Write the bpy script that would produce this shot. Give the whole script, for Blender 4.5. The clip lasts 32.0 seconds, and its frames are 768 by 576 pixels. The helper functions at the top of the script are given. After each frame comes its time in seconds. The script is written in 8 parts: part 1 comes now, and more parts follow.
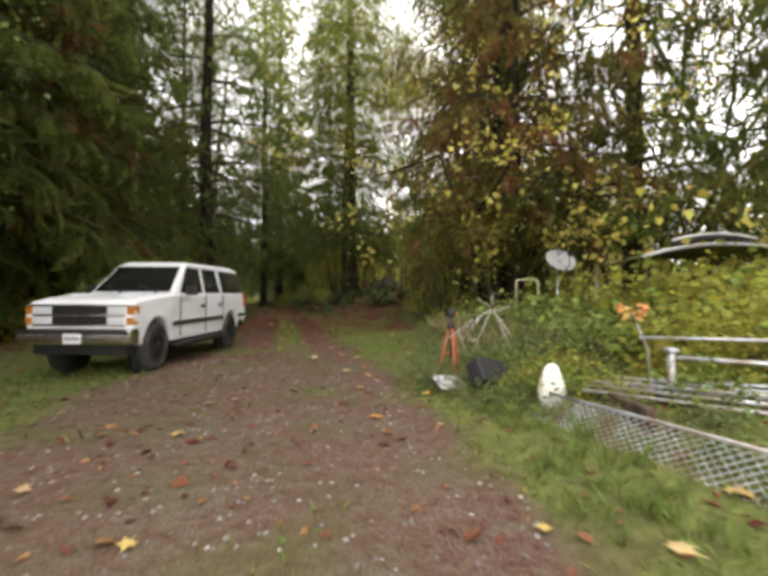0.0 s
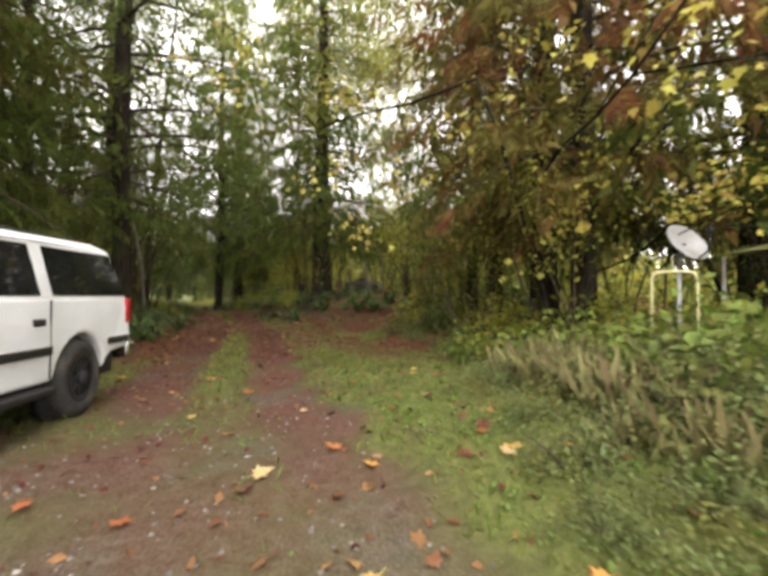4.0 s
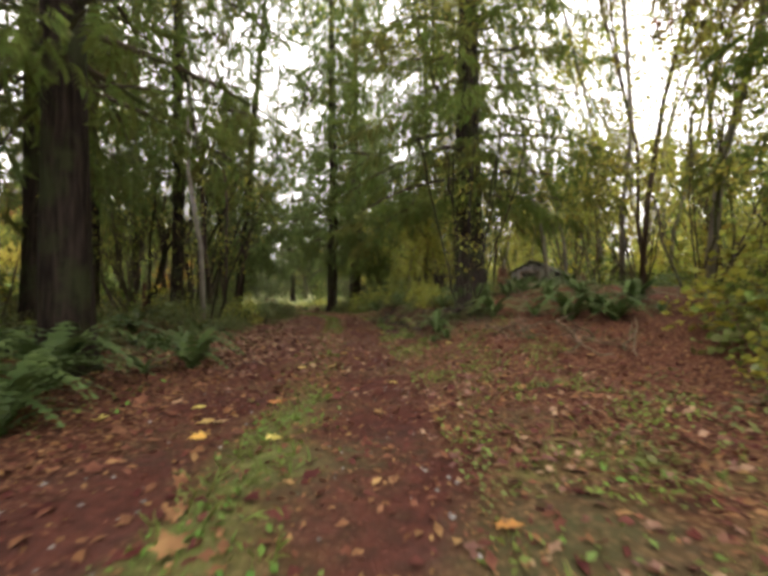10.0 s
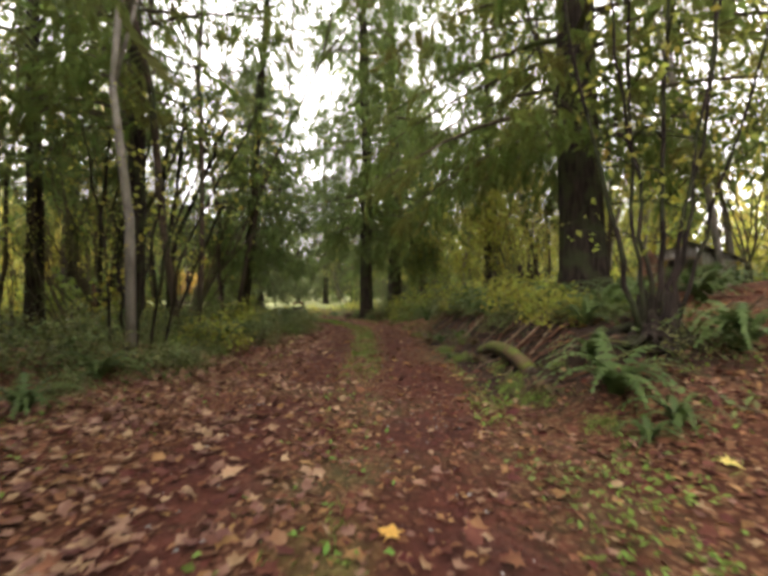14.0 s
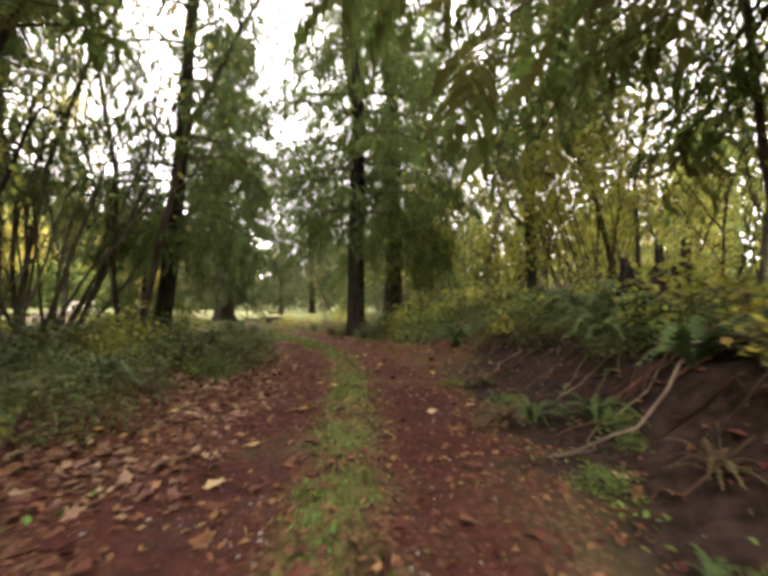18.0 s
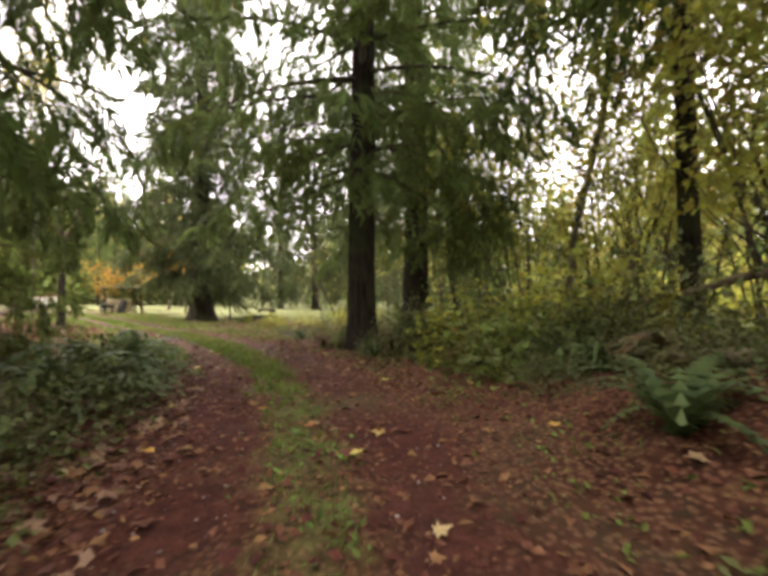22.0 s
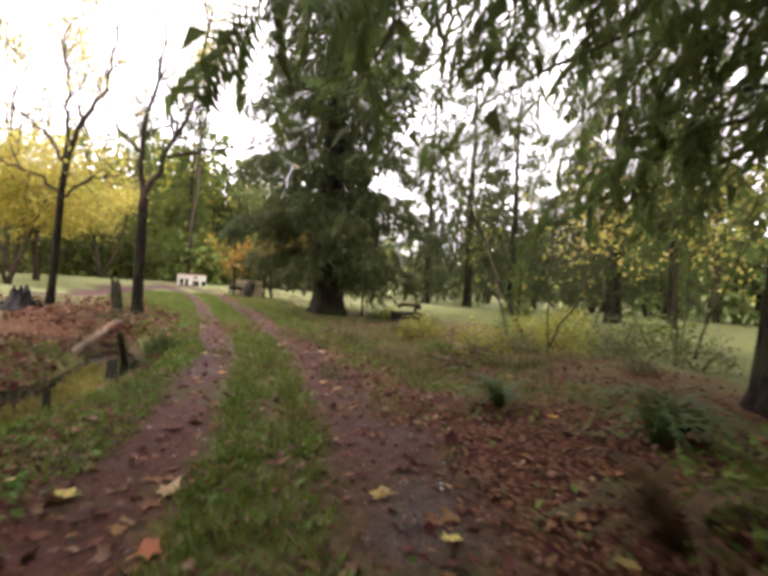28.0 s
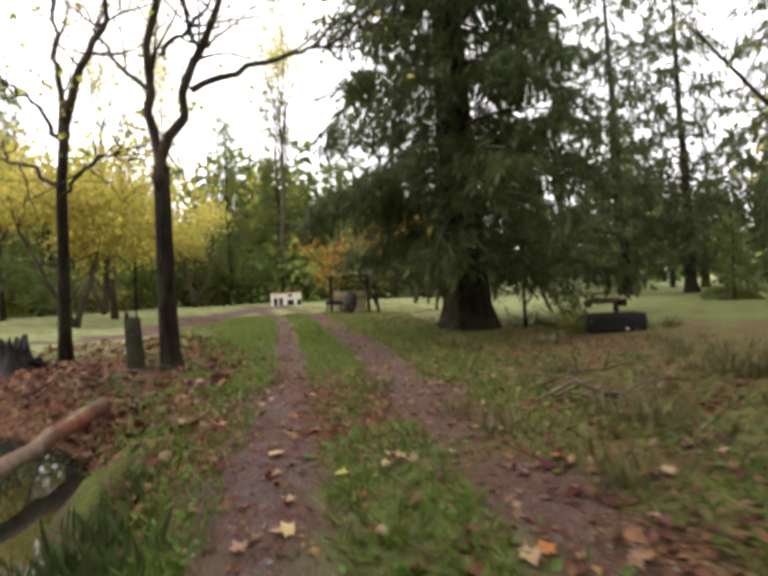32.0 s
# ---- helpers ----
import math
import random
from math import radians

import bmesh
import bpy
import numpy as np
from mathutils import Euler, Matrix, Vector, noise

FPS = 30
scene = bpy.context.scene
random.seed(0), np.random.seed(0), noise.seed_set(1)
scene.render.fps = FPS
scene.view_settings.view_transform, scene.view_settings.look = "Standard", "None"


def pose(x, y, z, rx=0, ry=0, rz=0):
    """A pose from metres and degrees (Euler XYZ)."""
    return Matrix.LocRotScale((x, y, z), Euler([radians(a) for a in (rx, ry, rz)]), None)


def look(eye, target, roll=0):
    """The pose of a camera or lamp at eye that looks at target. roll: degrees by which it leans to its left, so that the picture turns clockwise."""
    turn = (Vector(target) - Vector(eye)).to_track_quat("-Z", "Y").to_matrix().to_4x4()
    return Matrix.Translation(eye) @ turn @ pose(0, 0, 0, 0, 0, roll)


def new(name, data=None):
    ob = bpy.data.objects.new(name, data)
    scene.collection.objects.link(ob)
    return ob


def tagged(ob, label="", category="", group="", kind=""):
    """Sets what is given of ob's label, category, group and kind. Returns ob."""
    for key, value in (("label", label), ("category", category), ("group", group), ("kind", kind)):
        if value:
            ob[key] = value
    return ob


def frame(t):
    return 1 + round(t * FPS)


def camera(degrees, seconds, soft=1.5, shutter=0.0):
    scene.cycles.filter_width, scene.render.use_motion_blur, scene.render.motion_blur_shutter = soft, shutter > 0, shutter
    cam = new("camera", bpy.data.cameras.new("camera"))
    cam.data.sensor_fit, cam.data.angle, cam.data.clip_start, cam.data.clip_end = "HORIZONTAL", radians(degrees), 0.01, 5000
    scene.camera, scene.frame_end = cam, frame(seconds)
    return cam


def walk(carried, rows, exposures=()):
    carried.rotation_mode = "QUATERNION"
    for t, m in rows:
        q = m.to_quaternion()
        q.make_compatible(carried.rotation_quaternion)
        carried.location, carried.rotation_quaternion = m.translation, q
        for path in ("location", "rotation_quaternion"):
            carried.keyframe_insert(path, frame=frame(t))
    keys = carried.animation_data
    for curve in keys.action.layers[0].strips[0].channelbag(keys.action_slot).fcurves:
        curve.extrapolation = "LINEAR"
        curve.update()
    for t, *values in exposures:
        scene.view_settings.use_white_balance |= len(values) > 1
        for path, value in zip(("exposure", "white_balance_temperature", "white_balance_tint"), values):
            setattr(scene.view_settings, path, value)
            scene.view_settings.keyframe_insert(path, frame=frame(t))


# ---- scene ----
cam = camera(85.8, 32.0, soft=4.0, shutter=0.5)
PATH = [
    (0, (-0.005, -0.020, 1.493), (0.002, 1.980, 1.524), 0.2),
    (0.5, (-0.288, 0.832, 1.496), (-0.158, 2.827, 1.527), -0.3),
    (1, (-0.501, 1.682, 1.491), (-0.257, 3.667, 1.520), -0.4),
    (1.5, (-0.700, 2.445, 1.502), (-0.406, 4.423, 1.532), -0.2),
    (2, (-0.818, 3.200, 1.519), (-0.530, 5.179, 1.546), 0.0),
    (2.5, (-0.905, 3.903, 1.499), (-0.621, 5.882, 1.524), 0.5),
    (4.5, (-0.812, 6.731, 1.532), (-0.756, 8.729, 1.579), 0.3),
    (5, (-0.911, 7.718, 1.490), (-1.008, 9.715, 1.541), 0.5),
    (5.5, (-1.077, 8.647, 1.469), (-1.317, 10.631, 1.520), 0.4),
    (6, (-1.303, 9.537, 1.473), (-1.546, 11.522, 1.526), -0.7),
    (6.5, (-1.510, 10.343, 1.506), (-1.749, 12.328, 1.561), -0.7),
    (7, (-1.696, 11.202, 1.518), (-1.936, 13.187, 1.572), -0.6),
    (7.5, (-1.879, 12.107, 1.480), (-2.120, 14.092, 1.532), -0.8),
    (8, (-2.071, 13.018, 1.427), (-2.346, 14.998, 1.474), -0.1),
    (8.5, (-2.251, 13.946, 1.406), (-2.586, 15.918, 1.451), 0.2),
    (9, (-2.455, 14.878, 1.374), (-2.829, 16.843, 1.416), -0.0),
    (9.5, (-2.689, 15.835, 1.336), (-3.097, 17.793, 1.374), -0.1),
    (10, (-2.928, 16.855, 1.329), (-3.345, 18.810, 1.365), -0.3),
    (10.5, (-3.193, 17.792, 1.331), (-3.610, 19.747, 1.370), -0.5),
    (11, (-3.405, 18.563, 1.340), (-3.860, 20.510, 1.379), -0.4),
    (11.5, (-3.657, 19.426, 1.354), (-4.155, 21.362, 1.395), -0.3),
    (12, (-3.925, 20.322, 1.344), (-4.493, 22.239, 1.383), 0.0),
    (12.5, (-4.212, 21.155, 1.340), (-4.832, 23.056, 1.380), -0.1),
    (13, (-4.501, 21.983, 1.359), (-5.127, 23.882, 1.401), -0.7),
    (13.5, (-4.784, 22.747, 1.387), (-5.408, 24.647, 1.426), -0.4),
    (14, (-5.065, 23.501, 1.425), (-5.652, 25.412, 1.467), -0.8),
    (14.5, (-5.315, 24.247, 1.456), (-5.867, 26.169, 1.499), -0.6),
    (16.5, (-6.461, 27.725, 1.464), (-7.014, 29.645, 1.544), 0.1),
    (17, (-6.791, 28.612, 1.433), (-7.346, 30.531, 1.514), -0.4),
    (17.5, (-7.119, 29.489, 1.424), (-7.672, 31.409, 1.505), -0.6),
    (18, (-7.416, 30.381, 1.442), (-7.963, 32.303, 1.526), -0.4),
    (18.5, (-7.735, 31.260, 1.436), (-8.279, 33.183, 1.516), -0.4),
    (19, (-8.019, 32.159, 1.420), (-8.562, 34.083, 1.494), -0.3),
    (19.5, (-8.351, 33.087, 1.429), (-8.893, 35.011, 1.501), -0.1),
    (20, (-8.667, 34.020, 1.443), (-9.211, 35.943, 1.512), -0.3),
    (20.5, (-8.957, 34.916, 1.458), (-9.523, 36.833, 1.525), -0.4),
    (21, (-9.209, 35.804, 1.486), (-9.805, 37.712, 1.553), -0.2),
    (21.5, (-9.536, 36.684, 1.489), (-10.131, 38.592, 1.554), -0.5),
    (22, (-9.853, 37.529, 1.427), (-10.445, 39.439, 1.490), -0.5),
    (22.5, (-10.166, 38.314, 1.362), (-10.809, 40.207, 1.423), 0.5),
    (23, (-10.544, 39.074, 1.311), (-11.297, 40.926, 1.382), 0.8),
    (23.5, (-10.864, 39.828, 1.326), (-11.721, 41.633, 1.404), 0.7),
    (24, (-11.296, 40.567, 1.349), (-12.228, 42.335, 1.430), 0.4),
    (24.5, (-11.787, 41.267, 1.367), (-12.772, 43.006, 1.448), 0.0),
    (25, (-12.279, 41.942, 1.372), (-13.301, 43.660, 1.448), 0.0),
    (25.5, (-12.749, 42.590, 1.374), (-13.807, 44.286, 1.438), 0.5),
    (27.5, (-14.680, 45.260, 1.512), (-15.844, 46.886, 1.540), 2.9),
    (28, (-15.359, 46.032, 1.448), (-16.557, 47.633, 1.469), 3.1),
    (28.5, (-16.057, 46.762, 1.395), (-17.270, 48.353, 1.412), 2.2),
    (29, (-16.756, 47.434, 1.394), (-17.971, 49.023, 1.407), 3.2),
    (29.5, (-17.499, 48.132, 1.402), (-18.716, 49.719, 1.415), 2.8),
    (30, (-18.386, 48.844, 1.410), (-19.726, 50.328, 1.428), 5.2),
    (30.5, (-19.420, 49.532, 1.414), (-20.938, 50.834, 1.446), 6.2),
    (31, (-20.461, 50.042, 1.427), (-21.983, 51.340, 1.461), 2.5),
    (31.5, (-21.422, 50.436, 1.439), (-22.942, 51.736, 1.472), 1.4),
    (32, (-22.225, 50.759, 1.448), (-23.754, 52.048, 1.483), -3.4),
]
walk(cam, [(t, look(eye, target, roll)) for t, eye, target, roll in PATH],
     exposures=[(0.0, 0.78, 6600, 14), (3.5, 1.25, 6700, 14), (6.0, 1.58, 6800, 14), (9.0, 1.55, 6700, 16), (11.0, 1.42, 6600, 15), (13.0, 1.66, 6600, 15), (17.0, 2.02, 6600, 21), (19.0, 2.0, 6600, 22), (21.0, 1.87, 6600, 22), (23.0, 1.8, 6600, 23), (25.0, 1.75, 6500, 25), (28.0, 1.2, 6400, 26), (30.0, 0.9, 6350, 20), (32.0, 0.75, 6300, 17)])

# ---- sky and light: a bright overcast day ----
world = bpy.data.worlds.new("overcast_sky")
scene.world = world
world.use_nodes = True
wn, wl = world.node_tree.nodes, world.node_tree.links
sky = wn.new("ShaderNodeTexSky")
sky.sky_type, sky.sun_disc = "NISHITA", False
sky.sun_elevation, sky.sun_rotation = radians(44), radians(197)
cloud = wn.new("ShaderNodeMix")
cloud.data_type = "RGBA"
cloud.inputs[0].default_value = 0.93
cloud.inputs[7].default_value = (14.4, 14.1, 13.5, 1)
wl.new(sky.outputs[0], cloud.inputs[6])
wl.new(cloud.outputs[2], wn["Background"].inputs[0])
wn["Background"].inputs[1].default_value = 0.13
sun = new("sun", bpy.data.lights.new("sun", "SUN"))
sun.data.energy, sun.data.angle, sun.data.color = 1.4, radians(35), (1.0, 0.96, 0.9)
sun.matrix_world = look((0, 0, 26), (8, 26, 0))


# ---- materials ----
def mat(name, a, b, scale=8.0, rough=0.8, bump=0.25, metal=0.0, patch=None, patch_scale=0.9, vary=0.0, hue=0.0, island=False,
        thin=0.0, spec=0.2, stretch=(1, 1, 1), dist=0.02):
    """A surface of two mixed tones with grain, larger patches, relief and a shift from piece to piece."""
    m = bpy.data.materials.new(name)
    m.use_nodes = True
    n, l = m.node_tree.nodes, m.node_tree.links
    p = n["Principled BSDF"]
    co = n.new("ShaderNodeTexCoord")
    mp = n.new("ShaderNodeMapping")
    mp.inputs["Scale"].default_value = stretch
    l.new(co.outputs["Object"], mp.inputs[0])
    g = n.new("ShaderNodeTexNoise")
    g.inputs["Scale"].default_value, g.inputs["Detail"].default_value = scale, 5
    l.new(mp.outputs[0], g.inputs["Vector"])
    ramp = n.new("ShaderNodeMapRange")
    ramp.inputs[1].default_value, ramp.inputs[2].default_value = 0.33, 0.67
    l.new(g.outputs[0], ramp.inputs[0])
    mix = n.new("ShaderNodeMix")
    mix.data_type = "RGBA"
    mix.inputs[6].default_value, mix.inputs[7].default_value = (*a, 1), (*b, 1)
    l.new(ramp.outputs[0], mix.inputs[0])
    colour = mix.outputs[2]
    if patch:
        g2 = n.new("ShaderNodeTexNoise")
        g2.inputs["Scale"].default_value, g2.inputs["Detail"].default_value = patch_scale, 4
        l.new(co.outputs["Object"], g2.inputs["Vector"])
        r2 = n.new("ShaderNodeMapRange")
        r2.inputs[1].default_value, r2.inputs[2].default_value = 0.48, 0.62
        l.new(g2.outputs[0], r2.inputs[0])
        m2 = n.new("ShaderNodeMix")
        m2.data_type = "RGBA"
        m2.inputs[7].default_value = (*patch, 1)
        l.new(r2.outputs[0], m2.inputs[0])
        l.new(colour, m2.inputs[6])
        colour = m2.outputs[2]
    if vary or hue:
        h = n.new("ShaderNodeHueSaturation")
        if island:
            rnd = n.new("ShaderNodeNewGeometry").outputs["Random Per Island"]
        else:
            rnd = n.new("ShaderNodeObjectInfo").outputs["Random"]
        for sock, mid, span in (("Value", 1.0, vary), ("Hue", 0.5, hue)):
            r = n.new("ShaderNodeMapRange")
            r.inputs[3].default_value, r.inputs[4].default_value = mid - span, mid + span
            l.new(rnd, r.inputs[0])
            l.new(r.outputs[0], h.inputs[sock])
        l.new(colour, h.inputs["Color"])
        colour = h.outputs[0]
    l.new(colour, p.inputs["Base Color"])
    p.inputs["Roughness"].default_value, p.inputs["Metallic"].default_value = rough, metal
    p.inputs["Specular IOR Level"].default_value = spec
    if bump:
        bm = n.new("ShaderNodeBump")
        bm.inputs["Strength"].default_value, bm.inputs["Distance"].default_value = bump, dist
        l.new(g.outputs[0], bm.inputs["Height"])
        l.new(bm.outputs[0], p.inputs["Normal"])
    if thin:
        t = n.new("ShaderNodeBsdfTranslucent")
        l.new(colour, t.inputs["Color"])
        s = n.new("ShaderNodeMixShader")
        s.inputs[0].default_value = thin
        l.new(p.outputs[0], s.inputs[1])
        l.new(t.outputs[0], s.inputs[2])
        l.new(s.outputs[0], n["Material Output"].inputs["Surface"])
    return m


BARK = mat("bark", (0.05, 0.036, 0.028), (0.11, 0.08, 0.06), 9, 0.95, 0.9, patch=(0.05, 0.06, 0.03), stretch=(1, 1, 0.18), dist=0.05, spec=0.1)
BARK_DARK = mat("dark_bark", (0.012, 0.009, 0.008), (0.046, 0.034, 0.028), 13, 0.95, 1.0, patch=(0.04, 0.045, 0.022), patch_scale=1.6, stretch=(1, 1, 0.12), dist=0.09, spec=0.1)
BARK_PALE = mat("pale_bark", (0.15, 0.13, 0.11), (0.3, 0.27, 0.23), 6, 0.9, 0.5, patch=(0.14, 0.13, 0.09), stretch=(1, 1, 0.4), spec=0.1)
TWIG = mat("twig_bark", (0.06, 0.045, 0.032), (0.12, 0.1, 0.065), 12, 0.9, 0.3, patch=(0.07, 0.09, 0.03), spec=0.1)
CEDAR = mat("cedar_sprays", (0.1, 0.145, 0.034), (0.175, 0.22, 0.055), 2.5, 0.6, 0, patch=(0.155, 0.15, 0.04), patch_scale=0.35, vary=0.35, hue=0.02, island=True, thin=0.62)
FIR = mat("fir_needles", (0.105, 0.15, 0.046), (0.18, 0.23, 0.072), 2.5, 0.6, 0, patch=(0.11, 0.14, 0.035), patch_scale=0.4, vary=0.35, hue=0.02, island=True, thin=0.62)
DARKFIR = mat("dark_fir_needles", (0.062, 0.085, 0.036), (0.115, 0.14, 0.054), 2.5, 0.6, 0, patch=(0.09, 0.105, 0.038), patch_scale=0.4, vary=0.35, hue=0.02, island=True, thin=0.45)
RUSTY = mat("rusty_cedar_sprays", (0.13, 0.14, 0.035), (0.22, 0.175, 0.058), 1.2, 0.6, 0, patch=(0.24, 0.12, 0.055), patch_scale=0.5, vary=0.35, hue=0.02, island=True, thin=0.62)
YELLOW = mat("yellow_leaves", (0.52, 0.44, 0.09), (0.66, 0.56, 0.15), 3, 0.5, 0, patch=(0.44, 0.43, 0.1), vary=0.25, hue=0.03, island=True, thin=0.4)
LIME = mat("yellow_green_leaves", (0.25, 0.28, 0.05), (0.4, 0.4, 0.085), 3, 0.5, 0, patch=(0.4, 0.34, 0.06), vary=0.3, hue=0.03, island=True, thin=0.6)
BRAMBLE = mat("bramble_leaves", (0.12, 0.155, 0.06), (0.2, 0.235, 0.09), 3, 0.5, 0, patch=(0.2, 0.2, 0.06), vary=0.35, hue=0.025, island=True, thin=0.35)
GREEN = mat("green_leaves", (0.121, 0.176, 0.033), (0.198, 0.259, 0.055), 3, 0.5, 0, patch=(0.14, 0.16, 0.05), vary=0.35, hue=0.025, island=True, thin=0.3)
SALAL = mat("dark_shrub_leaves", (0.085, 0.108, 0.034), (0.15, 0.172, 0.052), 3, 0.5, 0, patch=(0.14, 0.13, 0.04), vary=0.4, hue=0.03, island=True, thin=0.35, spec=0.35)
FERN = mat("fern_fronds", (0.058, 0.095, 0.03), (0.11, 0.155, 0.048), 4, 0.5, 0, vary=0.3, hue=0.02, island=True, thin=0.3)
BRACKEN = mat("withered_bracken", (0.07, 0.042, 0.022), (0.16, 0.1, 0.05), 4, 0.7, 0, patch=(0.1, 0.1, 0.04), vary=0.35, hue=0.03, island=True, thin=0.2)
CLOVER = mat("clover_leaves", (0.1, 0.19, 0.035), (0.19, 0.3, 0.06), 4, 0.5, 0, patch=(0.16, 0.22, 0.06), vary=0.3, hue=0.025, island=True, thin=0.35)
GRASS = mat("grass_blades", (0.11, 0.155, 0.034), (0.19, 0.235, 0.055), 3, 0.55, 0, patch=(0.24, 0.23, 0.08), patch_scale=0.5, vary=0.3, hue=0.03, island=True, thin=0.35)
LUSH = mat("lush_grass_blades", (0.12, 0.19, 0.025), (0.2, 0.28, 0.045), 3, 0.55, 0, patch=(0.2, 0.25, 0.06), patch_scale=0.8, vary=0.3, hue=0.025, island=True, thin=0.4)
DRYGRASS = mat("dry_grass", (0.2, 0.17, 0.08), (0.3, 0.26, 0.13), 3, 0.7, 0, patch=(0.15, 0.17, 0.06), vary=0.3, hue=0.03, island=True, thin=0.3)
LITTER = mat("fallen_leaves", (0.085, 0.028, 0.016), (0.27, 0.125, 0.068), 6, 0.7, 0, patch=(0.15, 0.055, 0.032), patch_scale=2.5, vary=0.55, hue=0.035, island=True, thin=0.1)
ORANGE = mat("orange_maple_leaf", (0.5, 0.2, 0.06), (0.62, 0.3, 0.1), 9, 0.6, 0.2, vary=0.25, hue=0.03, thin=0.2)
GOLD = mat("yellow_maple_leaf", (0.5, 0.38, 0.1), (0.64, 0.5, 0.18), 9, 0.6, 0.2, vary=0.2, hue=0.02, thin=0.2)
STONE = mat("gravel_stones", (0.14, 0.13, 0.125), (0.3, 0.28, 0.27), 14, 0.8, 0.3, vary=0.4, island=True)


# ---- mesh helpers ----
def mesh_of(name, verts, tris, material):
    me = bpy.data.meshes.new(name)
    verts, tris = np.asarray(verts, np.float32), np.asarray(tris, np.int32)
    me.vertices.add(len(verts))
    me.vertices.foreach_set("co", verts.ravel())
    me.loops.add(3 * len(tris))
    me.loops.foreach_set("vertex_index", tris.ravel())
    me.polygons.add(len(tris))
    me.polygons.foreach_set("loop_start", np.arange(0, 3 * len(tris), 3, dtype=np.int32))
    me.update(calc_edges=True)
    me.materials.append(material)
    return me


def smooth(me):
    me.polygons.foreach_set("use_smooth", np.ones(len(me.polygons), bool))
    return me


def joined(pieces):
    """Several (verts, tris) as one."""
    at, vs, ts = 0, [], []
    for v, t in pieces:
        vs.append(np.asarray(v, float).reshape(-1, 3))
        ts.append(np.asarray(t, int).reshape(-1, 3) + at)
        at += len(vs[-1])
    return np.concatenate(vs), np.concatenate(ts)


def unit(v):
    return v / np.maximum(np.linalg.norm(v, axis=-1, keepdims=True), 1e-9)


def scatter(template, pos, ahead, up, size):
    """Copies of a small template: its y along ahead, its z near up."""
    tv, tt = template
    y = unit(np.asarray(ahead, float))
    x = unit(np.cross(y, up))
    z = np.cross(x, y)
    size = np.asarray(size, float).reshape(-1, 1, 1)
    v = (tv[None, :, 0:1] * x[:, None] + tv[None, :, 1:2] * y[:, None] + tv[None, :, 2:3] * z[:, None]) * size + np.asarray(pos)[:, None]
    t = tt[None] + (np.arange(len(v)) * len(tv))[:, None, None]
    return v.reshape(-1, 3), t.reshape(-1, 3)


def tube(points, radii, sides=7, rough=0.0, rng=None):
    """A tapered tube along points."""
    pts, radii = np.asarray(points, float), np.asarray(radii, float)
    n = len(pts)
    way = unit(np.gradient(pts, axis=0))
    side = np.where(abs(way[:, 2:3]) > 0.9, [[1.0, 0, 0]], [[0, 0, 1.0]])
    a = unit(np.cross(way, side))
    if n > 1:
        for i in range(1, n):
            a[i] = unit(a[i - 1] - way[i] * (a[i - 1] @ way[i]))
    b = np.cross(way, a)
    ang = np.linspace(0, 2 * np.pi, sides, endpoint=False)
    r = radii[:, None] * np.ones(sides)
    if rough and rng is not None:
        r = r * (1 + rough * rng.standard_normal((1, sides)) + rough * 0.4 * rng.standard_normal((n, sides)))
    v = pts[:, None] + r[..., None] * (np.cos(ang)[None, :, None] * a[:, None] + np.sin(ang)[None, :, None] * b[:, None])
    v = np.concatenate([v.reshape(-1, 3), pts[:1], pts[-1:]])
    t = []
    for i in range(n - 1):
        for j in range(sides):
            k = (j + 1) % sides
            p, q, s, u = i * sides + j, i * sides + k, (i + 1) * sides + j, (i + 1) * sides + k
            t += [(p, q, u), (p, u, s)]
    for j in range(sides):
        k = (j + 1) % sides
        t += [(n * sides, k, j), (n * sides + 1, (n - 1) * sides + j, (n - 1) * sides + k)]
    return v, np.array(t)


def part(name, bm, material, parent, label=""):
    """A bmesh, or verts and triangles, as one mesh under a thing or a part."""
    if isinstance(bm, tuple):
        me = mesh_of(name, bm[0], bm[1], material)
    elif isinstance(bm, bpy.types.Mesh):
        me = bm
    else:
        me = bpy.data.meshes.new(name)
        bm.to_mesh(me)
        bm.free()
        me.materials.append(material)
    ob = new(name, me)
    ob.parent = parent
    if label:
        ob["label"] = label
    return ob


def thing(name, label, category, group="", kind="", at=None):
    ob = new(name)
    ob.empty_display_size = 0.2
    if at is not None:
        ob.matrix_world = at
    return tagged(ob, label, category, group, kind)


# leaf templates: y is the long axis
def maple_template():
    out = [(0, 0), (0.1, 0.12), (0.42, 0.05), (0.3, 0.26), (0.55, 0.5), (0.3, 0.5), (0.2, 0.62), (0, 1.0)]
    pts = out + [(-x, y) for x, y in out[-2:0:-1]]
    v = [(0, 0.35, 0.0)] + [(x, y, 0.16 * abs(x) ** 1.2 - 0.08 * y * y) for x, y in pts]
    n = len(pts)
    return np.array(v, float), np.array([(0, i + 1, (i + 1) % n + 1) for i in range(n)])


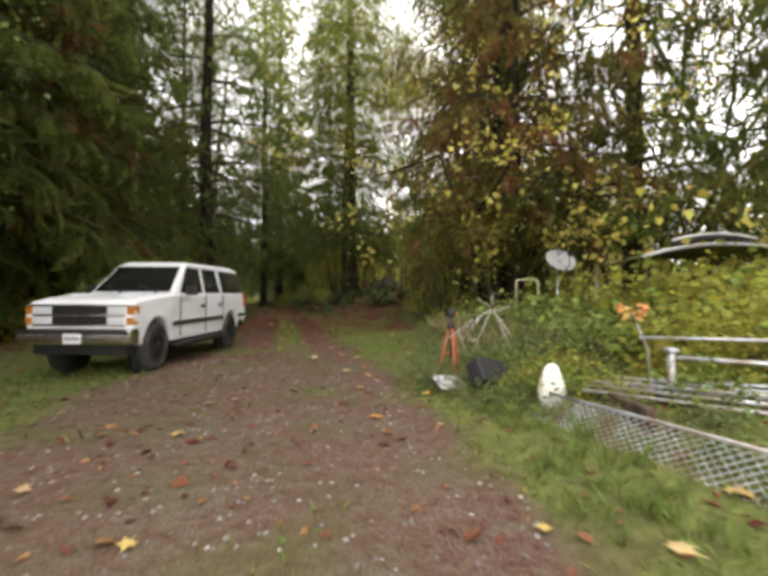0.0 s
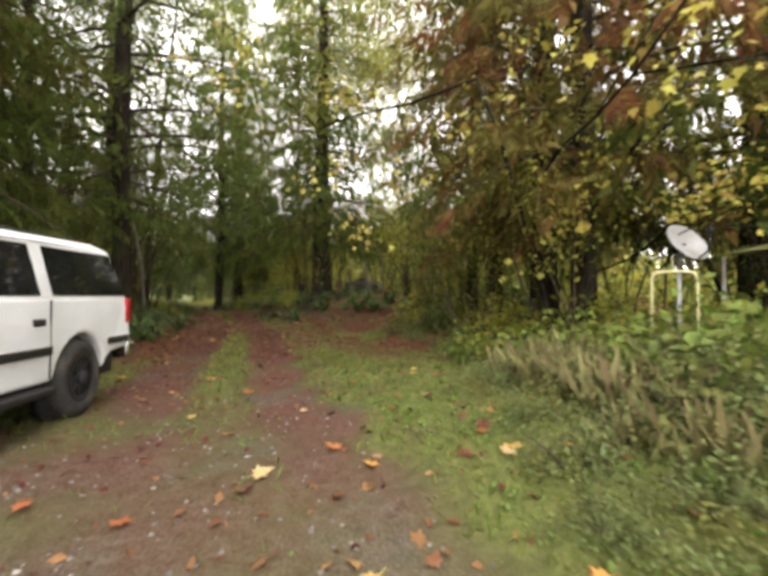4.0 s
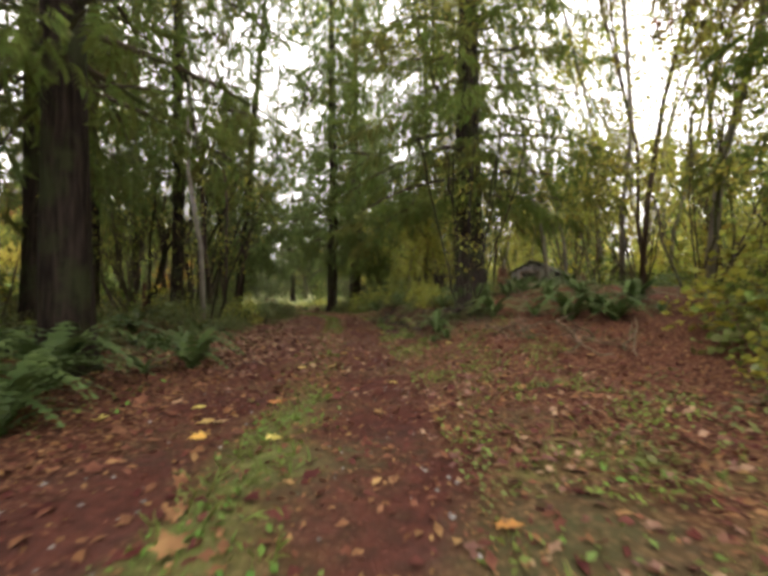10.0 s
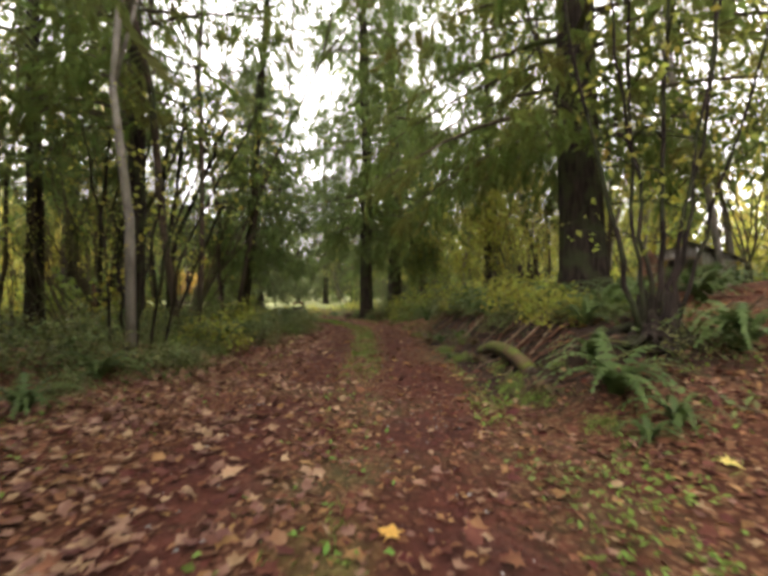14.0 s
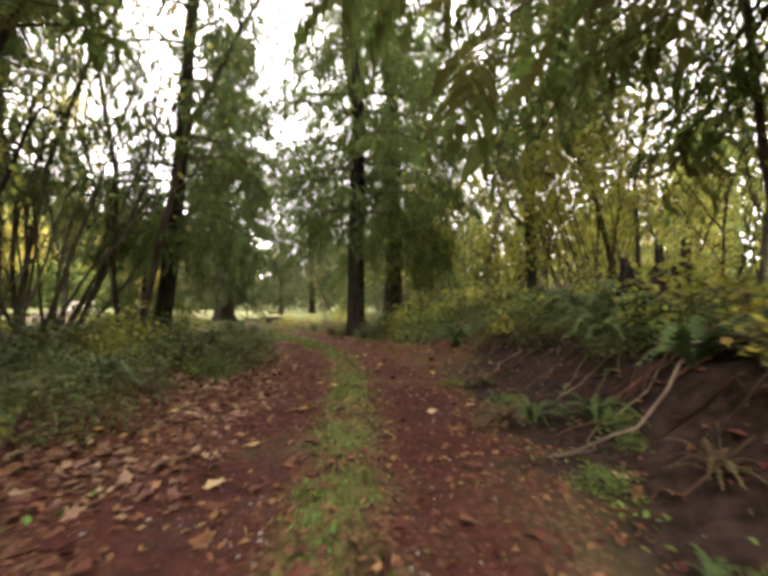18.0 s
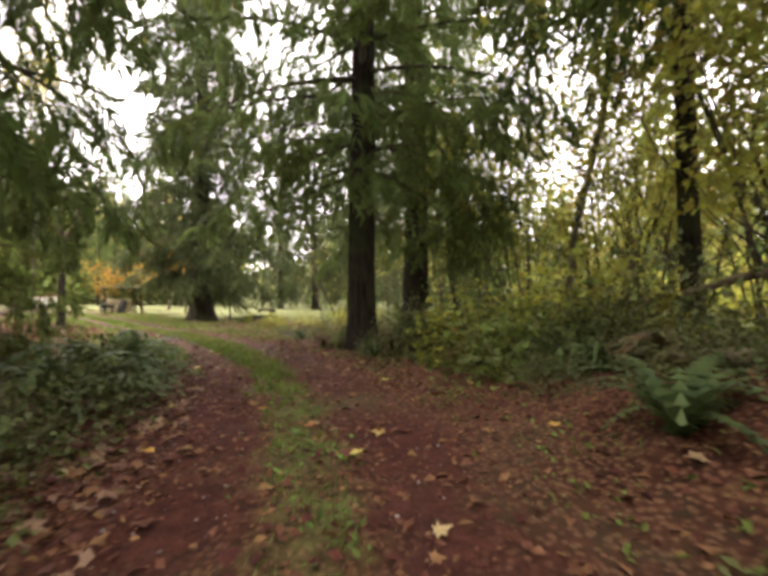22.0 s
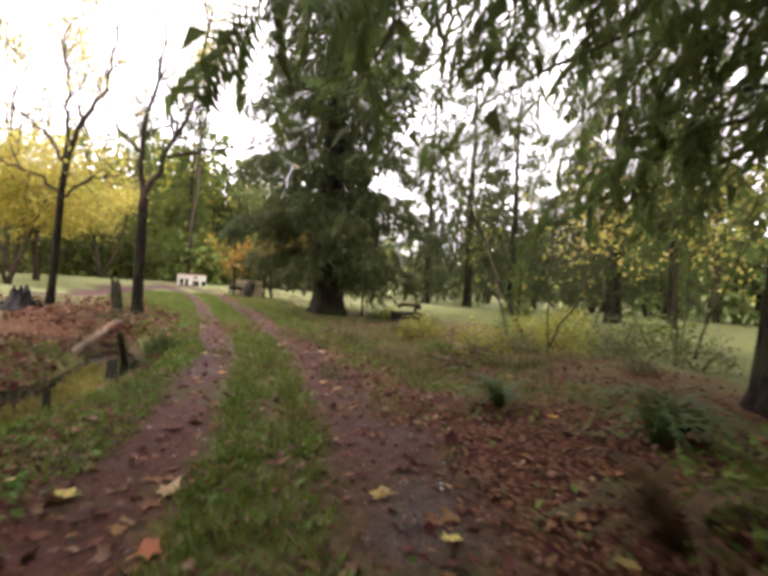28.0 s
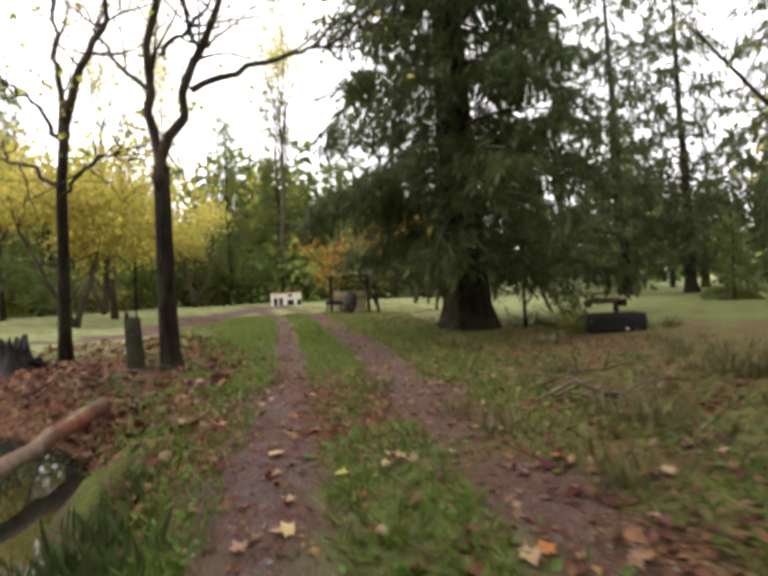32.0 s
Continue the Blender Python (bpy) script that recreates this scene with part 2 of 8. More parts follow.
def feather_template(pairs, width, length, droop):
    """A hanging spray: short leaflets in pairs along a drooping stalk, one triangle each."""
    v, t = [], []
    for i in range(2 * pairs + 1):
        s, a = (1 if i % 2 else -1), 0.9 * i / (2 * pairs + 1)
        n = length * (1 - 0.45 * a)
        tip = (0.0, 1.1) if i == 2 * pairs else (s * n * 0.8, a + n * 0.75)
        k = len(v)
        v += [(-width * 0.3 * s, a, -droop * a * a), (width * 0.7 * s, a + width * 0.9, -droop * a * a), (tip[0], tip[1], -droop * tip[1] ** 2 - 0.06)]
        t.append((k, k + 1, k + 2))
    return np.array(v, float), np.array(t)


FAN = feather_template(6, 0.16, 0.42, 0.4)
FAN_NEAR = feather_template(7, 0.13, 0.36, 0.45)
FAN_FINE = feather_template(6, 0.13, 0.36, 0.25)
STAR = (np.array([(0, 0.35, 0), (0.12, 0.05, 0), (0.5, 0.1, 0.06), (0.32, 0.4, 0.03), (0.45, 0.72, 0.05), (0, 1, -0.08), (-0.45, 0.72, 0.05), (-0.32, 0.4, 0.03), (-0.5, 0.1, 0.06), (-0.12, 0.05, 0)], float),
        np.array([(0, 2, 3), (0, 4, 5), (0, 3, 4), (0, 5, 6), (0, 6, 7), (0, 7, 8)]))
MAPLE = maple_template()
LEAF = (np.array([(0, 0, 0), (0.3, 0.45, 0.08), (0, 1, -0.08), (-0.3, 0.45, 0.08)], float), np.array([(0, 1, 2), (0, 2, 3)]))
BLADE_THIN = (np.array([(-0.009, 0, 0), (0.009, 0, 0), (0.006, 0.6, 0.05), (0.0, 1.0, 0.26)], float), np.array([(0, 1, 2), (1, 3, 2)]))
BLADE = (np.array([(-0.035, 0, 0), (0.035, 0, 0), (0.0, 0.6, 0.06), (0.0, 1.0, 0.3)], float), np.array([(0, 1, 2), (1, 3, 2)]))

# ---- the ground: one sheet with a two-track lane, banks, a stream and a meadow ----
LANE = np.array([(1.5, -40), (0.2, -12), (-0.2, 0), (-0.7, 4.2), (-1.8, 9), (-3.0, 13.2), (-4.75, 20.7), (-5.4, 23.1), (-6.8, 27.5), (-8.2, 32.2), (-9.6, 36.2),
                 (-11.5, 40.8), (-12.8, 42.6), (-14.7, 45.1), (-15.9, 46.2), (-18.7, 48.7), (-23.2, 52.0), (-25.7, 53.3), (-30.5, 56.0), (-37.2, 59.2), (-42.6, 61.6), (-57, 66)], float)
SEG = np.diff(LANE, axis=0)
SLEN = np.linalg.norm(SEG, axis=1)


def lane_at(x, y):
    """Signed distance to the lane's middle (to the right is positive)."""
    p = np.stack([np.ravel(x), np.ravel(y)], -1).astype(float)
    best, sign = np.full(len(p), 1e9), np.ones(len(p))
    for a, s, n in zip(LANE, SEG, SLEN):
        w = p - a
        k = np.clip((w @ s) / n**2, 0, 1)
        off = w - k[:, None] * s
        d = np.hypot(*off.T)
        better = d < best
        best[better] = d[better]
        sign[better] = np.where(s[0] * w[:, 1] - s[1] * w[:, 0] > 0, -1, 1)[better]
    return (best * sign).reshape(np.shape(x))


def step(a, b, x):
    k = np.clip((x - a) / (b - a), 0, 1)
    return k * k * (3 - 2 * k)


def waves(x, y, size, seed=0):
    """Smooth uneven noise, about -1 to 1."""
    r = np.random.RandomState(seed)
    out = 0
    for i in range(7):
        a, f, p = r.uniform(0, 6.28), r.uniform(0.6, 1.7) * 2 * np.pi / size, r.uniform(0, 6.28)
        out = out + np.sin((np.cos(a) * x + np.sin(a) * y) * f + p)
    return out / 3.2


BURNT = (-35.6, 50.3)
STREAM = np.array([(-17, 40), (-20.8, 45), (-22.8, 47.6), (-24.4, 49.1), (-26, 50.1), (-28, 50.5), (-33, 49.4), (-41, 46)], float)
DRIVE = np.array([(-52, 64.5), (-47.5, 58.5), (-41.5, 54.6), (-41, 50)], float)
GULLY = np.array([(-18.5, 52.5), (-20, 54), (-21.7, 55), (-23.6, 56.6), (-25.5, 57.8)], float)


def near(line, x, y):
    p = np.stack([np.ravel(x), np.ravel(y)], -1).astype(float)
    best = np.full(len(p), 1e9)
    for a, b in zip(line[:-1], line[1:]):
        s = b - a
        k = np.clip(((p - a) @ s) / (s @ s), 0, 1)
        best = np.minimum(best, np.hypot(*(p - a - k[:, None] * s).T))
    return best.reshape(np.shape(x))


def height(x, y, d=None):
    x, y = np.asarray(x, float), np.asarray(y, float)
    d = lane_at(x, y) if d is None else d
    off = step(1.6, 5, abs(d))
    h = 0.012 * waves(x, y, 1.1, 3) + 0.12 * off * waves(x, y, 9, 4) + 0.03 * off * waves(x, y, 1.7, 5)
    # ruts and crown of the lane
    h = h - 0.035 * np.exp(-((abs(d) - 0.85) / 0.35) ** 2) + 0.02 * np.exp(-(d / 0.3) ** 2)
    # banks beside the wooded stretch
    wood = step(25, 30, y) * (1 - step(42, 47, y))
    h = h + wood * (0.55 * step(1.9, 4.2, d) + 0.5 * step(4, 9, d) + 0.3 * step(2.2, 4.5, -d))
    h = h + step(28.5, 31.5, y) * (1 - step(39, 43, y)) * 0.5 * step(2.5, 3.7, d)
    # bramble bank beside the parking place
    h = h + 0.3 * step(1.6, 4.0, d) * (1 - step(12, 15, y)) * step(-3, 1, y)
    # the stream cut
    h = h - 0.75 * np.exp(-(near(STREAM, x, y) / 1.0) ** 2) - 0.3 * np.exp(-(near(GULLY, x, y) / 0.8) ** 2)
    # the meadow climbs gently westward
    h = h + 0.045 * np.clip(-30 - x, 0, 30) * step(38, 44, y)
    # wooded hills far off
    far = np.hypot(x + 20, y - 40)
    h = h + 26 * step(150, 420, far) * (1 + 0.35 * waves(x, y, 260, 8)) * step(-20, 120, y)
    return h


def grid_axis(a, b, fine, reach):
    inner = np.arange(a, b + fine / 2, fine)
    grow = np.cumsum(fine * 1.22 ** np.arange(1, 60))
    grow = grow[grow < reach]
    return np.concatenate([a - grow[::-1], inner, b + grow])


gx, gy = grid_axis(-44, 8, 0.34, 1500), grid_axis(-3, 70, 0.34, 1500)
GX, GY = np.meshgrid(gx, gy)
GD = lane_at(GX, GY)
GH = height(GX, GY, GD)
nx, ny = len(gx), len(gy)
gi = np.arange(nx * ny).reshape(ny, nx)
quad = np.stack([gi[:-1, :-1], gi[:-1, 1:], gi[1:, 1:], gi[1:, :-1]], -1).reshape(-1, 4)
tri = np.concatenate([quad[:, [0, 1, 2]], quad[:, [0, 2, 3]]])


def cover(x, y, d):
    """How much bare track, green grass and fallen leaves lie at a place."""
    n1, n2 = waves(x, y, 2.3, 11), waves(x, y, 0.9, 12)
    a = abs(d)
    yard = 1 - step(7, 15, y)
    half = 0.5 + 0.12 * n2
    track = step(0.32 + 0.08 * n2 + 0.12 * step(44, 48, y), 0.55 + 0.1 * step(44, 48, y), a) * (1 - step(1.25 + 0.15 * n1, 1.75 + 0.2 * n1, a))
    wide = (1 - step(0.9 + 0.3 * n1, 1.7 + 0.3 * n1, d)) * (1 - step(2.6 + 0.4 * n1, 3.6 + 0.5 * n1, -d))
    dirt = np.maximum(track, yard * wide) * (0.78 + 0.28 * n1 + 0.2 * n2)
    wooded = step(11, 23, y) * (1 - step(46, 51, y))
    thick = step(20, 24, y) * (1 - step(29, 33, y))
    grass = (1 - dirt) * np.clip(1 - 0.85 * wooded + 0.2 * n1, 0, 1)
    strip = (1 - step(0.22, 0.48, a)) * (1 - 0.8 * thick) * (1 - yard)
    lush = step(44, 48, y)
    strip = np.maximum(strip, lush * (1 - step(0.3, 0.62, a)))
    grass = np.maximum(grass, (1 + 0.5 * lush) * strip * np.clip(0.75 + 0.3 * n2, 0, 1))
    # under the cedars west of the lane and beyond the lawn the floor is needles and leaves
    shade = step(5.5, 8.5, a) * (1 - step(52, 60, y)) * step(-27, -22, x)
    grass = grass * (1 - 0.85 * shade)
    east = step(14, 20, y) * step(2.3, 4.0, d) * (1 - step(47, 53, y))
    grass = grass * (1 - 0.6 * east)
    west = step(13, 18, y) * step(1.0, 1.8, -d) * (1 - step(45, 50, y))
    grass = grass * (1 - 0.9 * west)
    bend = step(42, 46, y) * (1 - step(51, 53, y)) * step(1.2, 2.0, d)
    grass = grass * (1 - 0.85 * bend)
    leafy = step(-14, -9, -near(np.array([(-33, 51.5), (-28, 52.6)]), x, y) * 2 - 6)
    litter = np.clip(wooded * (0.85 + 0.3 * n1) + shade + 0.6 * east + leafy + 0.7 * west + 0.8 * bend, 0, 1)
    grass = grass * (1 - 0.75 * leafy)
    drive = 1 - step(0.9, 1.9, near(DRIVE, x, y) + 0.4 * n1)
    dirt = np.maximum(dirt, 0.9 * drive)
    grass = grass * (1 - drive)
    lower = near(np.array([(-18, 53.5), (-22, 57.5), (-25, 61.5), (-20, 66)]), x, y)
    grass = grass * (1 - 0.4 * (1 - step(2.5, 6, lower)))
    litter = np.maximum(litter, 0.85 * (1 - step(3, 6.5, lower)))
    grass = grass * (0.8 + 0.35 * n2)
    face = shaded_humus(x, y, d)
    return np.clip(dirt, 0, 1) * (1 - face), np.clip(grass, 0, 1) * (1 - face), np.clip(litter, 0, 1) * (1 - 0.8 * face)


def shaded_humus(x, y, d):
    """Bare black earth where the lane cuts the bank, with its shade painted in."""
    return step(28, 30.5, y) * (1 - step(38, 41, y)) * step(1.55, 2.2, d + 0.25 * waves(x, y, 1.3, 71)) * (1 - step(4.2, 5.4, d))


def ground_material():
    m = bpy.data.materials.new("lane_and_forest_floor")
    m.use_nodes = True
    n, l = m.node_tree.nodes, m.node_tree.links
    p = n["Principled BSDF"]
    at = n.new("ShaderNodeAttribute")
    at.attribute_name = "cover"
    sp = n.new("ShaderNodeSeparateColor")
    l.new(at.outputs["Color"], sp.inputs[0])
    co = n.new("ShaderNodeTexCoord").outputs["Object"]

    def noise(scale, detail=6):
        g = n.new("ShaderNodeTexNoise")
        g.inputs["Scale"].default_value, g.inputs["Detail"].default_value = scale, detail
        l.new(co, g.inputs["Vector"])
        return g.outputs[0]

    def ranged(v, a, b):
        r = n.new("ShaderNodeMapRange")
        r.inputs[1].default_value, r.inputs[2].default_value = a, b
        l.new(v, r.inputs[0])
        return r.outputs[0]

    def mixed(f, a, b):
        x = n.new("ShaderNodeMix")
        x.data_type = "RGBA"
        if isinstance(f, float):
            x.inputs[0].default_value = f
        else:
            l.new(f, x.inputs[0])
        for i, v in ((6, a), (7, b)):
            if isinstance(v, tuple):
                x.inputs[i].default_value = (*v, 1)
            else:
                l.new(v, x.inputs[i])
        return x.outputs[2]

    fine, mid, big = noise(45), noise(7), noise(0.8, 4)
    vor = n.new("ShaderNodeTexVoronoi")
    vor.inputs["Scale"].default_value = 16
    l.new(co, vor.inputs["Vector"])
    needle = mixed(ranged(mid, 0.35, 0.65), (0.066, 0.022, 0.016), (0.13, 0.044, 0.028))
    soil = mixed(ranged(fine, 0.4, 0.62), needle, (0.135, 0.075, 0.058))
    soil = mixed(ranged(big, 0.52, 0.7), soil, mixed(ranged(fine, 0.4, 0.6), (0.075, 0.058, 0.05), (0.15, 0.125, 0.11)))
    sep = n.new("ShaderNodeSeparateXYZ")
    l.new(co, sep.inputs[0])
    # the parking place is browner, with moss between the stones
    yard = n.new("ShaderNodeMath")
    yard.operation = "MULTIPLY"
    l.new(ranged(sep.outputs[1], 13.0, 8.0), yard.inputs[0])
    l.new(ranged(mid, 0.25, 0.6), yard.inputs[1])
    soil = mixed(yard.outputs[0], soil, mixed(ranged(fine, 0.38, 0.62), mixed(ranged(big, 0.4, 0.6), (0.088, 0.052, 0.036), (0.085, 0.08, 0.036)), (0.165, 0.125, 0.1)))
    # cedar needles lie thick on the wooded lane, tree shade painted into their colour
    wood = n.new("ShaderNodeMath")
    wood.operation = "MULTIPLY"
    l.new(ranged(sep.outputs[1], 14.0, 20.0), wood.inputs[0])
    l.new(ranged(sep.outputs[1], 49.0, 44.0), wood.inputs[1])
    shaded_carpet = n.new("ShaderNodeMath")
    shaded_carpet.operation = "MULTIPLY"
    l.new(wood.outputs[0], shaded_carpet.inputs[0])
    l.new(ranged(fine, 0.25, 0.55), shaded_carpet.inputs[1])
    soil = mixed(shaded_carpet.outputs[0], soil, mixed(ranged(mid, 0.35, 0.65), (0.045, 0.014, 0.011), (0.088, 0.028, 0.02)))
    # beyond the wood more grey gravel shows in the wheel tracks
    grit = n.new("ShaderNodeMath")
    grit.operation = "MULTIPLY"
    l.new(ranged(sep.outputs[1], 46.0, 50.0), grit.inputs[0])
    l.new(ranged(mid, 0.3, 0.75), grit.inputs[1])
    soil = mixed(grit.outputs[0], soil, mixed(ranged(fine, 0.4, 0.6), (0.06, 0.044, 0.04), (0.155, 0.125, 0.115)))
    green = mixed(ranged(mid, 0.35, 0.65), (0.075, 0.1, 0.026), (0.145, 0.17, 0.045))
    green = mixed(ranged(fine, 0.45, 0.7), green, (0.17, 0.165, 0.07))
    # the open meadow's grass is paler
    green = mixed(ranged(sep.outputs[0], -30.0, -38.0), green, mixed(ranged(mid, 0.35, 0.65), (0.17, 0.2, 0.075), (0.27, 0.28, 0.13)))
    leaf = mixed(ranged(mid, 0.35, 0.65), (0.04, 0.015, 0.01), (0.1, 0.038, 0.022))
    leaf = mixed(ranged(vor.outputs["Distance"], 0.55, 0.25), leaf, mixed(ranged(fine, 0.4, 0.6), (0.14, 0.06, 0.032), (0.23, 0.125, 0.07)))
    base = mixed(ranged(big, 0.4, 0.6), (0.1, 0.075, 0.04), (0.08, 0.085, 0.035))
    edge = n.new("ShaderNodeMath")
    edge.operation = "MULTIPLY_ADD"
    l.new(mid, edge.inputs[0])
    edge.inputs[1].default_value = 0.7
    edge.inputs[2].default_value = -0.35

    def sharp(channel):
        add = n.new("ShaderNodeMath")
        l.new(sp.outputs[channel], add.inputs[0])
        l.new(edge.outputs[0], add.inputs[1])
        return ranged(add.outputs[0], 0.15, 0.85)

    c = mixed(sharp(2), base, leaf)
    c = mixed(sharp(1), c, green)
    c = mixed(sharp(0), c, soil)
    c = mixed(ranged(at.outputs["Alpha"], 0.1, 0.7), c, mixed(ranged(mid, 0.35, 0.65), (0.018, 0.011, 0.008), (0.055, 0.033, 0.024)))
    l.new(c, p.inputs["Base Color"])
    p.inputs["Roughness"].default_value = 0.95
    p.inputs["Specular IOR Level"].default_value = 0.15
    b = n.new("ShaderNodeBump")
    b.inputs["Strength"].default_value, b.inputs["Distance"].default_value = 0.7, 0.03
    l.new(fine, b.inputs["Height"])
    b2 = n.new("ShaderNodeBump")
    b2.inputs["Strength"].default_value, b2.inputs["Distance"].default_value = 0.5, 0.08
    l.new(mid, b2.inputs["Height"])
    l.new(b.outputs[0], b2.inputs["Normal"])
    l.new(b2.outputs[0], p.inputs["Normal"])
    return m


ground_mesh = smooth(mesh_of("ground", np.stack([GX, GY, GH], -1).reshape(-1, 3), tri, ground_material()))
dirt, grass, litter = cover(GX, GY, GD)
layer = ground_mesh.attributes.new("cover", "FLOAT_COLOR", "POINT")
layer.data.foreach_set("color", np.stack([dirt, grass, litter, shaded_humus(GX, GY, GD)], -1).astype(np.float32).ravel())
tagged(new("ground", ground_mesh), "muddy two-track lane with grass strip, leaf litter and meadow", "ground", kind="structure")


def z_at(x, y):
    return float(height(np.array([x]), np.array([y]))[0])


# water lying in the stream cut
wv = []
for a, b in zip(STREAM[:-1], STREAM[1:]):
    wv += [a, (a + b) / 2]
wv = np.array(wv + [STREAM[-1]])
wn2 = unit(np.stack([-np.gradient(wv[:, 1]), np.gradient(wv[:, 0])], -1))
wverts = np.concatenate([np.c_[wv + 1.0 * wn2, np.full(len(wv), -0.46)], np.c_[wv - 1.0 * wn2, np.full(len(wv), -0.46)]])
k = len(wv)
wtris = [t for i in range(k - 1) for t in ((i, i + 1, k + i + 1), (i, k + i + 1, k + i))]
WATER = mat("stream_water", (0.012, 0.012, 0.009), (0.02, 0.019, 0.014), 5, 0.02, 0.05, spec=0.9, stretch=(1, 1, 1), dist=0.01)
tagged(new("water", mesh_of("water", wverts, wtris, WATER)), "shallow dark stream water reflecting the white sky", "water", kind="structure")

# ---- trees ----
def conifer_mesh(seed, tall, radius, low, reach, whorls, sprays, droop=0.35, template=FAN, size=0.6, leafmat=CEDAR, barkmat=BARK_DARK, lean=0.0, bare=0.0, bias=1.6):
    """A trunk with flared foot, its limbs, and a crown of hanging sprays: three meshes."""
    rng = np.random.RandomState(seed)
    zs = np.array([-0.3, 0.0, 0.35, 0.9, 2, 4, 7, 11, 16, tall * 0.8, tall]) if tall > 20 else np.linspace(-0.3, tall, 9)
    zs = zs[zs <= tall]
    curve = np.stack([lean * zs + 0.06 * np.sin(zs * 0.4 + seed), 0.05 * np.cos(zs * 0.3 + seed), zs], -1)
    r = radius * (1 - 0.9 * np.clip(zs / tall, 0, 1)) * (1 + 0.45 * np.exp(-np.clip(zs, 0, 9) / 0.6))
    trunk = tube(curve, r, 14, 0.07, rng)
    wood, pos, ahead, size_l = [], [], [], []
    az = rng.uniform(0, 6.28)
    for i in range(whorls):
        f = (i + rng.uniform(0, 1)) / whorls
        z = low + (tall * 0.97 - low) * f**bias
        rel = (z - low) / (tall - low)
        full = reach * (1 - rel) ** 0.42 * (0.6 + 0.4 * min(1, rel * 8 + 0.3)) * rng.uniform(0.55, 1.15)
        az += 2.4 + rng.uniform(-0.5, 0.5)
        t = np.linspace(0, 1, 7)
        bend = rng.uniform(-0.25, 0.25)
        way = np.array([np.cos(az), np.sin(az), 0])
        side0 = np.array([-way[1], way[0], 0])
        rise = rng.uniform(0.05, 0.35) - 0.15 * (1 - rel)
        base = np.array([lean * z, 0, z])
        line = base + full * (t[:, None] * way + bend * (t**2)[:, None] * side0) + np.array([0, 0, 1]) * (full * (rise * t - droop * t**2))[:, None]
        wood.append(tube(line, max(0.01, 0.014 * full) * (1.05 - t), 4))
        dead = rng.uniform() < bare
        m = 6 if dead else max(5, int(sprays * (full / reach)))
        k = rng.uniform(0.1, 1.0, m) ** 0.75
        p = np.stack([np.interp(k, t, line[:, j]) for j in range(3)], -1)
        side = side0 * rng.choice([-1, 1], m)[:, None]
        spread = rng.uniform(0, 0.38, m)[:, None] * full * (1.1 - k)[:, None]
        p = p + side * spread + np.c_[np.zeros((m, 2)), -rng.uniform(0.0, 0.5, m) * spread[:, 0] - rng.uniform(0, 0.3, m)]
        a = way * rng.uniform(0.1, 1, m)[:, None] + side * rng.uniform(0.0, 0.9, m)[:, None] + np.c_[np.zeros((m, 2)), -rng.uniform(0.2, 1.5, m)]
        pos.append(p)
        ahead.append(a)
        size_l.append(size * rng.uniform(0.45, 1.25, m))
    pos, ahead, sizes = np.concatenate(pos), np.concatenate(ahead), np.concatenate(size_l)
    ups = np.array([0, 0, 1.0]) + 0.8 * rng.standard_normal((len(pos), 3))
    crown = scatter(template, pos, ahead, ups, sizes)
    return smooth(mesh_of("trunk", *trunk, barkmat)), mesh_of("branchwork", *joined(wood), TWIG), mesh_of("crown", *crown, leafmat)


def limbs(rng, start, way, length, radius, depth, out, tips, spread=0.6, lift=0.15):
    """A branching limb, with its twigs' ends noted."""
    n = 5
    pts, w = [np.array(start, float)], unit(np.array(way, float))
    for i in range(n):
        w = unit(w + 0.13 * rng.standard_normal(3) + np.array([0, 0, lift * 0.3]))
        pts.append(pts[-1] + w * length / n)
    out.append(tube(pts, np.linspace(radius, radius * 0.45, n + 1), 8 if depth > 2 else 5 if depth > 1 else 3))
    if depth == 0:
        tips += pts[2:]
        return
    for i in range(rng.randint(2, 4) + (depth == 1)):
        k = rng.randint(2, n + 1)
        side = unit(w + spread * rng.standard_normal(3) + np.array([0, 0, lift]))
        limbs(rng, pts[k], side, length * rng.uniform(0.5, 0.8), radius * 0.5, depth - 1, out, tips, spread, lift)


def broadleaf_mesh(seed, stems, leaves, leaf=MAPLE, leafsize=0.2, leafmat=YELLOW, barkmat=BARK, cloud=0.5, depth=3, spread=0.6, lift=0.2):
    """Stems are (foot, way, length, radius); leaves gather round the twigs' ends."""
    rng = np.random.RandomState(seed)
    first, rest, tips = [], [], []
    for foot, way, length, radius in stems:
        out = []
        limbs(rng, foot, way, length, radius, depth, out, tips, spread, lift)
        first.append(out[0])
        rest += out[1:]
    trunk = smooth(mesh_of("trunk", *joined(first), barkmat))
    twigs = mesh_of("branchwork", *joined(rest), barkmat) if rest else None
    crown = None
    if leaves:
        tips = np.array(tips)
        p = tips[rng.randint(0, len(tips), leaves)] + cloud * rng.standard_normal((leaves, 3)) * [1, 1, 0.7]
        a = rng.standard_normal((leaves, 3)) + [0, 0, -0.8]
        crown = mesh_of("crown", *scatter(leaf, p, a, np.array([0, 0, 1.0]) + 0.5 * rng.standard_normal((leaves, 3)), leafsize * rng.uniform(0.5, 1.3, leaves)), leafmat)
    return trunk, twigs, crown


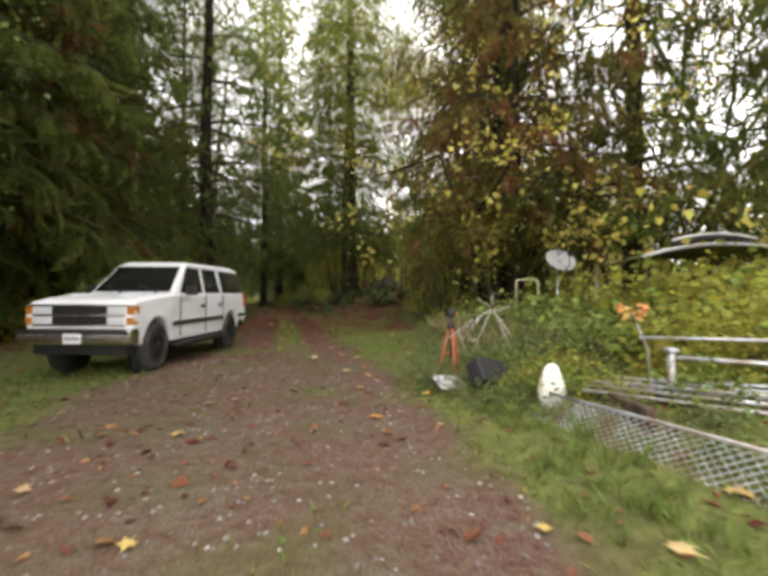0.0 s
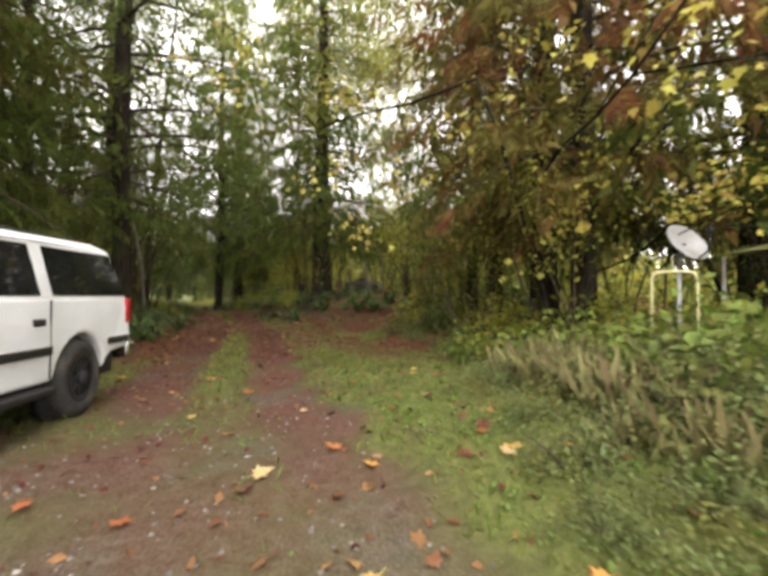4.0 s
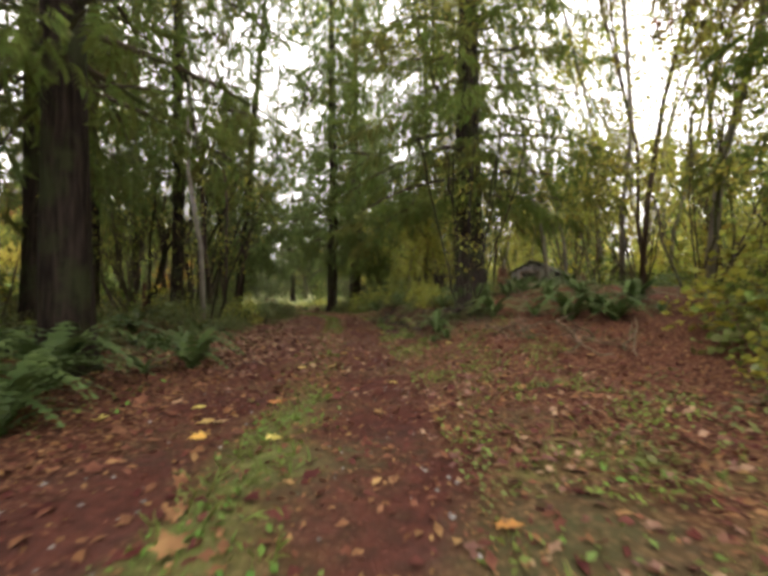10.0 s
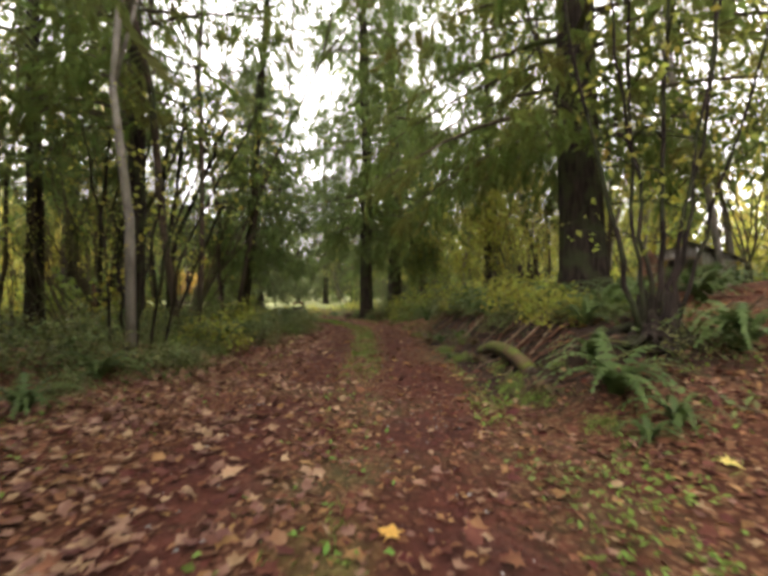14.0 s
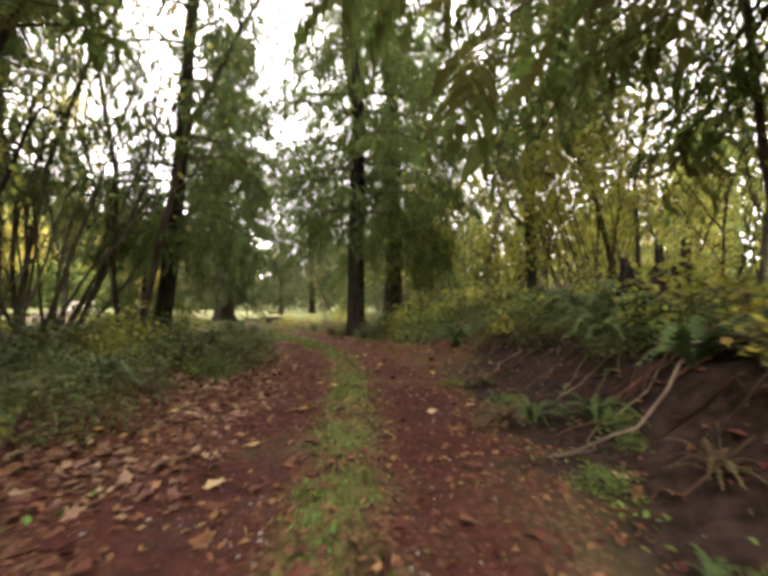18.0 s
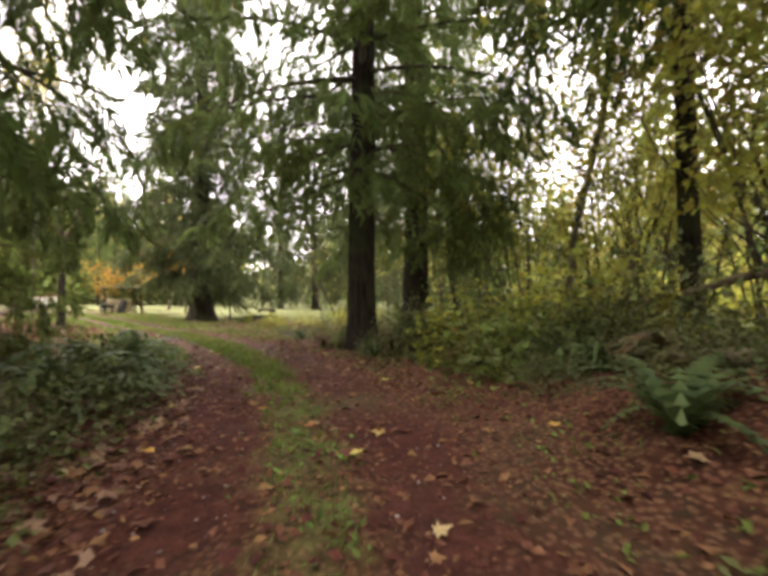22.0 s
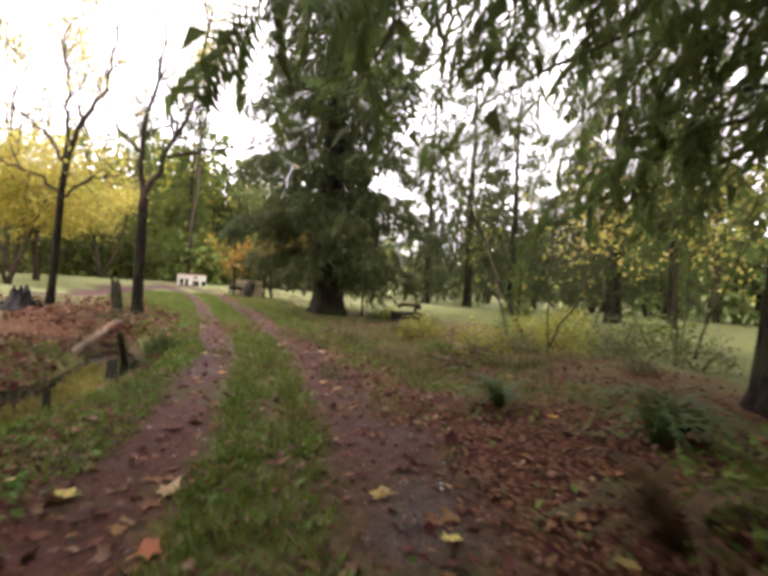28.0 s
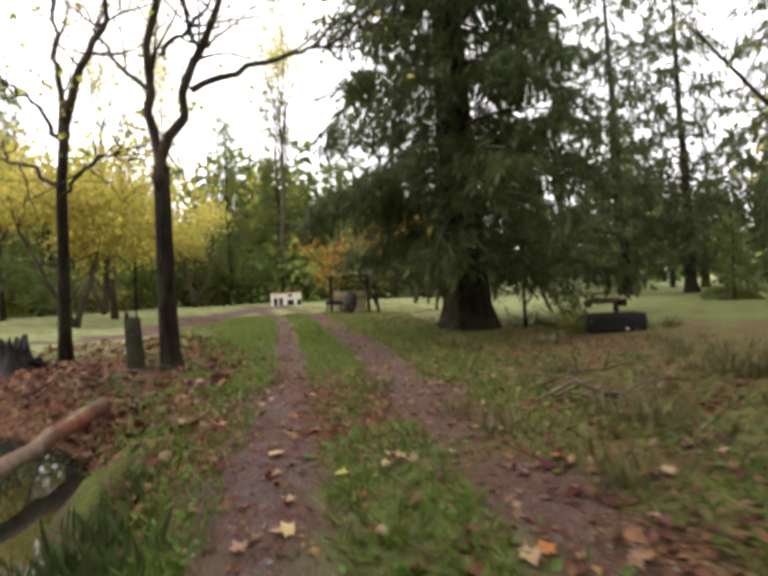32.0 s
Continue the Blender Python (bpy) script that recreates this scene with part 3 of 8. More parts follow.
def plant_tree(name, meshes, x, y, turn=0, size=1.0, label="", category="tree", group="", tall=1.0):
    ob = thing(name, label, category, group)
    for me, part_name in zip(meshes, ("trunk", "branchwork", "crown")):
        if me:
            p = part(part_name, me, None, ob)
            if part_name != "trunk":
                p["kind"] = "stuff"
    ob.matrix_world = pose(x, y, z_at(x, y) - 0.02, 0, 0, turn) @ Matrix.Diagonal((size, size, size * tall, 1))
    return ob


KINDS = {
    "cedar_a": conifer_mesh(1, 35, 0.36, 4.6, 5.6, 112, 40, 0.42, FAN, 0.86, CEDAR, bias=1.4),
    "cedar_b": conifer_mesh(2, 32, 0.3, 4.2, 5.0, 104, 36, 0.4, FAN, 0.84, RUSTY, bias=1.4),
    "fir_a": conifer_mesh(3, 36, 0.3, 5.0, 5.0, 110, 40, 0.28, FAN_FINE, 0.98, FIR, bias=1.35),
    "fir_b": conifer_mesh(4, 31, 0.22, 4.2, 4.3, 96, 34, 0.3, FAN, 0.84, FIR, bare=0.15, bias=1.4),
    "young": conifer_mesh(5, 9, 0.14, 0.4, 2.6, 65, 50, 0.2, FAN, 0.48, CEDAR),
    "far_a": conifer_mesh(8, 34, 0.3, 4, 5.4, 84, 24, 0.4, FAN, 1.15, CEDAR, bias=1.4),
    "far_b": conifer_mesh(9, 32, 0.28, 4, 5.0, 84, 24, 0.35, FAN, 1.15, RUSTY, bias=1.4),
    "full": conifer_mesh(7, 31, 0.42, 2.6, 6.0, 130, 46, 0.34, FAN, 0.85, DARKFIR, bias=1.15),
    "tall": conifer_mesh(6, 36, 0.26, 7, 4.2, 84, 34, 0.3, FAN, 0.75, CEDAR, bare=0.2, bias=1.2),
}


def stem_fan(rng, n, tall, lean, radius):
    out = []
    for i in range(n):
        a = rng.uniform(0, 6.28)
        s = lean * rng.uniform(0.3, 1)
        out.append(((0.25 * np.cos(a), 0.25 * np.sin(a), -0.1), (s * np.cos(a), s * np.sin(a), 1), tall * rng.uniform(0.6, 1), radius * rng.uniform(0.6, 1.1)))
    return out


R0 = np.random.RandomState(40)
VINE = broadleaf_mesh(21, stem_fan(R0, 7, 4.4, 0.55, 0.035), 2200, LEAF, 0.125, LIME, TWIG, 0.4, 2, 0.45, 0.3)
VINE_BARE = broadleaf_mesh(27, stem_fan(np.random.RandomState(46), 9, 4.8, 0.6, 0.04), 420, LEAF, 0.12, LIME, TWIG, 0.4, 2, 0.4, 0.3)
VINE_DARK = broadleaf_mesh(22, stem_fan(R0, 6, 4.0, 0.5, 0.04), 2200, LEAF, 0.13, GREEN, TWIG, 0.45, 2, 0.45, 0.3)
ALDER = broadleaf_mesh(23, [((0, 0, -0.2), (0.02, 0, 1), 15, 0.1)], 6200, LEAF, 0.18, LIME, BARK_PALE, 0.9, 3, 0.5, 0.35)
ALDER_B = broadleaf_mesh(26, [((0, 0, -0.2), (-0.03, 0.03, 1), 15, 0.09), ((0.3, 0.2, -0.2), (0.08, 0.02, 1), 12, 0.07)], 6200, LEAF, 0.18, GREEN, BARK, 1.0, 3, 0.5, 0.35)
MAPLE_GOLD = broadleaf_mesh(24, [((0, 0, -0.2), (0.05, 0, 1), 5, 0.2), ((0.1, 0, -0.2), (-0.25, 0.2, 1), 5.5, 0.16)], 5200, LEAF, 0.3, YELLOW, BARK, 0.8, 3, 0.7, 0.15)


def bush_mesh(seed, wide, tall, leaves, leaf=LEAF, leafsize=0.1, leafmat=SALAL, stems=9, hollow=0.5):
    rng = np.random.RandomState(seed)
    out = []
    for i in range(stems):
        a = rng.uniform(0, 6.28)
        pts = [np.array([0.1 * np.cos(a), 0.1 * np.sin(a), -0.05]) + np.array([np.cos(a) * wide * 0.8 * t, np.sin(a) * wide * 0.8 * t, tall * (1.25 * t - 0.55 * t * t)]) for t in np.linspace(0, rng.uniform(0.6, 1), 5)]
        out.append(tube(pts, np.linspace(0.014, 0.004, 5), 3))
    u = unit(rng.standard_normal((leaves, 3)))
    u[:, 2] = abs(u[:, 2])
    lump = 1 + 0.22 * np.sin(u[:, 0] * 5 + seed) * np.cos(u[:, 1] * 6 + seed * 2)
    p = u * (rng.uniform(hollow, 1.05, leaves) * lump)[:, None] * [wide, wide, tall]
    a = u * [1, 1, 0.3] + 0.8 * rng.standard_normal((leaves, 3)) + [0, 0, -0.2]
    return mesh_of("stems", *joined(out), TWIG), mesh_of("leaves", *scatter(leaf, p, a, np.array([0, 0, 1.0]) + 0.5 * rng.standard_normal((leaves, 3)), leafsize * rng.uniform(0.5, 1.4, leaves)), leafmat)


def fern_mesh(seed, fronds=22, length=0.95):
    rng = np.random.RandomState(seed)
    pieces = []
    for i in range(fronds):
        az, up = rng.uniform(0, 6.28), rng.uniform(0.5, 1.1)
        ln = length * rng.uniform(0.65, 1.1)
        t = np.linspace(0, 1, 14)
        rad, z = ln * t * (0.55 + 0.35 * t) * 0.95, ln * (up * t * 1.5 - (up * 1.15 + 0.1) * t * t)
        c, s = np.cos(az), np.sin(az)
        line = np.stack([c * rad, s * rad, z], -1)
        side = np.array([-s, c, 0])
        v, tr = list(line), []
        for j in range(1, 14):
            w = ln * 0.15 * (1 - 0.85 * t[j]) * (0.6 if j < 3 else 1) * rng.uniform(0.85, 1.1)
            a, b = line[j - 1], line[j]
            for sg in (-1, 1):
                k = len(v)
                v.append(a * 0.2 + b * 0.8 + sg * side * w - np.array([0, 0, 0.25 * w]))
                tr.append((j - 1, j, k) if sg < 0 else (j - 1, k, j))
        pieces.append((v, tr))
    return [mesh_of("fronds", *joined(pieces), m) for m in (FERN, BRACKEN)], [[mesh_of("frond", v, tr, m) for v, tr in pieces] for m in (FERN, BRACKEN)]


BUSHES = [bush_mesh(61, 1.0, 1.0, 620, LEAF, 0.13, SALAL), bush_mesh(62, 1.3, 1.5, 800, LEAF, 0.145, SALAL), bush_mesh(63, 0.8, 0.7, 650, LEAF, 0.1, GREEN),
          bush_mesh(64, 1.2, 1.2, 420, STAR, 0.16, GREEN), bush_mesh(65, 1.3, 1.6, 480, STAR, 0.17, LIME), bush_mesh(66, 1.0, 0.9, 850, LEAF, 0.1, BRAMBLE, 14, 0.35)]
NEAR_BUSHES = [bush_mesh(61, 1.0, 1.0, 1250, LEAF, 0.085, SALAL), bush_mesh(62, 1.3, 1.5, 1600, LEAF, 0.1, SALAL), bush_mesh(63, 0.8, 0.7, 1100, LEAF, 0.075, GREEN),
               bush_mesh(64, 1.2, 1.2, 700, STAR, 0.125, GREEN), bush_mesh(65, 1.3, 1.6, 760, STAR, 0.13, LIME), bush_mesh(66, 1.0, 0.9, 1300, LEAF, 0.08, BRAMBLE, 14, 0.35)]
BUSH_LABEL = ["dark evergreen undergrowth bush", "tall dark leafy undergrowth bush", "low green leafy shrub", "green bramble bush with lobed leaves", "yellow-green shrub with lobed leaves", "grey-green bramble thicket with small leaves"]
FERNS = [fern_mesh(71), fern_mesh(72, 26, 1.15), fern_mesh(73, 16, 0.75)]


def plant_bush(kind, x, y, size=1.0, turn=0, tall=1.0, lift=0.0):
    ob = thing("bush", BUSH_LABEL[kind], "bush", "undergrowth bushes")
    for me, n in zip(NEAR_BUSHES[kind], ("stem", "foliage")):
        part(n, me, None, ob)["kind"] = "stuff"
    ob.matrix_world = pose(x, y, z_at(x, y) - 0.03 + lift, 0, 0, turn) @ Matrix.Diagonal((size, size, size * tall, 1))
    return ob


def bush_mass(name, rows, label):
    """Many bushes that nobody could count, as one thing."""
    ob = tagged(thing(name, label, "undergrowth"), kind="stuff")
    for k in range(len(BUSHES)):
        pieces = []
        for me in BUSHES[k][1:]:
            v, t = np.empty(3 * len(me.vertices), np.float32), np.empty(len(me.loops), np.int32)
            me.vertices.foreach_get("co", v)
            me.loops.foreach_get("vertex_index", t)
            v, t = v.reshape(-1, 3), t.reshape(-1, 3)
            for kind, x, y, size, turn, tall in rows:
                if kind == k:
                    c, s = math.cos(turn), math.sin(turn)
                    pieces.append((np.stack([v[:, 0] * c - v[:, 1] * s, v[:, 0] * s + v[:, 1] * c, v[:, 2] * tall], -1) * size + [x, y, z_at(x, y) - 0.03], t))
        if pieces:
            part("foliage", joined(pieces), BUSHES[k][1].materials[0], ob)["kind"] = "stuff"
    return ob


def plant_fern(kind, x, y, size=1.0, turn=0, dead=0):
    """A fern; beside the lane each frond is a part of its own."""
    # the verge before the bend stays open
    if 41.5 < y < 47.5 and 1.5 < lane_1(x, y) < 3.8:
        return None
    whole, fronds = FERNS[kind]
    near = abs(lane_1(x, y)) < 5.2
    ob = new("bracken" if dead else "sword_fern", None if near else whole[dead])
    tagged(ob, *(("withered brown bracken drooping over the bank", "fern", "withered bracken") if dead else ("green sword fern with arching fronds on the forest floor", "fern", "sword ferns")))
    for me in fronds[dead] if near else ():
        part("frond", me, None, ob)
    ob.matrix_world = pose(x, y, z_at(x, y), 0, 0, turn) @ Matrix.Diagonal((size, size, size, 1))
    return ob

# the trees that stand close to the lane
def old_tree(seed, x, y, radius, tall, low, reach, whorls, sprays, label, leafmat=CEDAR, droop=0.45, lean=0.0, size=0.6, turn=0, bare=0.0, template=FAN_NEAR, bias=1.6):
    return plant_tree("conifer", conifer_mesh(seed, tall, radius, low, reach, whorls, sprays, droop, template, size, leafmat, BARK_DARK, lean, bare, bias), x, y, turn, 1, label)


old_tree(51, -9.63, 22.5, 0.38, 36, 4.8, 5.8, 104, 40, "dark cedar with straight trunk above sword ferns", droop=0.22, size=0.6)
old_tree(52, -3.05, 36.95, 0.66, 36, 4.8, 7.3, 150, 64, "huge dark cedar with fluted trunk on the bank", droop=0.4, size=0.78)
old_tree(53, 5.3, 18.6, 0.46, 30, 4.2, 5.0, 110, 58, "large rusty-tinged cedar beside the bramble bank", RUSTY, size=0.62)
old_tree(54, -14.06, 49.07, 0.4, 43, 5.2, 6.0, 150, 70, "tall dark cedar, one of a pair by the bend", FIR, droop=0.35, size=0.84, bias=1.25)
old_tree(55, -13.84, 55.1, 0.56, 46, 4.6, 6.6, 150, 66, "tall dark cedar trunk, second of the pair", FIR, droop=0.35, size=0.84, bias=1.25)
old_tree(56, -17.9, 41.0, 0.26, 33, 4.2, 4.2, 105, 52, "leaning slender fir with drooping grey-green boughs", FIR, 0.36, 0.09, turn=15, size=0.64)
old_tree(91, -6.2, 47.8, 0.22, 44, 8.0, 5.4, 120, 52, "very tall fir with a dark trunk beyond the bank", FIR, 0.3, size=0.82)
old_tree(57, -31.9, 62.9, 0.82, 28, 2.8, 6.2, 180, 105, "broad dense cedar shading the edge of the meadow", DARKFIR, 0.32, bias=1.1, size=0.8, template=FAN)
for i, (x, y, low, reach, m) in enumerate(((-16.8, 27.4, 7.0, 5.6, CEDAR), (-21.5, 34.0, 6.0, 6.4, FIR), (5.2, 25.8, 8.0, 6.0, RUSTY), (-16.2, 33.5, 6.5, 5.6, CEDAR), (-25.5, 41.0, 6.0, 6.2, FIR))):
    old_tree(81 + i, x, y, 0.27, 34, low, reach, 96, 40, "tall forest conifer with boughs high over the lane", m, 0.3, size=0.7, turn=70 * i)
for x, y, k, s in ((-36.3, 90.0, "full", 1.1), (-32.0, 92.5, "full", 1.0), (-40.5, 88.0, "full", 0.9), (-27.5, 82.0, "young", 0.6),
                   (-20.2, 81.5, "full", 1.15), (-16.4, 77.5, "fir_a", 0.85), (-13.2, 63.0, "tall", 0.8), (-26.0, 96.0, "full", 1.0)):
    plant_tree("conifer", KINDS[k], x, y, x * 40, s, "dark conifer standing alone at the meadow's edge", group="meadow trees")
DENSE = conifer_mesh(12, 31, 0.36, 3.0, 6.2, 140, 52, 0.36, FAN, 0.88, CEDAR, bias=1.15)
for x, y, s in ((-13.2, 16.3, 1.0), (-12.6, 11.0, 0.95)):
    plant_tree("conifer", DENSE, x, y, x * 40, s, "dense green cedar with low boughs behind the lawn", group="forest trees")
RF = np.random.RandomState(77)
HEROES = ((-9.63, 22.5), (-3.05, 36.95), (5.3, 18.6), (-14.06, 49.07), (-13.84, 55.1), (-17.9, 41.0))


def lane_1(x, y):
    return float(lane_at(np.array([x]), np.array([y]))[0])


def clear(x, y, side=6.2):
    """Whether a wild plant may stand here."""
    if abs(lane_1(x, y)) < side:
        return False
    if -14 < y < 15.5 and -9 < x < 12:
        return False
    if x < -20 and y > 41 or x < -17 and y > 52 or (y > 54 and x < -9 and y < 98):
        return False
    if 12 < y < 19 and 0 < x < 4.5:
        return False
    return all(math.hypot(x - a, y - b) > 2.6 for a, b in HEROES)


placed = []
names = {"cedar_a": "dark green cedar with drooping boughs", "cedar_b": "cedar with rusty brown and green boughs", "fir_a": "tall grey-green fir in the forest",
         "fir_b": "slender fir with dead lower limbs", "tall": "tall bare-stemmed fir with a high crown", "far_a": "dark green cedar deep in the forest", "far_b": "rusty brown cedar deep in the forest"}
tries = 0
while len(placed) < 100 and tries < 14000:
    tries += 1
    x, y = RF.uniform(-42, 30), RF.uniform(-3, 90)
    d = lane_1(x, y)
    if not clear(x, y) or any(math.hypot(x - a, y - b) < (2.7 if abs(d) < 16 else 4.0) for a, b in placed) or abs(d) > (30 if -14 < y < 14 and d > 0 else 21 if y < 16 else 12 if d > 0 else 20 if y < 31 else 14):
        continue
    if y > 26 and abs(d) < 7.5 or d > 0 and 19 < y < 37 and d < 9 or d < 0 and 26 < y < 41 and d > -8.5 or d > 0 and y > 37 and d < 8:
        continue
    if d < 0 and 3 < y < 35 and d > (-9.5 if y < 19 else -11.5 if y < 26 else -13.5):
        continue
    if abs(d) > 18 and RF.uniform() < 0.45:
        continue
    if y > 25 and RF.uniform() < (0.85 if d > 0 else 0.55):
        kind = "alder"
    else:
        if d > 0 and 19 < y < 40 and d < 11:
            continue
        kind = RF.choice(["cedar_a", "cedar_b", "fir_a", "fir_b", "tall"], p=[0.36, 0.14, 0.24, 0.16, 0.1])
        if abs(d) > 17 or y < -10:
            kind = RF.choice(["far_a", "far_b"])
    if d > 8.5 and y < 22 and RF.uniform() < 0.75:
        kind = "alder"
    if kind == "alder" and abs(d) < 8:
        continue
    placed.append((x, y))
    if kind != "alder" and (d > 0 and y > 44 or d < 0 and 29 < y < 38) or kind == "alder" and d > 0 and y > 40 and int(10 * x) % 2:
        continue
    if kind == "alder":
        plant_tree("alder", ALDER if RF.uniform() < 0.5 else ALDER_B, x, y, RF.uniform(0, 360), RF.uniform(0.85, 1.3), "slender alder with thin yellow-green leaves", group="forest trees")
    else:
        plant_tree("conifer", KINDS[kind], x, y, RF.uniform(0, 360), RF.uniform(0.8, 1.15), names[kind], group="forest trees")

for x, y, s in ((6.6, 35.6, 1.15), (8.4, 30.6, 1.1), (-1.6, 52.5, 1.1), (-5.4, 57.0, 1.1), (-14.0, 33.0, 1.15), (-17.2, 39.4, 1.2), (-12.2, 29.8, 1.0)):
    plant_tree("alder", ALDER if s < 1.12 else ALDER_B, x, y, 77 * x, s, "slender alder with thin yellow-green leaves", group="forest trees")

LIME_MAPLE = broadleaf_mesh(34, stem_fan(np.random.RandomState(47), 5, 5.6, 0.3, 0.05), 2600, MAPLE, 0.17, LIME, TWIG, 0.5, 3, 0.5, 0.3)
for x, y, s in ((-9.4, 52.2, 1.0), (-7.2, 50.6, 0.9), (-6.0, 45.6, 0.8), (4.4, 30.0, 1.0), (1.4, 37.0, 0.9), (-4.6, 43.6, 0.85), (-4.6, 46.6, 1.4)):
    plant_tree("young_maple", LIME_MAPLE, x, y, 61 * x, s, "young maple with bright yellow-green leaves in the gap", group="lime maples")

# arching vine maples and hazels under them
vines = []
tries = 0
while len(vines) < 48 and tries < 5000:
    tries += 1
    x, y = RF.uniform(-32, 22), RF.uniform(0, 62)
    d = lane_1(x, y)
    if not clear(x, y, 5.5) or abs(d) > 20 or (-4.8 < x < 2.0 and 22 < y < 33) or any(math.hypot(x - a, y - b) < 2.2 for a, b in vines):
        continue
    vines.append((x, y))
    lit = y > 26 and RF.uniform() < 0.75
    plant_tree("vine_maple", VINE_BARE if d < 0 and 24 < y < 42 else VINE if lit else VINE_DARK, x, y, RF.uniform(0, 360), RF.uniform(0.7, 1.25),
               "arching vine maple with yellow-green leaves" if lit else "arching hazel with green leaves", "shrub", "vine maples")

# undergrowth along the edges of the wood
bushes, deep = [], []
tries = 0
while len(bushes) < 190 and tries < 9000:
    tries += 1
    x, y = RF.uniform(-32, 20), RF.uniform(13, 60)
    d = lane_1(x, y)
    edge = 3.0 if d > 0 and y > 28 else 3.6 if y > 24 else 4.4 if y > 20 else 5.5
    if -4.8 < x < 3.0 and 24 < y < 39:
        continue
    if d > 0 and y > 49 and d < 9:
        continue
    if not clear(x, y, edge) or abs(d) > 17 or (abs(d) > 9 and RF.uniform() < 0.5) or any(math.hypot(x - a, y - b) < 1.1 for a, b in bushes):
        continue
    bushes.append((x, y))
    k = RF.choice(6, p=[0.2, 0.14, 0.2, 0.14, 0.14, 0.18])
    if 33 < y < 46 and 0 < d < 8:
        k = k % 2 if d < 5.5 else 4 - k % 2
    row = (k, x, y, RF.uniform(0.6, 1.15) * (0.75 if abs(d) < 5.5 else 1) * (0.55 if 33 < y < 46 and 0 < d < 5.5 else 1), RF.uniform(0, 6.28), RF.uniform(0.7, 1.1))
    if abs(d) > 7:
        deep.append(row)
    else:
        plant_bush(k, x, y, row[3], math.degrees(row[4]), row[5])
bush_mass("undergrowth", deep, "dense leafy undergrowth deep between the trees")
bright = []
for i in range(150):
    y = RF.uniform(12, 46)
    d = RF.uniform(13, 27) * (1 if i % 2 else -1)
    x = float(np.interp(y, LANE[:, 1], LANE[:, 0])) + 1.1 * d
    if y < 19 and abs(d) < 19 or x < -24 and y > 40:
        continue
    bright.append((RF.choice([2, 3, 4, 4]), x, y, RF.uniform(1.2, 2.3), RF.uniform(0, 6.28), RF.uniform(0.8, 1.3)))
for i in range(46):
    bright.append((RF.choice([2, 3, 4, 4]), RF.uniform(-9, 9), RF.uniform(56, 76), RF.uniform(1.1, 2.0), RF.uniform(0, 6.28), RF.uniform(0.8, 1.3)))
bush_mass("sunlit_thicket", bright, "bright yellow-green thicket on open ground behind the trees")
ferns = []
tries = 0
while len(ferns) < 110 and tries < 9000:
    tries += 1
    x, y = RF.uniform(-22, 8), RF.uniform(19, 53)
    d = lane_1(x, y)
    edge = 2.9 if d > 0 else 3.3
    if y < 28 and d > 0 or not clear(x, y, edge) or abs(d) > 9 or any(math.hypot(x - a, y - b) < 0.9 for a, b in ferns):
        continue
    ferns.append((x, y))
    plant_fern(RF.randint(3), x, y, RF.uniform(0.7, 1.2), RF.uniform(0, 360))


# thick growth on the banks beside the bend
bank = 0
while bank < 85:
    y, off = RF.uniform(27, 55), RF.uniform(2.7, 7.5)
    east = RF.uniform() < 0.68
    if not east:
        y, off = RF.uniform(29, 46), RF.uniform(2.8, 6)
    x = float(np.interp(y, LANE[:, 1], LANE[:, 0])) + (off if east else -off) * (1.25 if y > 40 else 1.05)
    d = lane_1(x, y)
    if y > 44 and abs(d) < 4.6:
        continue
    if -4.8 < x < 3.5 and 25 < y < 39 or (east and y > 49):
        continue
    if abs(d) < 2.5 or any(math.hypot(x - a, y - b) < 1.3 for a, b in HEROES) or (x < -19 and y > 44):
        continue
    bank += 1
    plant_bush(RF.choice([0, 1, 2, 5] if y < 37 else [0, 0, 2, 1] if y < 45 else [2, 3, 4, 5]), x, y, (RF.uniform(0.45, 0.75) if abs(d) < 4.5 else RF.uniform(0.7, 1.2)) * (0.6 if east and 34 < y < 46 else 1), RF.uniform(0, 360), RF.uniform(0.7, 1.0))
for x, y, s in ((4.3, 15.4, 0.9), (7.2, 16.4, 1.1), (3.0, 18.2, 0.8), (9.5, 15.5, 1.1), (11.5, 17.5, 1.2), (8.4, 20.5, 1.2), (3.5, 24.5, 0.8), (5.5, 27.0, 0.9), (-3.6, 47.0, 1.1), (-6.4, 50.8, 1.2), (-9.4, 54.0, 1.1), (-2.4, 50.2, 1.2), (-7.2, 55.5, 1.2), (-11.2, 58.0, 1.1), (-4.4, 54.2, 1.3)):
    plant_tree("vine_maple", VINE, x, y, 77 * x, s, "arching vine maple with yellow-green leaves", "shrub", "vine maples")


for x, y, k, z in ((3.0, 22.8, 2, 1.5), (3.8, 24.6, 2, 1.8), (2.8, 25.8, 3, 1.3), (4.8, 22.4, 4, 1.2), (5.6, 25.8, 2, 1.6), (3.4, 27.2, 4, 1.4), (6.8, 23.6, 5, 1.5), (4.6, 29.4, 2, 1.5)):
    plant_bush(k, x, y, z, 41 * x, 1.0)


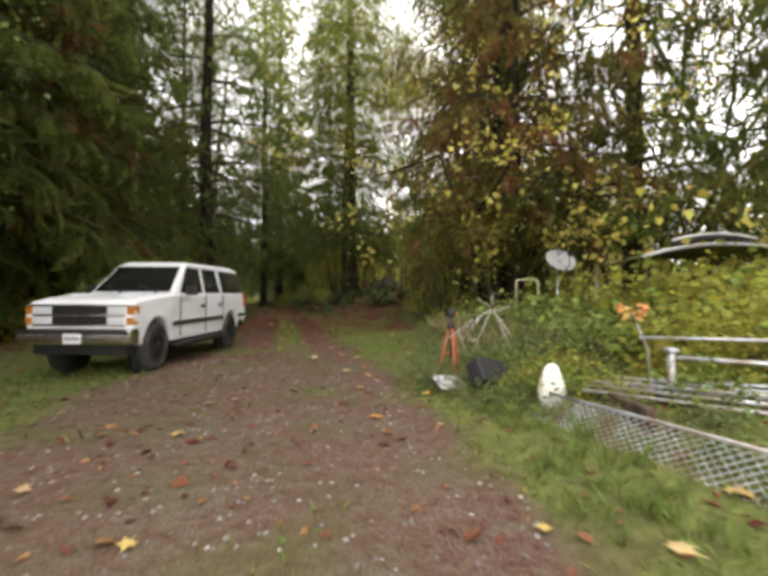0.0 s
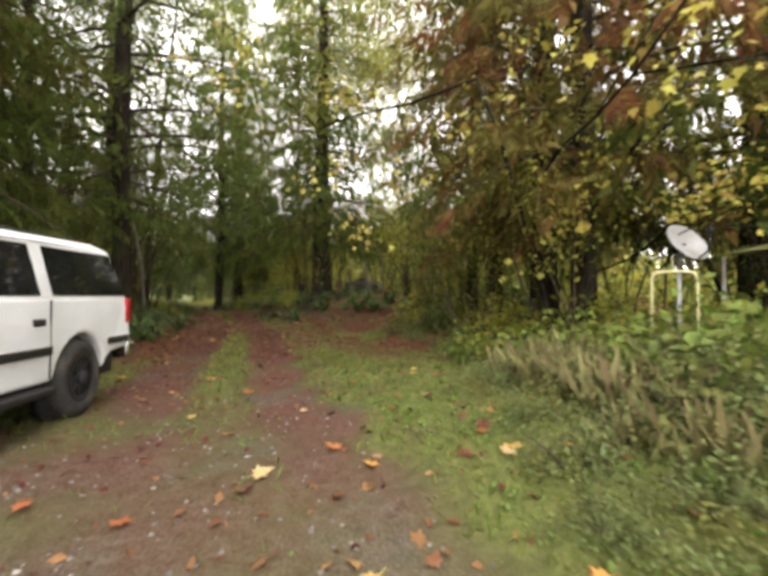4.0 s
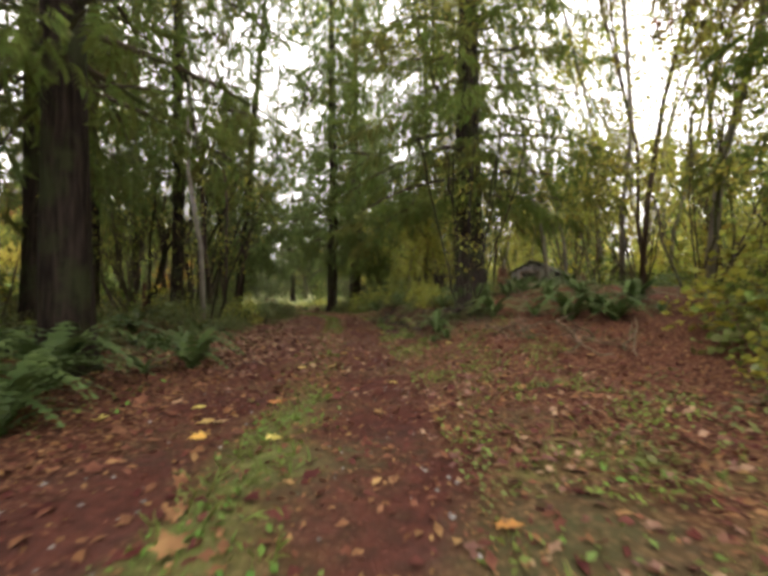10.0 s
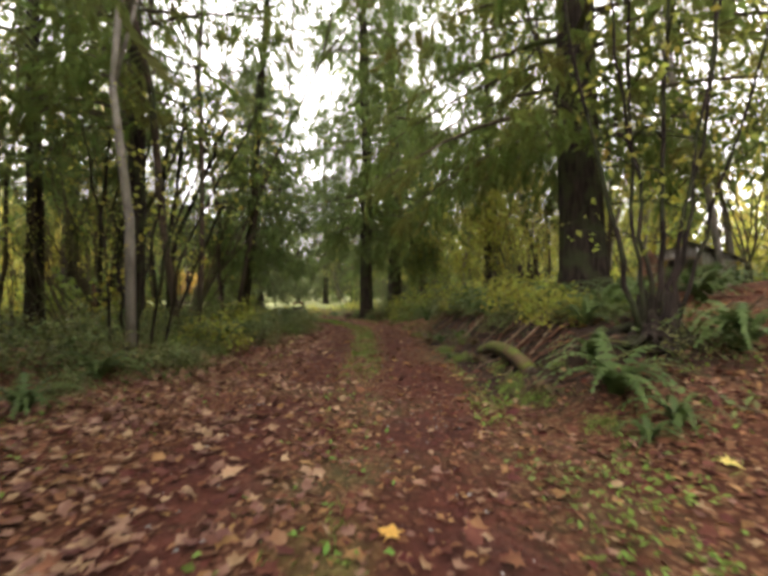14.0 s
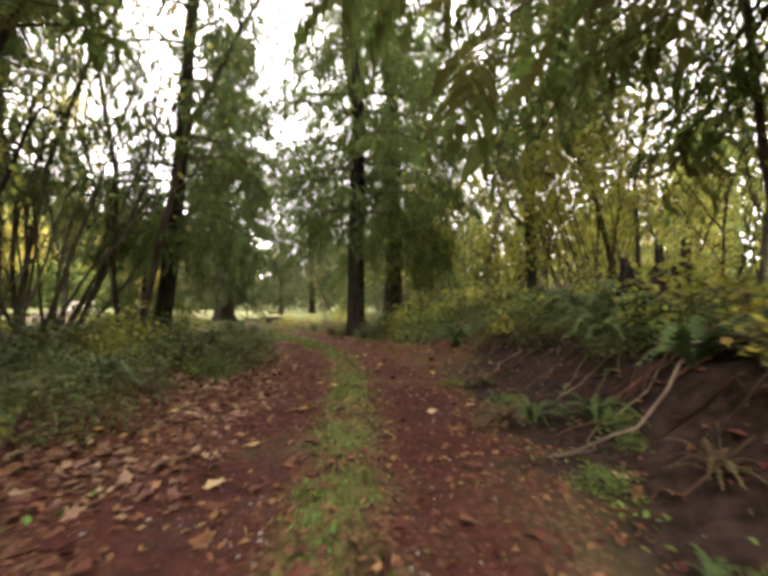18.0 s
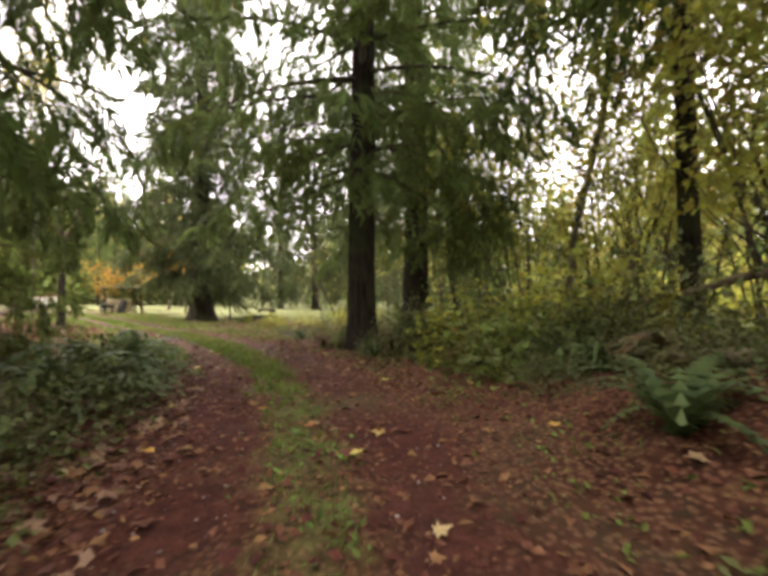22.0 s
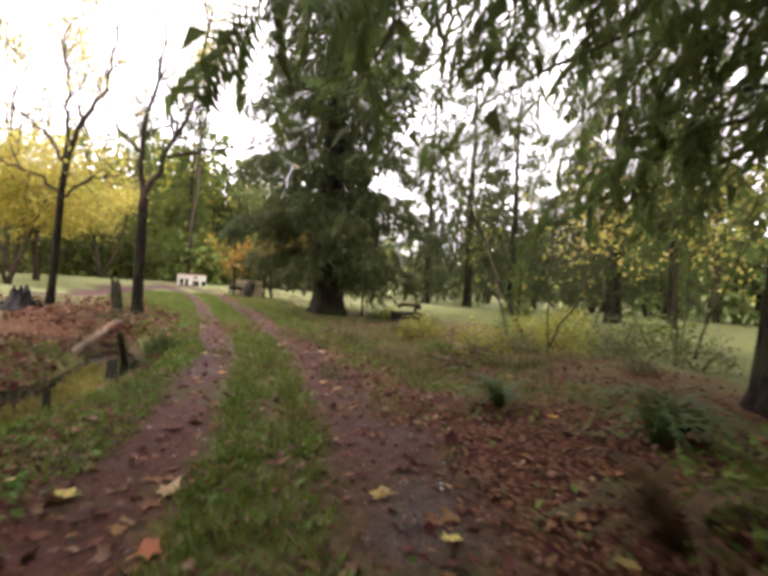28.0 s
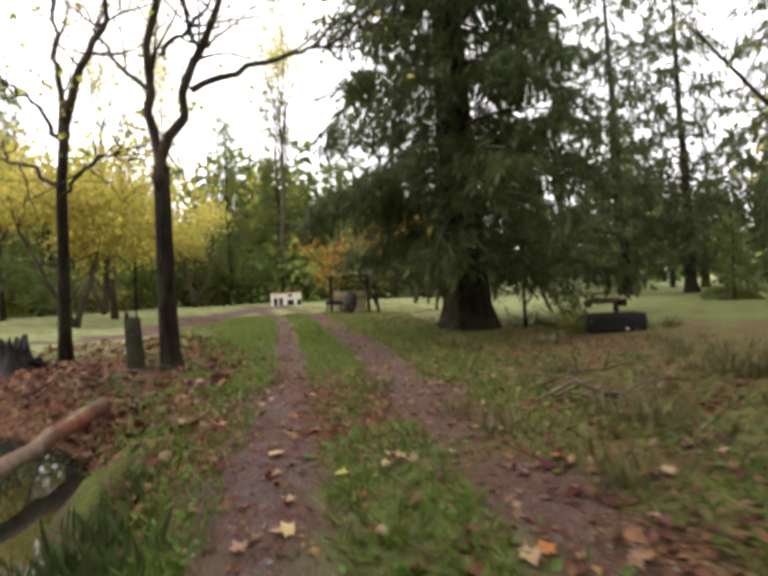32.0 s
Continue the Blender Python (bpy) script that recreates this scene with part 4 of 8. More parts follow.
# dark bracken and ferns hanging over the banks near the bend, and the thicket behind the meadow
for x, y, k, z in ((-13.4, 38.6, 1, .75), (-13.9, 39.6, 0, .9), (-14.6, 40.8, 1, .8), (-13.0, 37.4, 0, .7), (-15.4, 41.8, 0, .9), (-16.2, 43.0, 1, .7), (-17.2, 44.0, 0, .7), (-14.6, 38.4, 1, .9),
                   (-5.0, 41.2, 4, .9), (-6.4, 42.0, 1, .8), (-7.4, 43.6, 0, .9), (-8.6, 45.2, 1, .8), (-9.8, 47.0, 0, .9), (-8.0, 42.2, 0, .7), (-10.8, 49.8, 1, .9), (-11.6, 52.2, 0, 1.0)):
    plant_bush(k, x, y, z, 59 * x, 0.9)
for x, y, s in ((1.9, 39.6, 1.0), (3.8, 40.6, 1.1), (6.0, 41.5, 1.15), (5.2, 36.6, 0.9), (8.5, 46.0, 1.2), (0.4, 44.6, 1.1)):
    plant_tree("alder", ALDER, x, y, 61 * x, s, "slender alder with thin yellow-green leaves", group="forest trees")
for x, y, s in ((2.4, 35.9, 1.1), (4.6, 38.0, 1.3), (-0.6, 41.4, 1.1), (-2.0, 43.6, 1.2), (-17.9, 37.2, 1.5), (-19.4, 38.8, 1.5), (-16.9, 35.6, 1.2), (-21.0, 36.6, 1.6)):
    plant_tree("vine_maple", VINE_BARE if x < -10 else VINE, x, y, 77 * x, s, "arching vine maple with yellow-green leaves", "shrub", "vine maples")
for i in range(26):
    y = RF.uniform(44.0, 52.0)
    x = -16.6 + 0.95 * (46 - y) + RF.uniform(4.2, 9.5) + 0.9 * (y - 46)
    if lane_1(x, y) < 3.6 or min(math.hypot(x - a, y - b) for a, b in HEROES) < 1.3:
        continue
    plant_bush([0, 1, 5, 3, 0, 4][i % 6], x, y, RF.uniform(0.6, 1.15), RF.uniform(0, 360), RF.uniform(0.8, 1.1))
plant_tree("conifer", KINDS["young"], -20.7, 43.2, 30, 0.8, "young drooping cedar beside the leaning fir", group="forest trees")
for i in range(34):
    east = i % 3 > 0
    y = RF.uniform(36, 49) if east else RF.uniform(33, 44)
    x = float(np.interp(y, LANE[:, 1], LANE[:, 0])) + (RF.uniform(3.4, 6.5) if east else -RF.uniform(3.2, 5.2))
    if east and y > 41 and lane_1(x, y) < 3.6:
        continue
    plant_fern(RF.randint(3), x, y, RF.uniform(0.7, 1.1), RF.uniform(0, 360), int(i % 4 == 0))
for i in range(44):
    east = i % 3 > 0
    y = RF.uniform(34, 50) if east else RF.uniform(33, 44)
    x = float(np.interp(y, LANE[:, 1], LANE[:, 0])) + (RF.uniform(3.8, 6.0) if east else -RF.uniform(3.4, 5.0))
    if east and y > 41 and lane_1(x, y) < 3.6:
        continue
    plant_fern(i % 3, x, y, RF.uniform(0.6, 0.95), RF.uniform(0, 360), 1)
for i, (x, y, z) in enumerate(((-13.2, 48.0, 0.7), (-12.5, 48.6, 0.9), (-11.9, 47.7, 0.9), (-11.2, 48.3, 1.1), (-10.9, 47.2, 1.0), (-10.1, 47.8, 1.2), (-9.9, 46.5, 1.0), (-9.2, 47.0, 1.3), (-9.2, 45.7, 1.0), (-8.3, 46.0, 1.3), (-8.6, 44.6, 0.9), (-7.6, 44.8, 1.2), (-12.2, 50.0, 1.1), (-14.9, 49.6, 0.5))):
    plant_bush((0, 1, 5, 3, 4)[i % 5], x, y, z, 83 * i, 1.1)
    if i % 2:
        plant_fern(i % 3, x - 0.5, y - 0.5, 0.8, 47 * i, int(i % 4 == 1))
BACK = np.array([(-70, 44), (-67, 56), (-66, 68), (-62, 78), (-52, 87), (-40, 96)], float)
thicket = []
for i in range(36):
    k = RF.uniform(0, len(BACK) - 1)
    x, y = np.interp(k, np.arange(len(BACK)), BACK[:, 0]), np.interp(k, np.arange(len(BACK)), BACK[:, 1])
    thicket.append((RF.choice([1, 1, 4, 3, 0]), x + RF.uniform(-3, 3), y + RF.uniform(-3, 3), RF.uniform(2.0, 4.2), RF.uniform(0, 6.28), RF.uniform(0.9, 1.5)))
bush_mass("thicket", thicket, "tall dark and yellow thicket behind the meadow")


# ---- far woods round the meadow and on the hills ----
def far_woods():
    rng = np.random.RandomState(91)
    cones, rounds, wood = [], [], []
    n = 0
    while n < 760:
        a, r = rng.uniform(0, 6.28), rng.uniform(52, 330) if n > 440 else rng.uniform(42, 100)
        if n < 190:
            a = rng.uniform(2.2, 3.7)
        x, y = -28 + r * math.cos(a), 54 + r * math.sin(a)
        if abs(lane_1(x, y)) < 34 and y < 70:
            continue
        if y > 39 and -68 < x < -8 and y < 106 - 0.25 * abs(x + 38):
            continue
        if y < 41 and x > -44 and x < 30 and y > -30:
            continue
        z = z_at(x, y)
        tall = rng.uniform(13, 24)
        n += 1
        wood.append(tube([(x, y, z - 0.5), (x, y, z + tall * 0.6)], [0.3, 0.15], 4))
        near_by = r < 120
        m = 260 if near_by else 90
        if rng.uniform() < 0.55:
            h = rng.uniform(0, 1, m)
            rad = (1 - h) ** 0.8 * tall * 0.17 * rng.uniform(0.4, 1.1, m) + 0.2
            az = rng.uniform(0, 6.28, m)
            p = np.stack([x + rad * np.cos(az), y + rad * np.sin(az), z + 0.8 + h * (tall - 0.8)], -1)
            q = np.stack([np.cos(az), np.sin(az), -rng.uniform(0.1, 0.9, m)], -1)
            cones.append((p, q, (1.5 if near_by else 2.6) * rng.uniform(0.6, 1.3, m)))
        else:
            u = unit(rng.standard_normal((m, 3))) * rng.uniform(0.5, 1.05, m)[:, None]
            p = u * [tall * 0.24, tall * 0.24, tall * 0.42] + [x, y, z + tall * 0.52]
            rounds.append((p, rng.standard_normal((m, 3)), (1.1 if near_by else 2.0) * rng.uniform(0.6, 1.3, m), n % 3))
    ups = lambda p: np.array([0, 0, 1.0]) + 0.6 * rng.standard_normal((len(p), 3))
    ob = tagged(thing("far_woods", "distant mixed forest of dark conifers and yellowing trees round the meadow", "forest"), kind="stuff")
    for name, rows, m, tpl in (("conifers", cones, FIR, LEAF), ("yellow_trees", [r[:3] for r in rounds if r[3] == 0], YELLOW, LEAF),
                               ("green_trees", [r[:3] for r in rounds if r[3] == 1], SALAL, LEAF), ("olive_trees", [r[:3] for r in rounds if r[3] == 2], LIME, LEAF)):
        p, q, s = (np.concatenate([r[i] for r in rows]) for i in range(3))
        part(name, scatter(tpl, p, q, ups(p), s), m, ob)["kind"] = "stuff"
    part("trunks", joined(wood), BARK, ob)["kind"] = "stuff"


far_woods()

# ---- the white estate wagon parked beside the lane ----
WHITE = mat("white_car_paint", (0.8, 0.82, 0.85), (0.85, 0.87, 0.9), 3, 0.25, 0.0, patch=(0.74, 0.76, 0.78), patch_scale=1.2, spec=0.5)
CHROME = mat("dull_chrome", (0.5, 0.5, 0.5), (0.62, 0.62, 0.61), 6, 0.22, 0.02, metal=1.0)
BLACK = mat("black_plastic", (0.02, 0.02, 0.021), (0.035, 0.035, 0.036), 20, 0.5, 0.1)
RUBBER = mat("tyre_rubber", (0.035, 0.035, 0.036), (0.06, 0.058, 0.055), 20, 0.85, 0.3, patch=(0.09, 0.08, 0.07), patch_scale=4)
GLASS = mat("dark_tinted_glass", (0.008, 0.009, 0.01), (0.014, 0.015, 0.016), 3, 0.04, 0.0, spec=0.6)
AMBER = mat("amber_lens", (0.42, 0.15, 0.02), (0.52, 0.2, 0.03), 20, 0.2, 0.1, spec=0.5)
REDLENS = mat("red_lens", (0.35, 0.02, 0.02), (0.45, 0.03, 0.03), 20, 0.2, 0.1, spec=0.5)
LENS = mat("headlamp_lens", (0.55, 0.57, 0.6), (0.75, 0.77, 0.8), 30, 0.15, 0.2, metal=0.1, spec=0.5, stretch=(8, 1, 1))
PLATE = mat("white_enamel", (0.7, 0.71, 0.74), (0.78, 0.78, 0.8), 5, 0.4, 0.05)


def box_bm(lo, hi, bevel=0.0, seg=2):
    bm = bmesh.new()
    bmesh.ops.create_cube(bm, size=1)
    for v in bm.verts:
        v.co = Vector([(a + b) / 2 + c * (b - a) for a, b, c in zip(lo, hi, v.co)])
    if bevel:
        bmesh.ops.bevel(bm, geom=bm.edges[:], offset=bevel, segments=seg, affect="EDGES", profile=0.6)
    for f in bm.faces:
        f.smooth = bevel > 0
    return bm


def slab_bm(outline, x0, x1, bevel=0.0, lean=None):
    """A side outline in (y, z) drawn out across x; lean moves x inwards by height."""
    bm = bmesh.new()
    a = [bm.verts.new((x0, y, z)) for y, z in outline]
    b = [bm.verts.new((x1, y, z)) for y, z in outline]
    n = len(outline)
    fa, fb = bm.faces.new(a), bm.faces.new(b[::-1])
    for i in range(n):
        bm.faces.new((a[i], b[i], b[(i + 1) % n], a[(i + 1) % n]))
    bmesh.ops.recalc_face_normals(bm, faces=bm.faces[:])
    if bevel:
        edges = list({e for f in (fa, fb) for e in f.edges})
        bmesh.ops.bevel(bm, geom=edges, offset=bevel, segments=3, affect="EDGES", profile=0.6)
    bmesh.ops.triangulate(bm, faces=[f for f in bm.faces if len(f.verts) > 4])
    if lean:
        for v in bm.verts:
            v.co.x *= lean(v.co.z)
    return bm


def panel_bm(corners, thick=0.008):
    """A flat panel of four or more corners, with thickness."""
    bm = bmesh.new()
    vs = [bm.verts.new(c) for c in corners]
    f = bm.faces.new(vs)
    bm.normal_update()
    out = bmesh.ops.extrude_face_region(bm, geom=[f])
    nrm = f.normal.copy()
    for v in out["geom"]:
        if isinstance(v, bmesh.types.BMVert):
            v.co += nrm * thick
    bmesh.ops.recalc_face_normals(bm, faces=bm.faces[:])
    return bm


def disc_bm(r, x0, x1, seg=32, inner=0.0, bevel=0.0):
    """A wheel-like ring about the x axis."""
    rows = [(inner, x0), (r - bevel, x0), (r, x0 + bevel * 0.8), (r, x1 - bevel * 0.8), (r - bevel, x1), (inner, x1)]
    bm = bmesh.new()
    rings = [[bm.verts.new((x, q * math.cos(6.2832 * i / seg), q * math.sin(6.2832 * i / seg))) for i in range(seg)] for q, x in rows]
    for a, b in zip(rings, rings[1:] + (rings[:1] if inner > 0 else [])):
        for i in range(seg):
            k = (i + 1) % seg
            bm.faces.new((a[i], a[k], b[k], b[i]))
    bmesh.ops.remove_doubles(bm, verts=bm.verts[:], dist=1e-5)
    bmesh.ops.recalc_face_normals(bm, faces=bm.faces[:])
    for f in bm.faces:
        f.smooth = True
    return bm


def arch(yc, r, n=9):
    return [(yc + r * math.cos(0.12 + 2.9 * i / n), 0.42 + r * math.sin(0.12 + 2.9 * i / n)) for i in range(n + 1)]


def wagon():
    car = thing("wagon_car", "old white long-bodied wagon with black wheels parked on the grass edge", "car")
    lean = lambda z: 1 - 0.05 * max(0, (z - 1.0) / 0.3) ** 2 - 0.03 * max(0, (0.8 - z) / 0.4)
    # lower body, from rear to front along y, wheel arches cut out
    low = [(-3.0, 0.68), (-2.6, 0.64), (-2.46, 0.56)] + arch(-1.95, 0.49)[::-1] + [(-1.38, 0.46), (1.12, 0.46)] + arch(1.72, 0.49)[::-1]
    top = [(2.25, 0.5), (2.5, 0.55), (2.52, 0.95), (2.51, 1.08), (2.47, 1.14), (2.38, 1.175), (2.2, 1.205), (1.7, 1.255), (1.2, 1.29), (0.95, 1.3), (-2.95, 1.3), (-3.03, 1.2), (-3.05, 0.8)]
    body = part("body", slab_bm(low + top, -0.97, 0.97, 0.045, lean), WHITE, car)
    part("underbody", box_bm((-0.8, -2.9, 0.36), (0.8, 2.4, 0.7), 0.03), BLACK, car)
    for s in (-1, 1):
        for yc in (-1.95, 1.72):
            part("wheel_arch", disc_bm(0.5, s * 0.72 - 0.06, s * 0.72 + 0.06, 24), BLACK, car).location = (0, yc, 0.44)
    # cabin with sloped pillars
    rings = [[(-0.91, 1.05, 1.28), (0.91, 1.05, 1.28), (0.93, -2.98, 1.28), (-0.93, -2.98, 1.28)],
             [(-0.76, 0.3, 1.84), (0.76, 0.3, 1.84), (0.79, -2.74, 1.86), (-0.79, -2.74, 1.86)],
             [(-0.66, 0.12, 1.92), (0.66, 0.12, 1.92), (0.68, -2.5, 1.935), (-0.68, -2.5, 1.935)]]
    bm = bmesh.new()
    vs = [[bm.verts.new(p) for p in r] for r in rings]
    for a, b in zip(vs, vs[1:]):
        for i in range(4):
            bm.faces.new((a[i], a[(i + 1) % 4], b[(i + 1) % 4], b[i]))
    bm.faces.new(vs[-1])
    bm.faces.new(vs[0][::-1])
    bmesh.ops.recalc_face_normals(bm, faces=bm.faces[:])
    bmesh.ops.bevel(bm, geom=bm.edges[:], offset=0.03, segments=3, affect="EDGES", profile=0.6)
    for f in bm.faces:
        f.smooth = True
    part("cabin", bm, WHITE, car)

    def on_side(s, y, k):
        """A place on the cabin's side: y along, k from sill (0) to roof (1)."""
        u = (1.05 - y) / 4.03
        return (s * (0.91 + 0.02 * u - (0.153 - 0.01 * u) * k + 0.007), y, 1.28 + 0.57 * k)

    for s in (-1, 1):
        for name, (a, b, c, d) in (("front_window", (0.78, -0.28, -0.32, 0.28)), ("rear_window", (-0.42, -1.28, -1.22, -0.46)), ("cargo_window", (-1.47, -2.97, -2.73, -1.42))):
            pts = [on_side(s, a, 0.06), on_side(s, b, 0.06), on_side(s, c, 0.93), on_side(s, d, 0.93)]
            part(name, panel_bm(pts if s < 0 else pts[::-1], 0.006), GLASS, car, "dark tinted side window")
        part("roof_rail", box_bm((s * 0.6 - 0.02, -2.3, 1.925), (s * 0.6 + 0.02, -0.5, 1.965), 0.012), BLACK, car, "black roof rail")
        part("drip_rail", box_bm((s * 0.775 - 0.012, -2.7, 1.838), (s * 0.775 + 0.012, 0.25, 1.858), 0.008), WHITE, car)
        part("side_moulding", box_bm((s * 0.965 - 0.02, -1.4, 0.73), (s * 0.965 + 0.02, 1.15, 0.80), 0.012), BLACK, car, "black rubber side moulding")
        part("moulding_trim", box_bm((s * 0.968 - 0.02, -1.4, 0.802), (s * 0.968 + 0.02, 1.15, 0.818), 0.004), CHROME, car)
        part("rear_moulding", box_bm((s * 0.965 - 0.02, -2.98, 0.73), (s * 0.965 + 0.02, -2.48, 0.80), 0.012), BLACK, car)
        part("rear_trim", box_bm((s * 0.968 - 0.02, -2.98, 0.802), (s * 0.968 + 0.02, -2.48, 0.818), 0.004), CHROME, car)
        part("running_board", box_bm((s * 0.98 - 0.1, -1.35, 0.36), (s * 0.98 + 0.1, 1.1, 0.43), 0.025), BLACK, car, "black running board")
        part("door_handle", box_bm((s * 0.955 - 0.02, -0.32, 1.02), (s * 0.955 + 0.025, -0.12, 1.09), 0.015), BLACK, car)
        part("door_handle", box_bm((s * 0.955 - 0.02, -1.3, 1.02), (s * 0.955 + 0.025, -1.12, 1.09), 0.015), BLACK, car)
        for y in (0.86, -0.36, -1.38):
            part("door_seam", box_bm((s * 0.962 - 0.01, y - 0.004, 0.5), (s * 0.962 + 0.0085, y + 0.004, 1.27)), RUBBER, car)
        arm = part("side_mirror", box_bm((s * 1.1 - 0.12, 0.58, 1.27), (s * 1.1 + 0.12, 0.72, 1.44), 0.04, 3), BLACK, car, "black side mirror")
        part("mirror_glass", box_bm((s * 1.1 - 0.1, 0.572, 1.29), (s * 1.1 + 0.1, 0.58, 1.42)), CHROME, arm)
        part("headlight", box_bm((s * 0.66 - 0.16, 2.47, 0.98), (s * 0.66 + 0.16, 2.535, 1.1), 0.012), LENS, car, "clear upper headlight")
        part("headlight", box_bm((s * 0.66 - 0.16, 2.48, 0.83), (s * 0.66 + 0.16, 2.54, 0.94), 0.012), LENS, car, "clear lower headlight")
        part("turn_signal", box_bm((s * 0.905 - 0.062, 2.33, 0.965), (s * 0.905 + 0.07, 2.52, 1.115), 0.02), AMBER, car, "amber turn signal")
        part("turn_signal", box_bm((s * 0.905 - 0.062, 2.35, 0.82), (s * 0.905 + 0.07, 2.525, 0.94), 0.02), AMBER, car, "amber turn signal")
        part("taillight", box_bm((s * 0.885 - 0.09, -3.07, 0.97), (s * 0.885 + 0.078, -2.93, 1.28), 0.02), REDLENS, car, "tall red taillight")
        for yc in (-1.95, 1.72):
            wheel = part("wheel", disc_bm(0.3, s * 0.83 - 0.1, s * 0.83 + 0.1, 28, 0.0, 0.02), BLACK, car, "black steel wheel")
            wheel.location = (0, yc, 0.42)
            part("tyre", disc_bm(0.42, s * 0.83 - 0.135, s * 0.83 + 0.135, 40, 0.26, 0.06), RUBBER, wheel)
            rim = part("rim", disc_bm(0.265, s * 0.95 - 0.015, s * 0.95 + 0.012, 28, 0.2, 0.01), BLACK, wheel)
            part("hub", disc_bm(0.075, s * 0.95 - 0.06, s * 0.95 + 0.012, 16, 0.0, 0.012), BLACK, wheel)
            for i in range(8):
                spoke = part("spoke", box_bm((-0.012, -0.018, 0.06), (0.012, 0.018, 0.215), 0.006), BLACK, wheel)
                spoke.matrix_local = pose(s * 0.935, 0, 0, 45 * i, 0, 0)
    # front
    part("hood", slab_bm([(0.98, 1.31), (1.7, 1.28), (2.2, 1.225), (2.36, 1.195), (2.44, 1.15), (2.4, 1.1), (0.98, 1.25)], -0.84, 0.84, 0.02), WHITE, car)
    for x in (-0.45, 0.45):
        part("hood_crease", box_bm((x - 0.006, 1.1, 1.262), (x + 0.006, 2.1, 1.295), 0.003), WHITE, car)
    part("grille", box_bm((-0.5, 2.46, 0.82), (0.5, 2.52, 1.11), 0.01), BLACK, car, "black grille")
    for z in (0.815, 0.965, 1.115):
        part("grille_bar", box_bm((-0.98 if z > 1 else -0.83, 2.48, z - 0.016), (0.98 if z > 1 else 0.83, 2.545, z + 0.016), 0.008), CHROME, car, "chrome grille bar")
    for i in range(6):
        part("grille_slat", box_bm((-0.5, 2.515, 0.842 + 0.045 * i), (0.5, 2.53, 0.848 + 0.045 * i)), BLACK, car)
    bumper = part("front_bumper", box_bm((-1.0, 2.38, 0.53), (1.0, 2.68, 0.77), 0.05, 3), CHROME, car, "chrome front bumper")
    part("bumper_strip", box_bm((-0.99, 2.675, 0.69), (0.99, 2.695, 0.74), 0.006), BLACK, bumper)
    part("air_dam", box_bm((-0.85, 2.3, 0.36), (0.85, 2.5, 0.54), 0.03), BLACK, car)
    plate = part("number_plate", box_bm((-0.155, 2.69, 0.55), (0.155, 2.7, 0.7), 0.004), PLATE, car, "white number plate with plain dark bars")
    for i in range(6):
        part("bar", box_bm((-0.12 + 0.042 * i, 2.7, 0.6), (-0.098 + 0.042 * i, 2.703, 0.655)), BLACK, plate)
    wind = [(-0.8, 1.0, 1.325), (0.8, 1.0, 1.325), (0.69, 0.36, 1.805), (-0.69, 0.36, 1.805)]
    part("windshield", panel_bm([(x, y + 0.012, z + 0.012) for x, y, z in wind], 0.006), GLASS, car, "dark windshield")
    for s in (-0.55, 0.2):
        part("wiper", tube([(s, 1.06, 1.31), (s + 0.3, 0.94, 1.41), (s + 0.5, 0.88, 1.44)], [0.012, 0.01, 0.008], 5), BLACK, car)
    # rear
    part("rear_glass", panel_bm([(0.86, -3.0, 1.3), (-0.86, -3.0, 1.3), (-0.76, -2.775, 1.83), (0.76, -2.775, 1.83)], 0.006), GLASS, car)
    part("rear_bumper", box_bm((-0.98, -3.2, 0.5), (0.98, -2.98, 0.72), 0.05, 3), CHROME, car, "chrome rear bumper")
    for i, (x, y) in enumerate(((0.3, 1.9), (-0.5, 1.5), (-0.7, -2.3), (0.1, 2.0))):
        z = 1.30 - 0.07 * (y - 1) if y > 0 else 1.95
        leaf = part("fallen_leaf", scatter(MAPLE, [(x, y, z + 0.004)], [(1, i - 1.3, 0)], np.array([[0, 0, 1.0]]), [0.12]), ORANGE, car)
    return car


wagon().matrix_world = pose(-5.19, 9.57, 0.0, 0, 0, 178.2) @ Matrix.Diagonal((0.99, 0.95, 1.15, 1))

# ---- old gear in the brambles beside the parking place ----
GALV = mat("galvanised_steel", (0.36, 0.38, 0.4), (0.55, 0.57, 0.6), 14, 0.45, 0.1, metal=0.35, patch=(0.3, 0.25, 0.2), patch_scale=3)
ALU = mat("weathered_aluminium_tube", (0.3, 0.27, 0.23), (0.46, 0.43, 0.38), 10, 0.5, 0.1, metal=0.3)
ORANGEPAINT = mat("faded_orange_paint", (0.4, 0.1, 0.05), (0.5, 0.16, 0.08), 8, 0.55, 0.15, patch=(0.35, 0.12, 0.07), patch_scale=5)
CREAM = mat("cream_painted_tube", (0.62, 0.58, 0.32), (0.72, 0.68, 0.42), 8, 0.5, 0.1)
DISH = mat("grey_dish_paint", (0.45, 0.46, 0.48), (0.56, 0.57, 0.59), 4, 0.45, 0.05, patch=(0.38, 0.38, 0.37))
OWLWHITE = mat("chalky_white_paint", (0.75, 0.74, 0.68), (0.85, 0.84, 0.8), 7, 0.7, 0.2, patch=(0.66, 0.6, 0.45), patch_scale=4)
MARBLED = mat("marbled_white_board", (0.3, 0.3, 0.3), (0.5, 0.5, 0.49), 6, 0.6, 0.1, patch=(0.12, 0.12, 0.12), patch_scale=9)
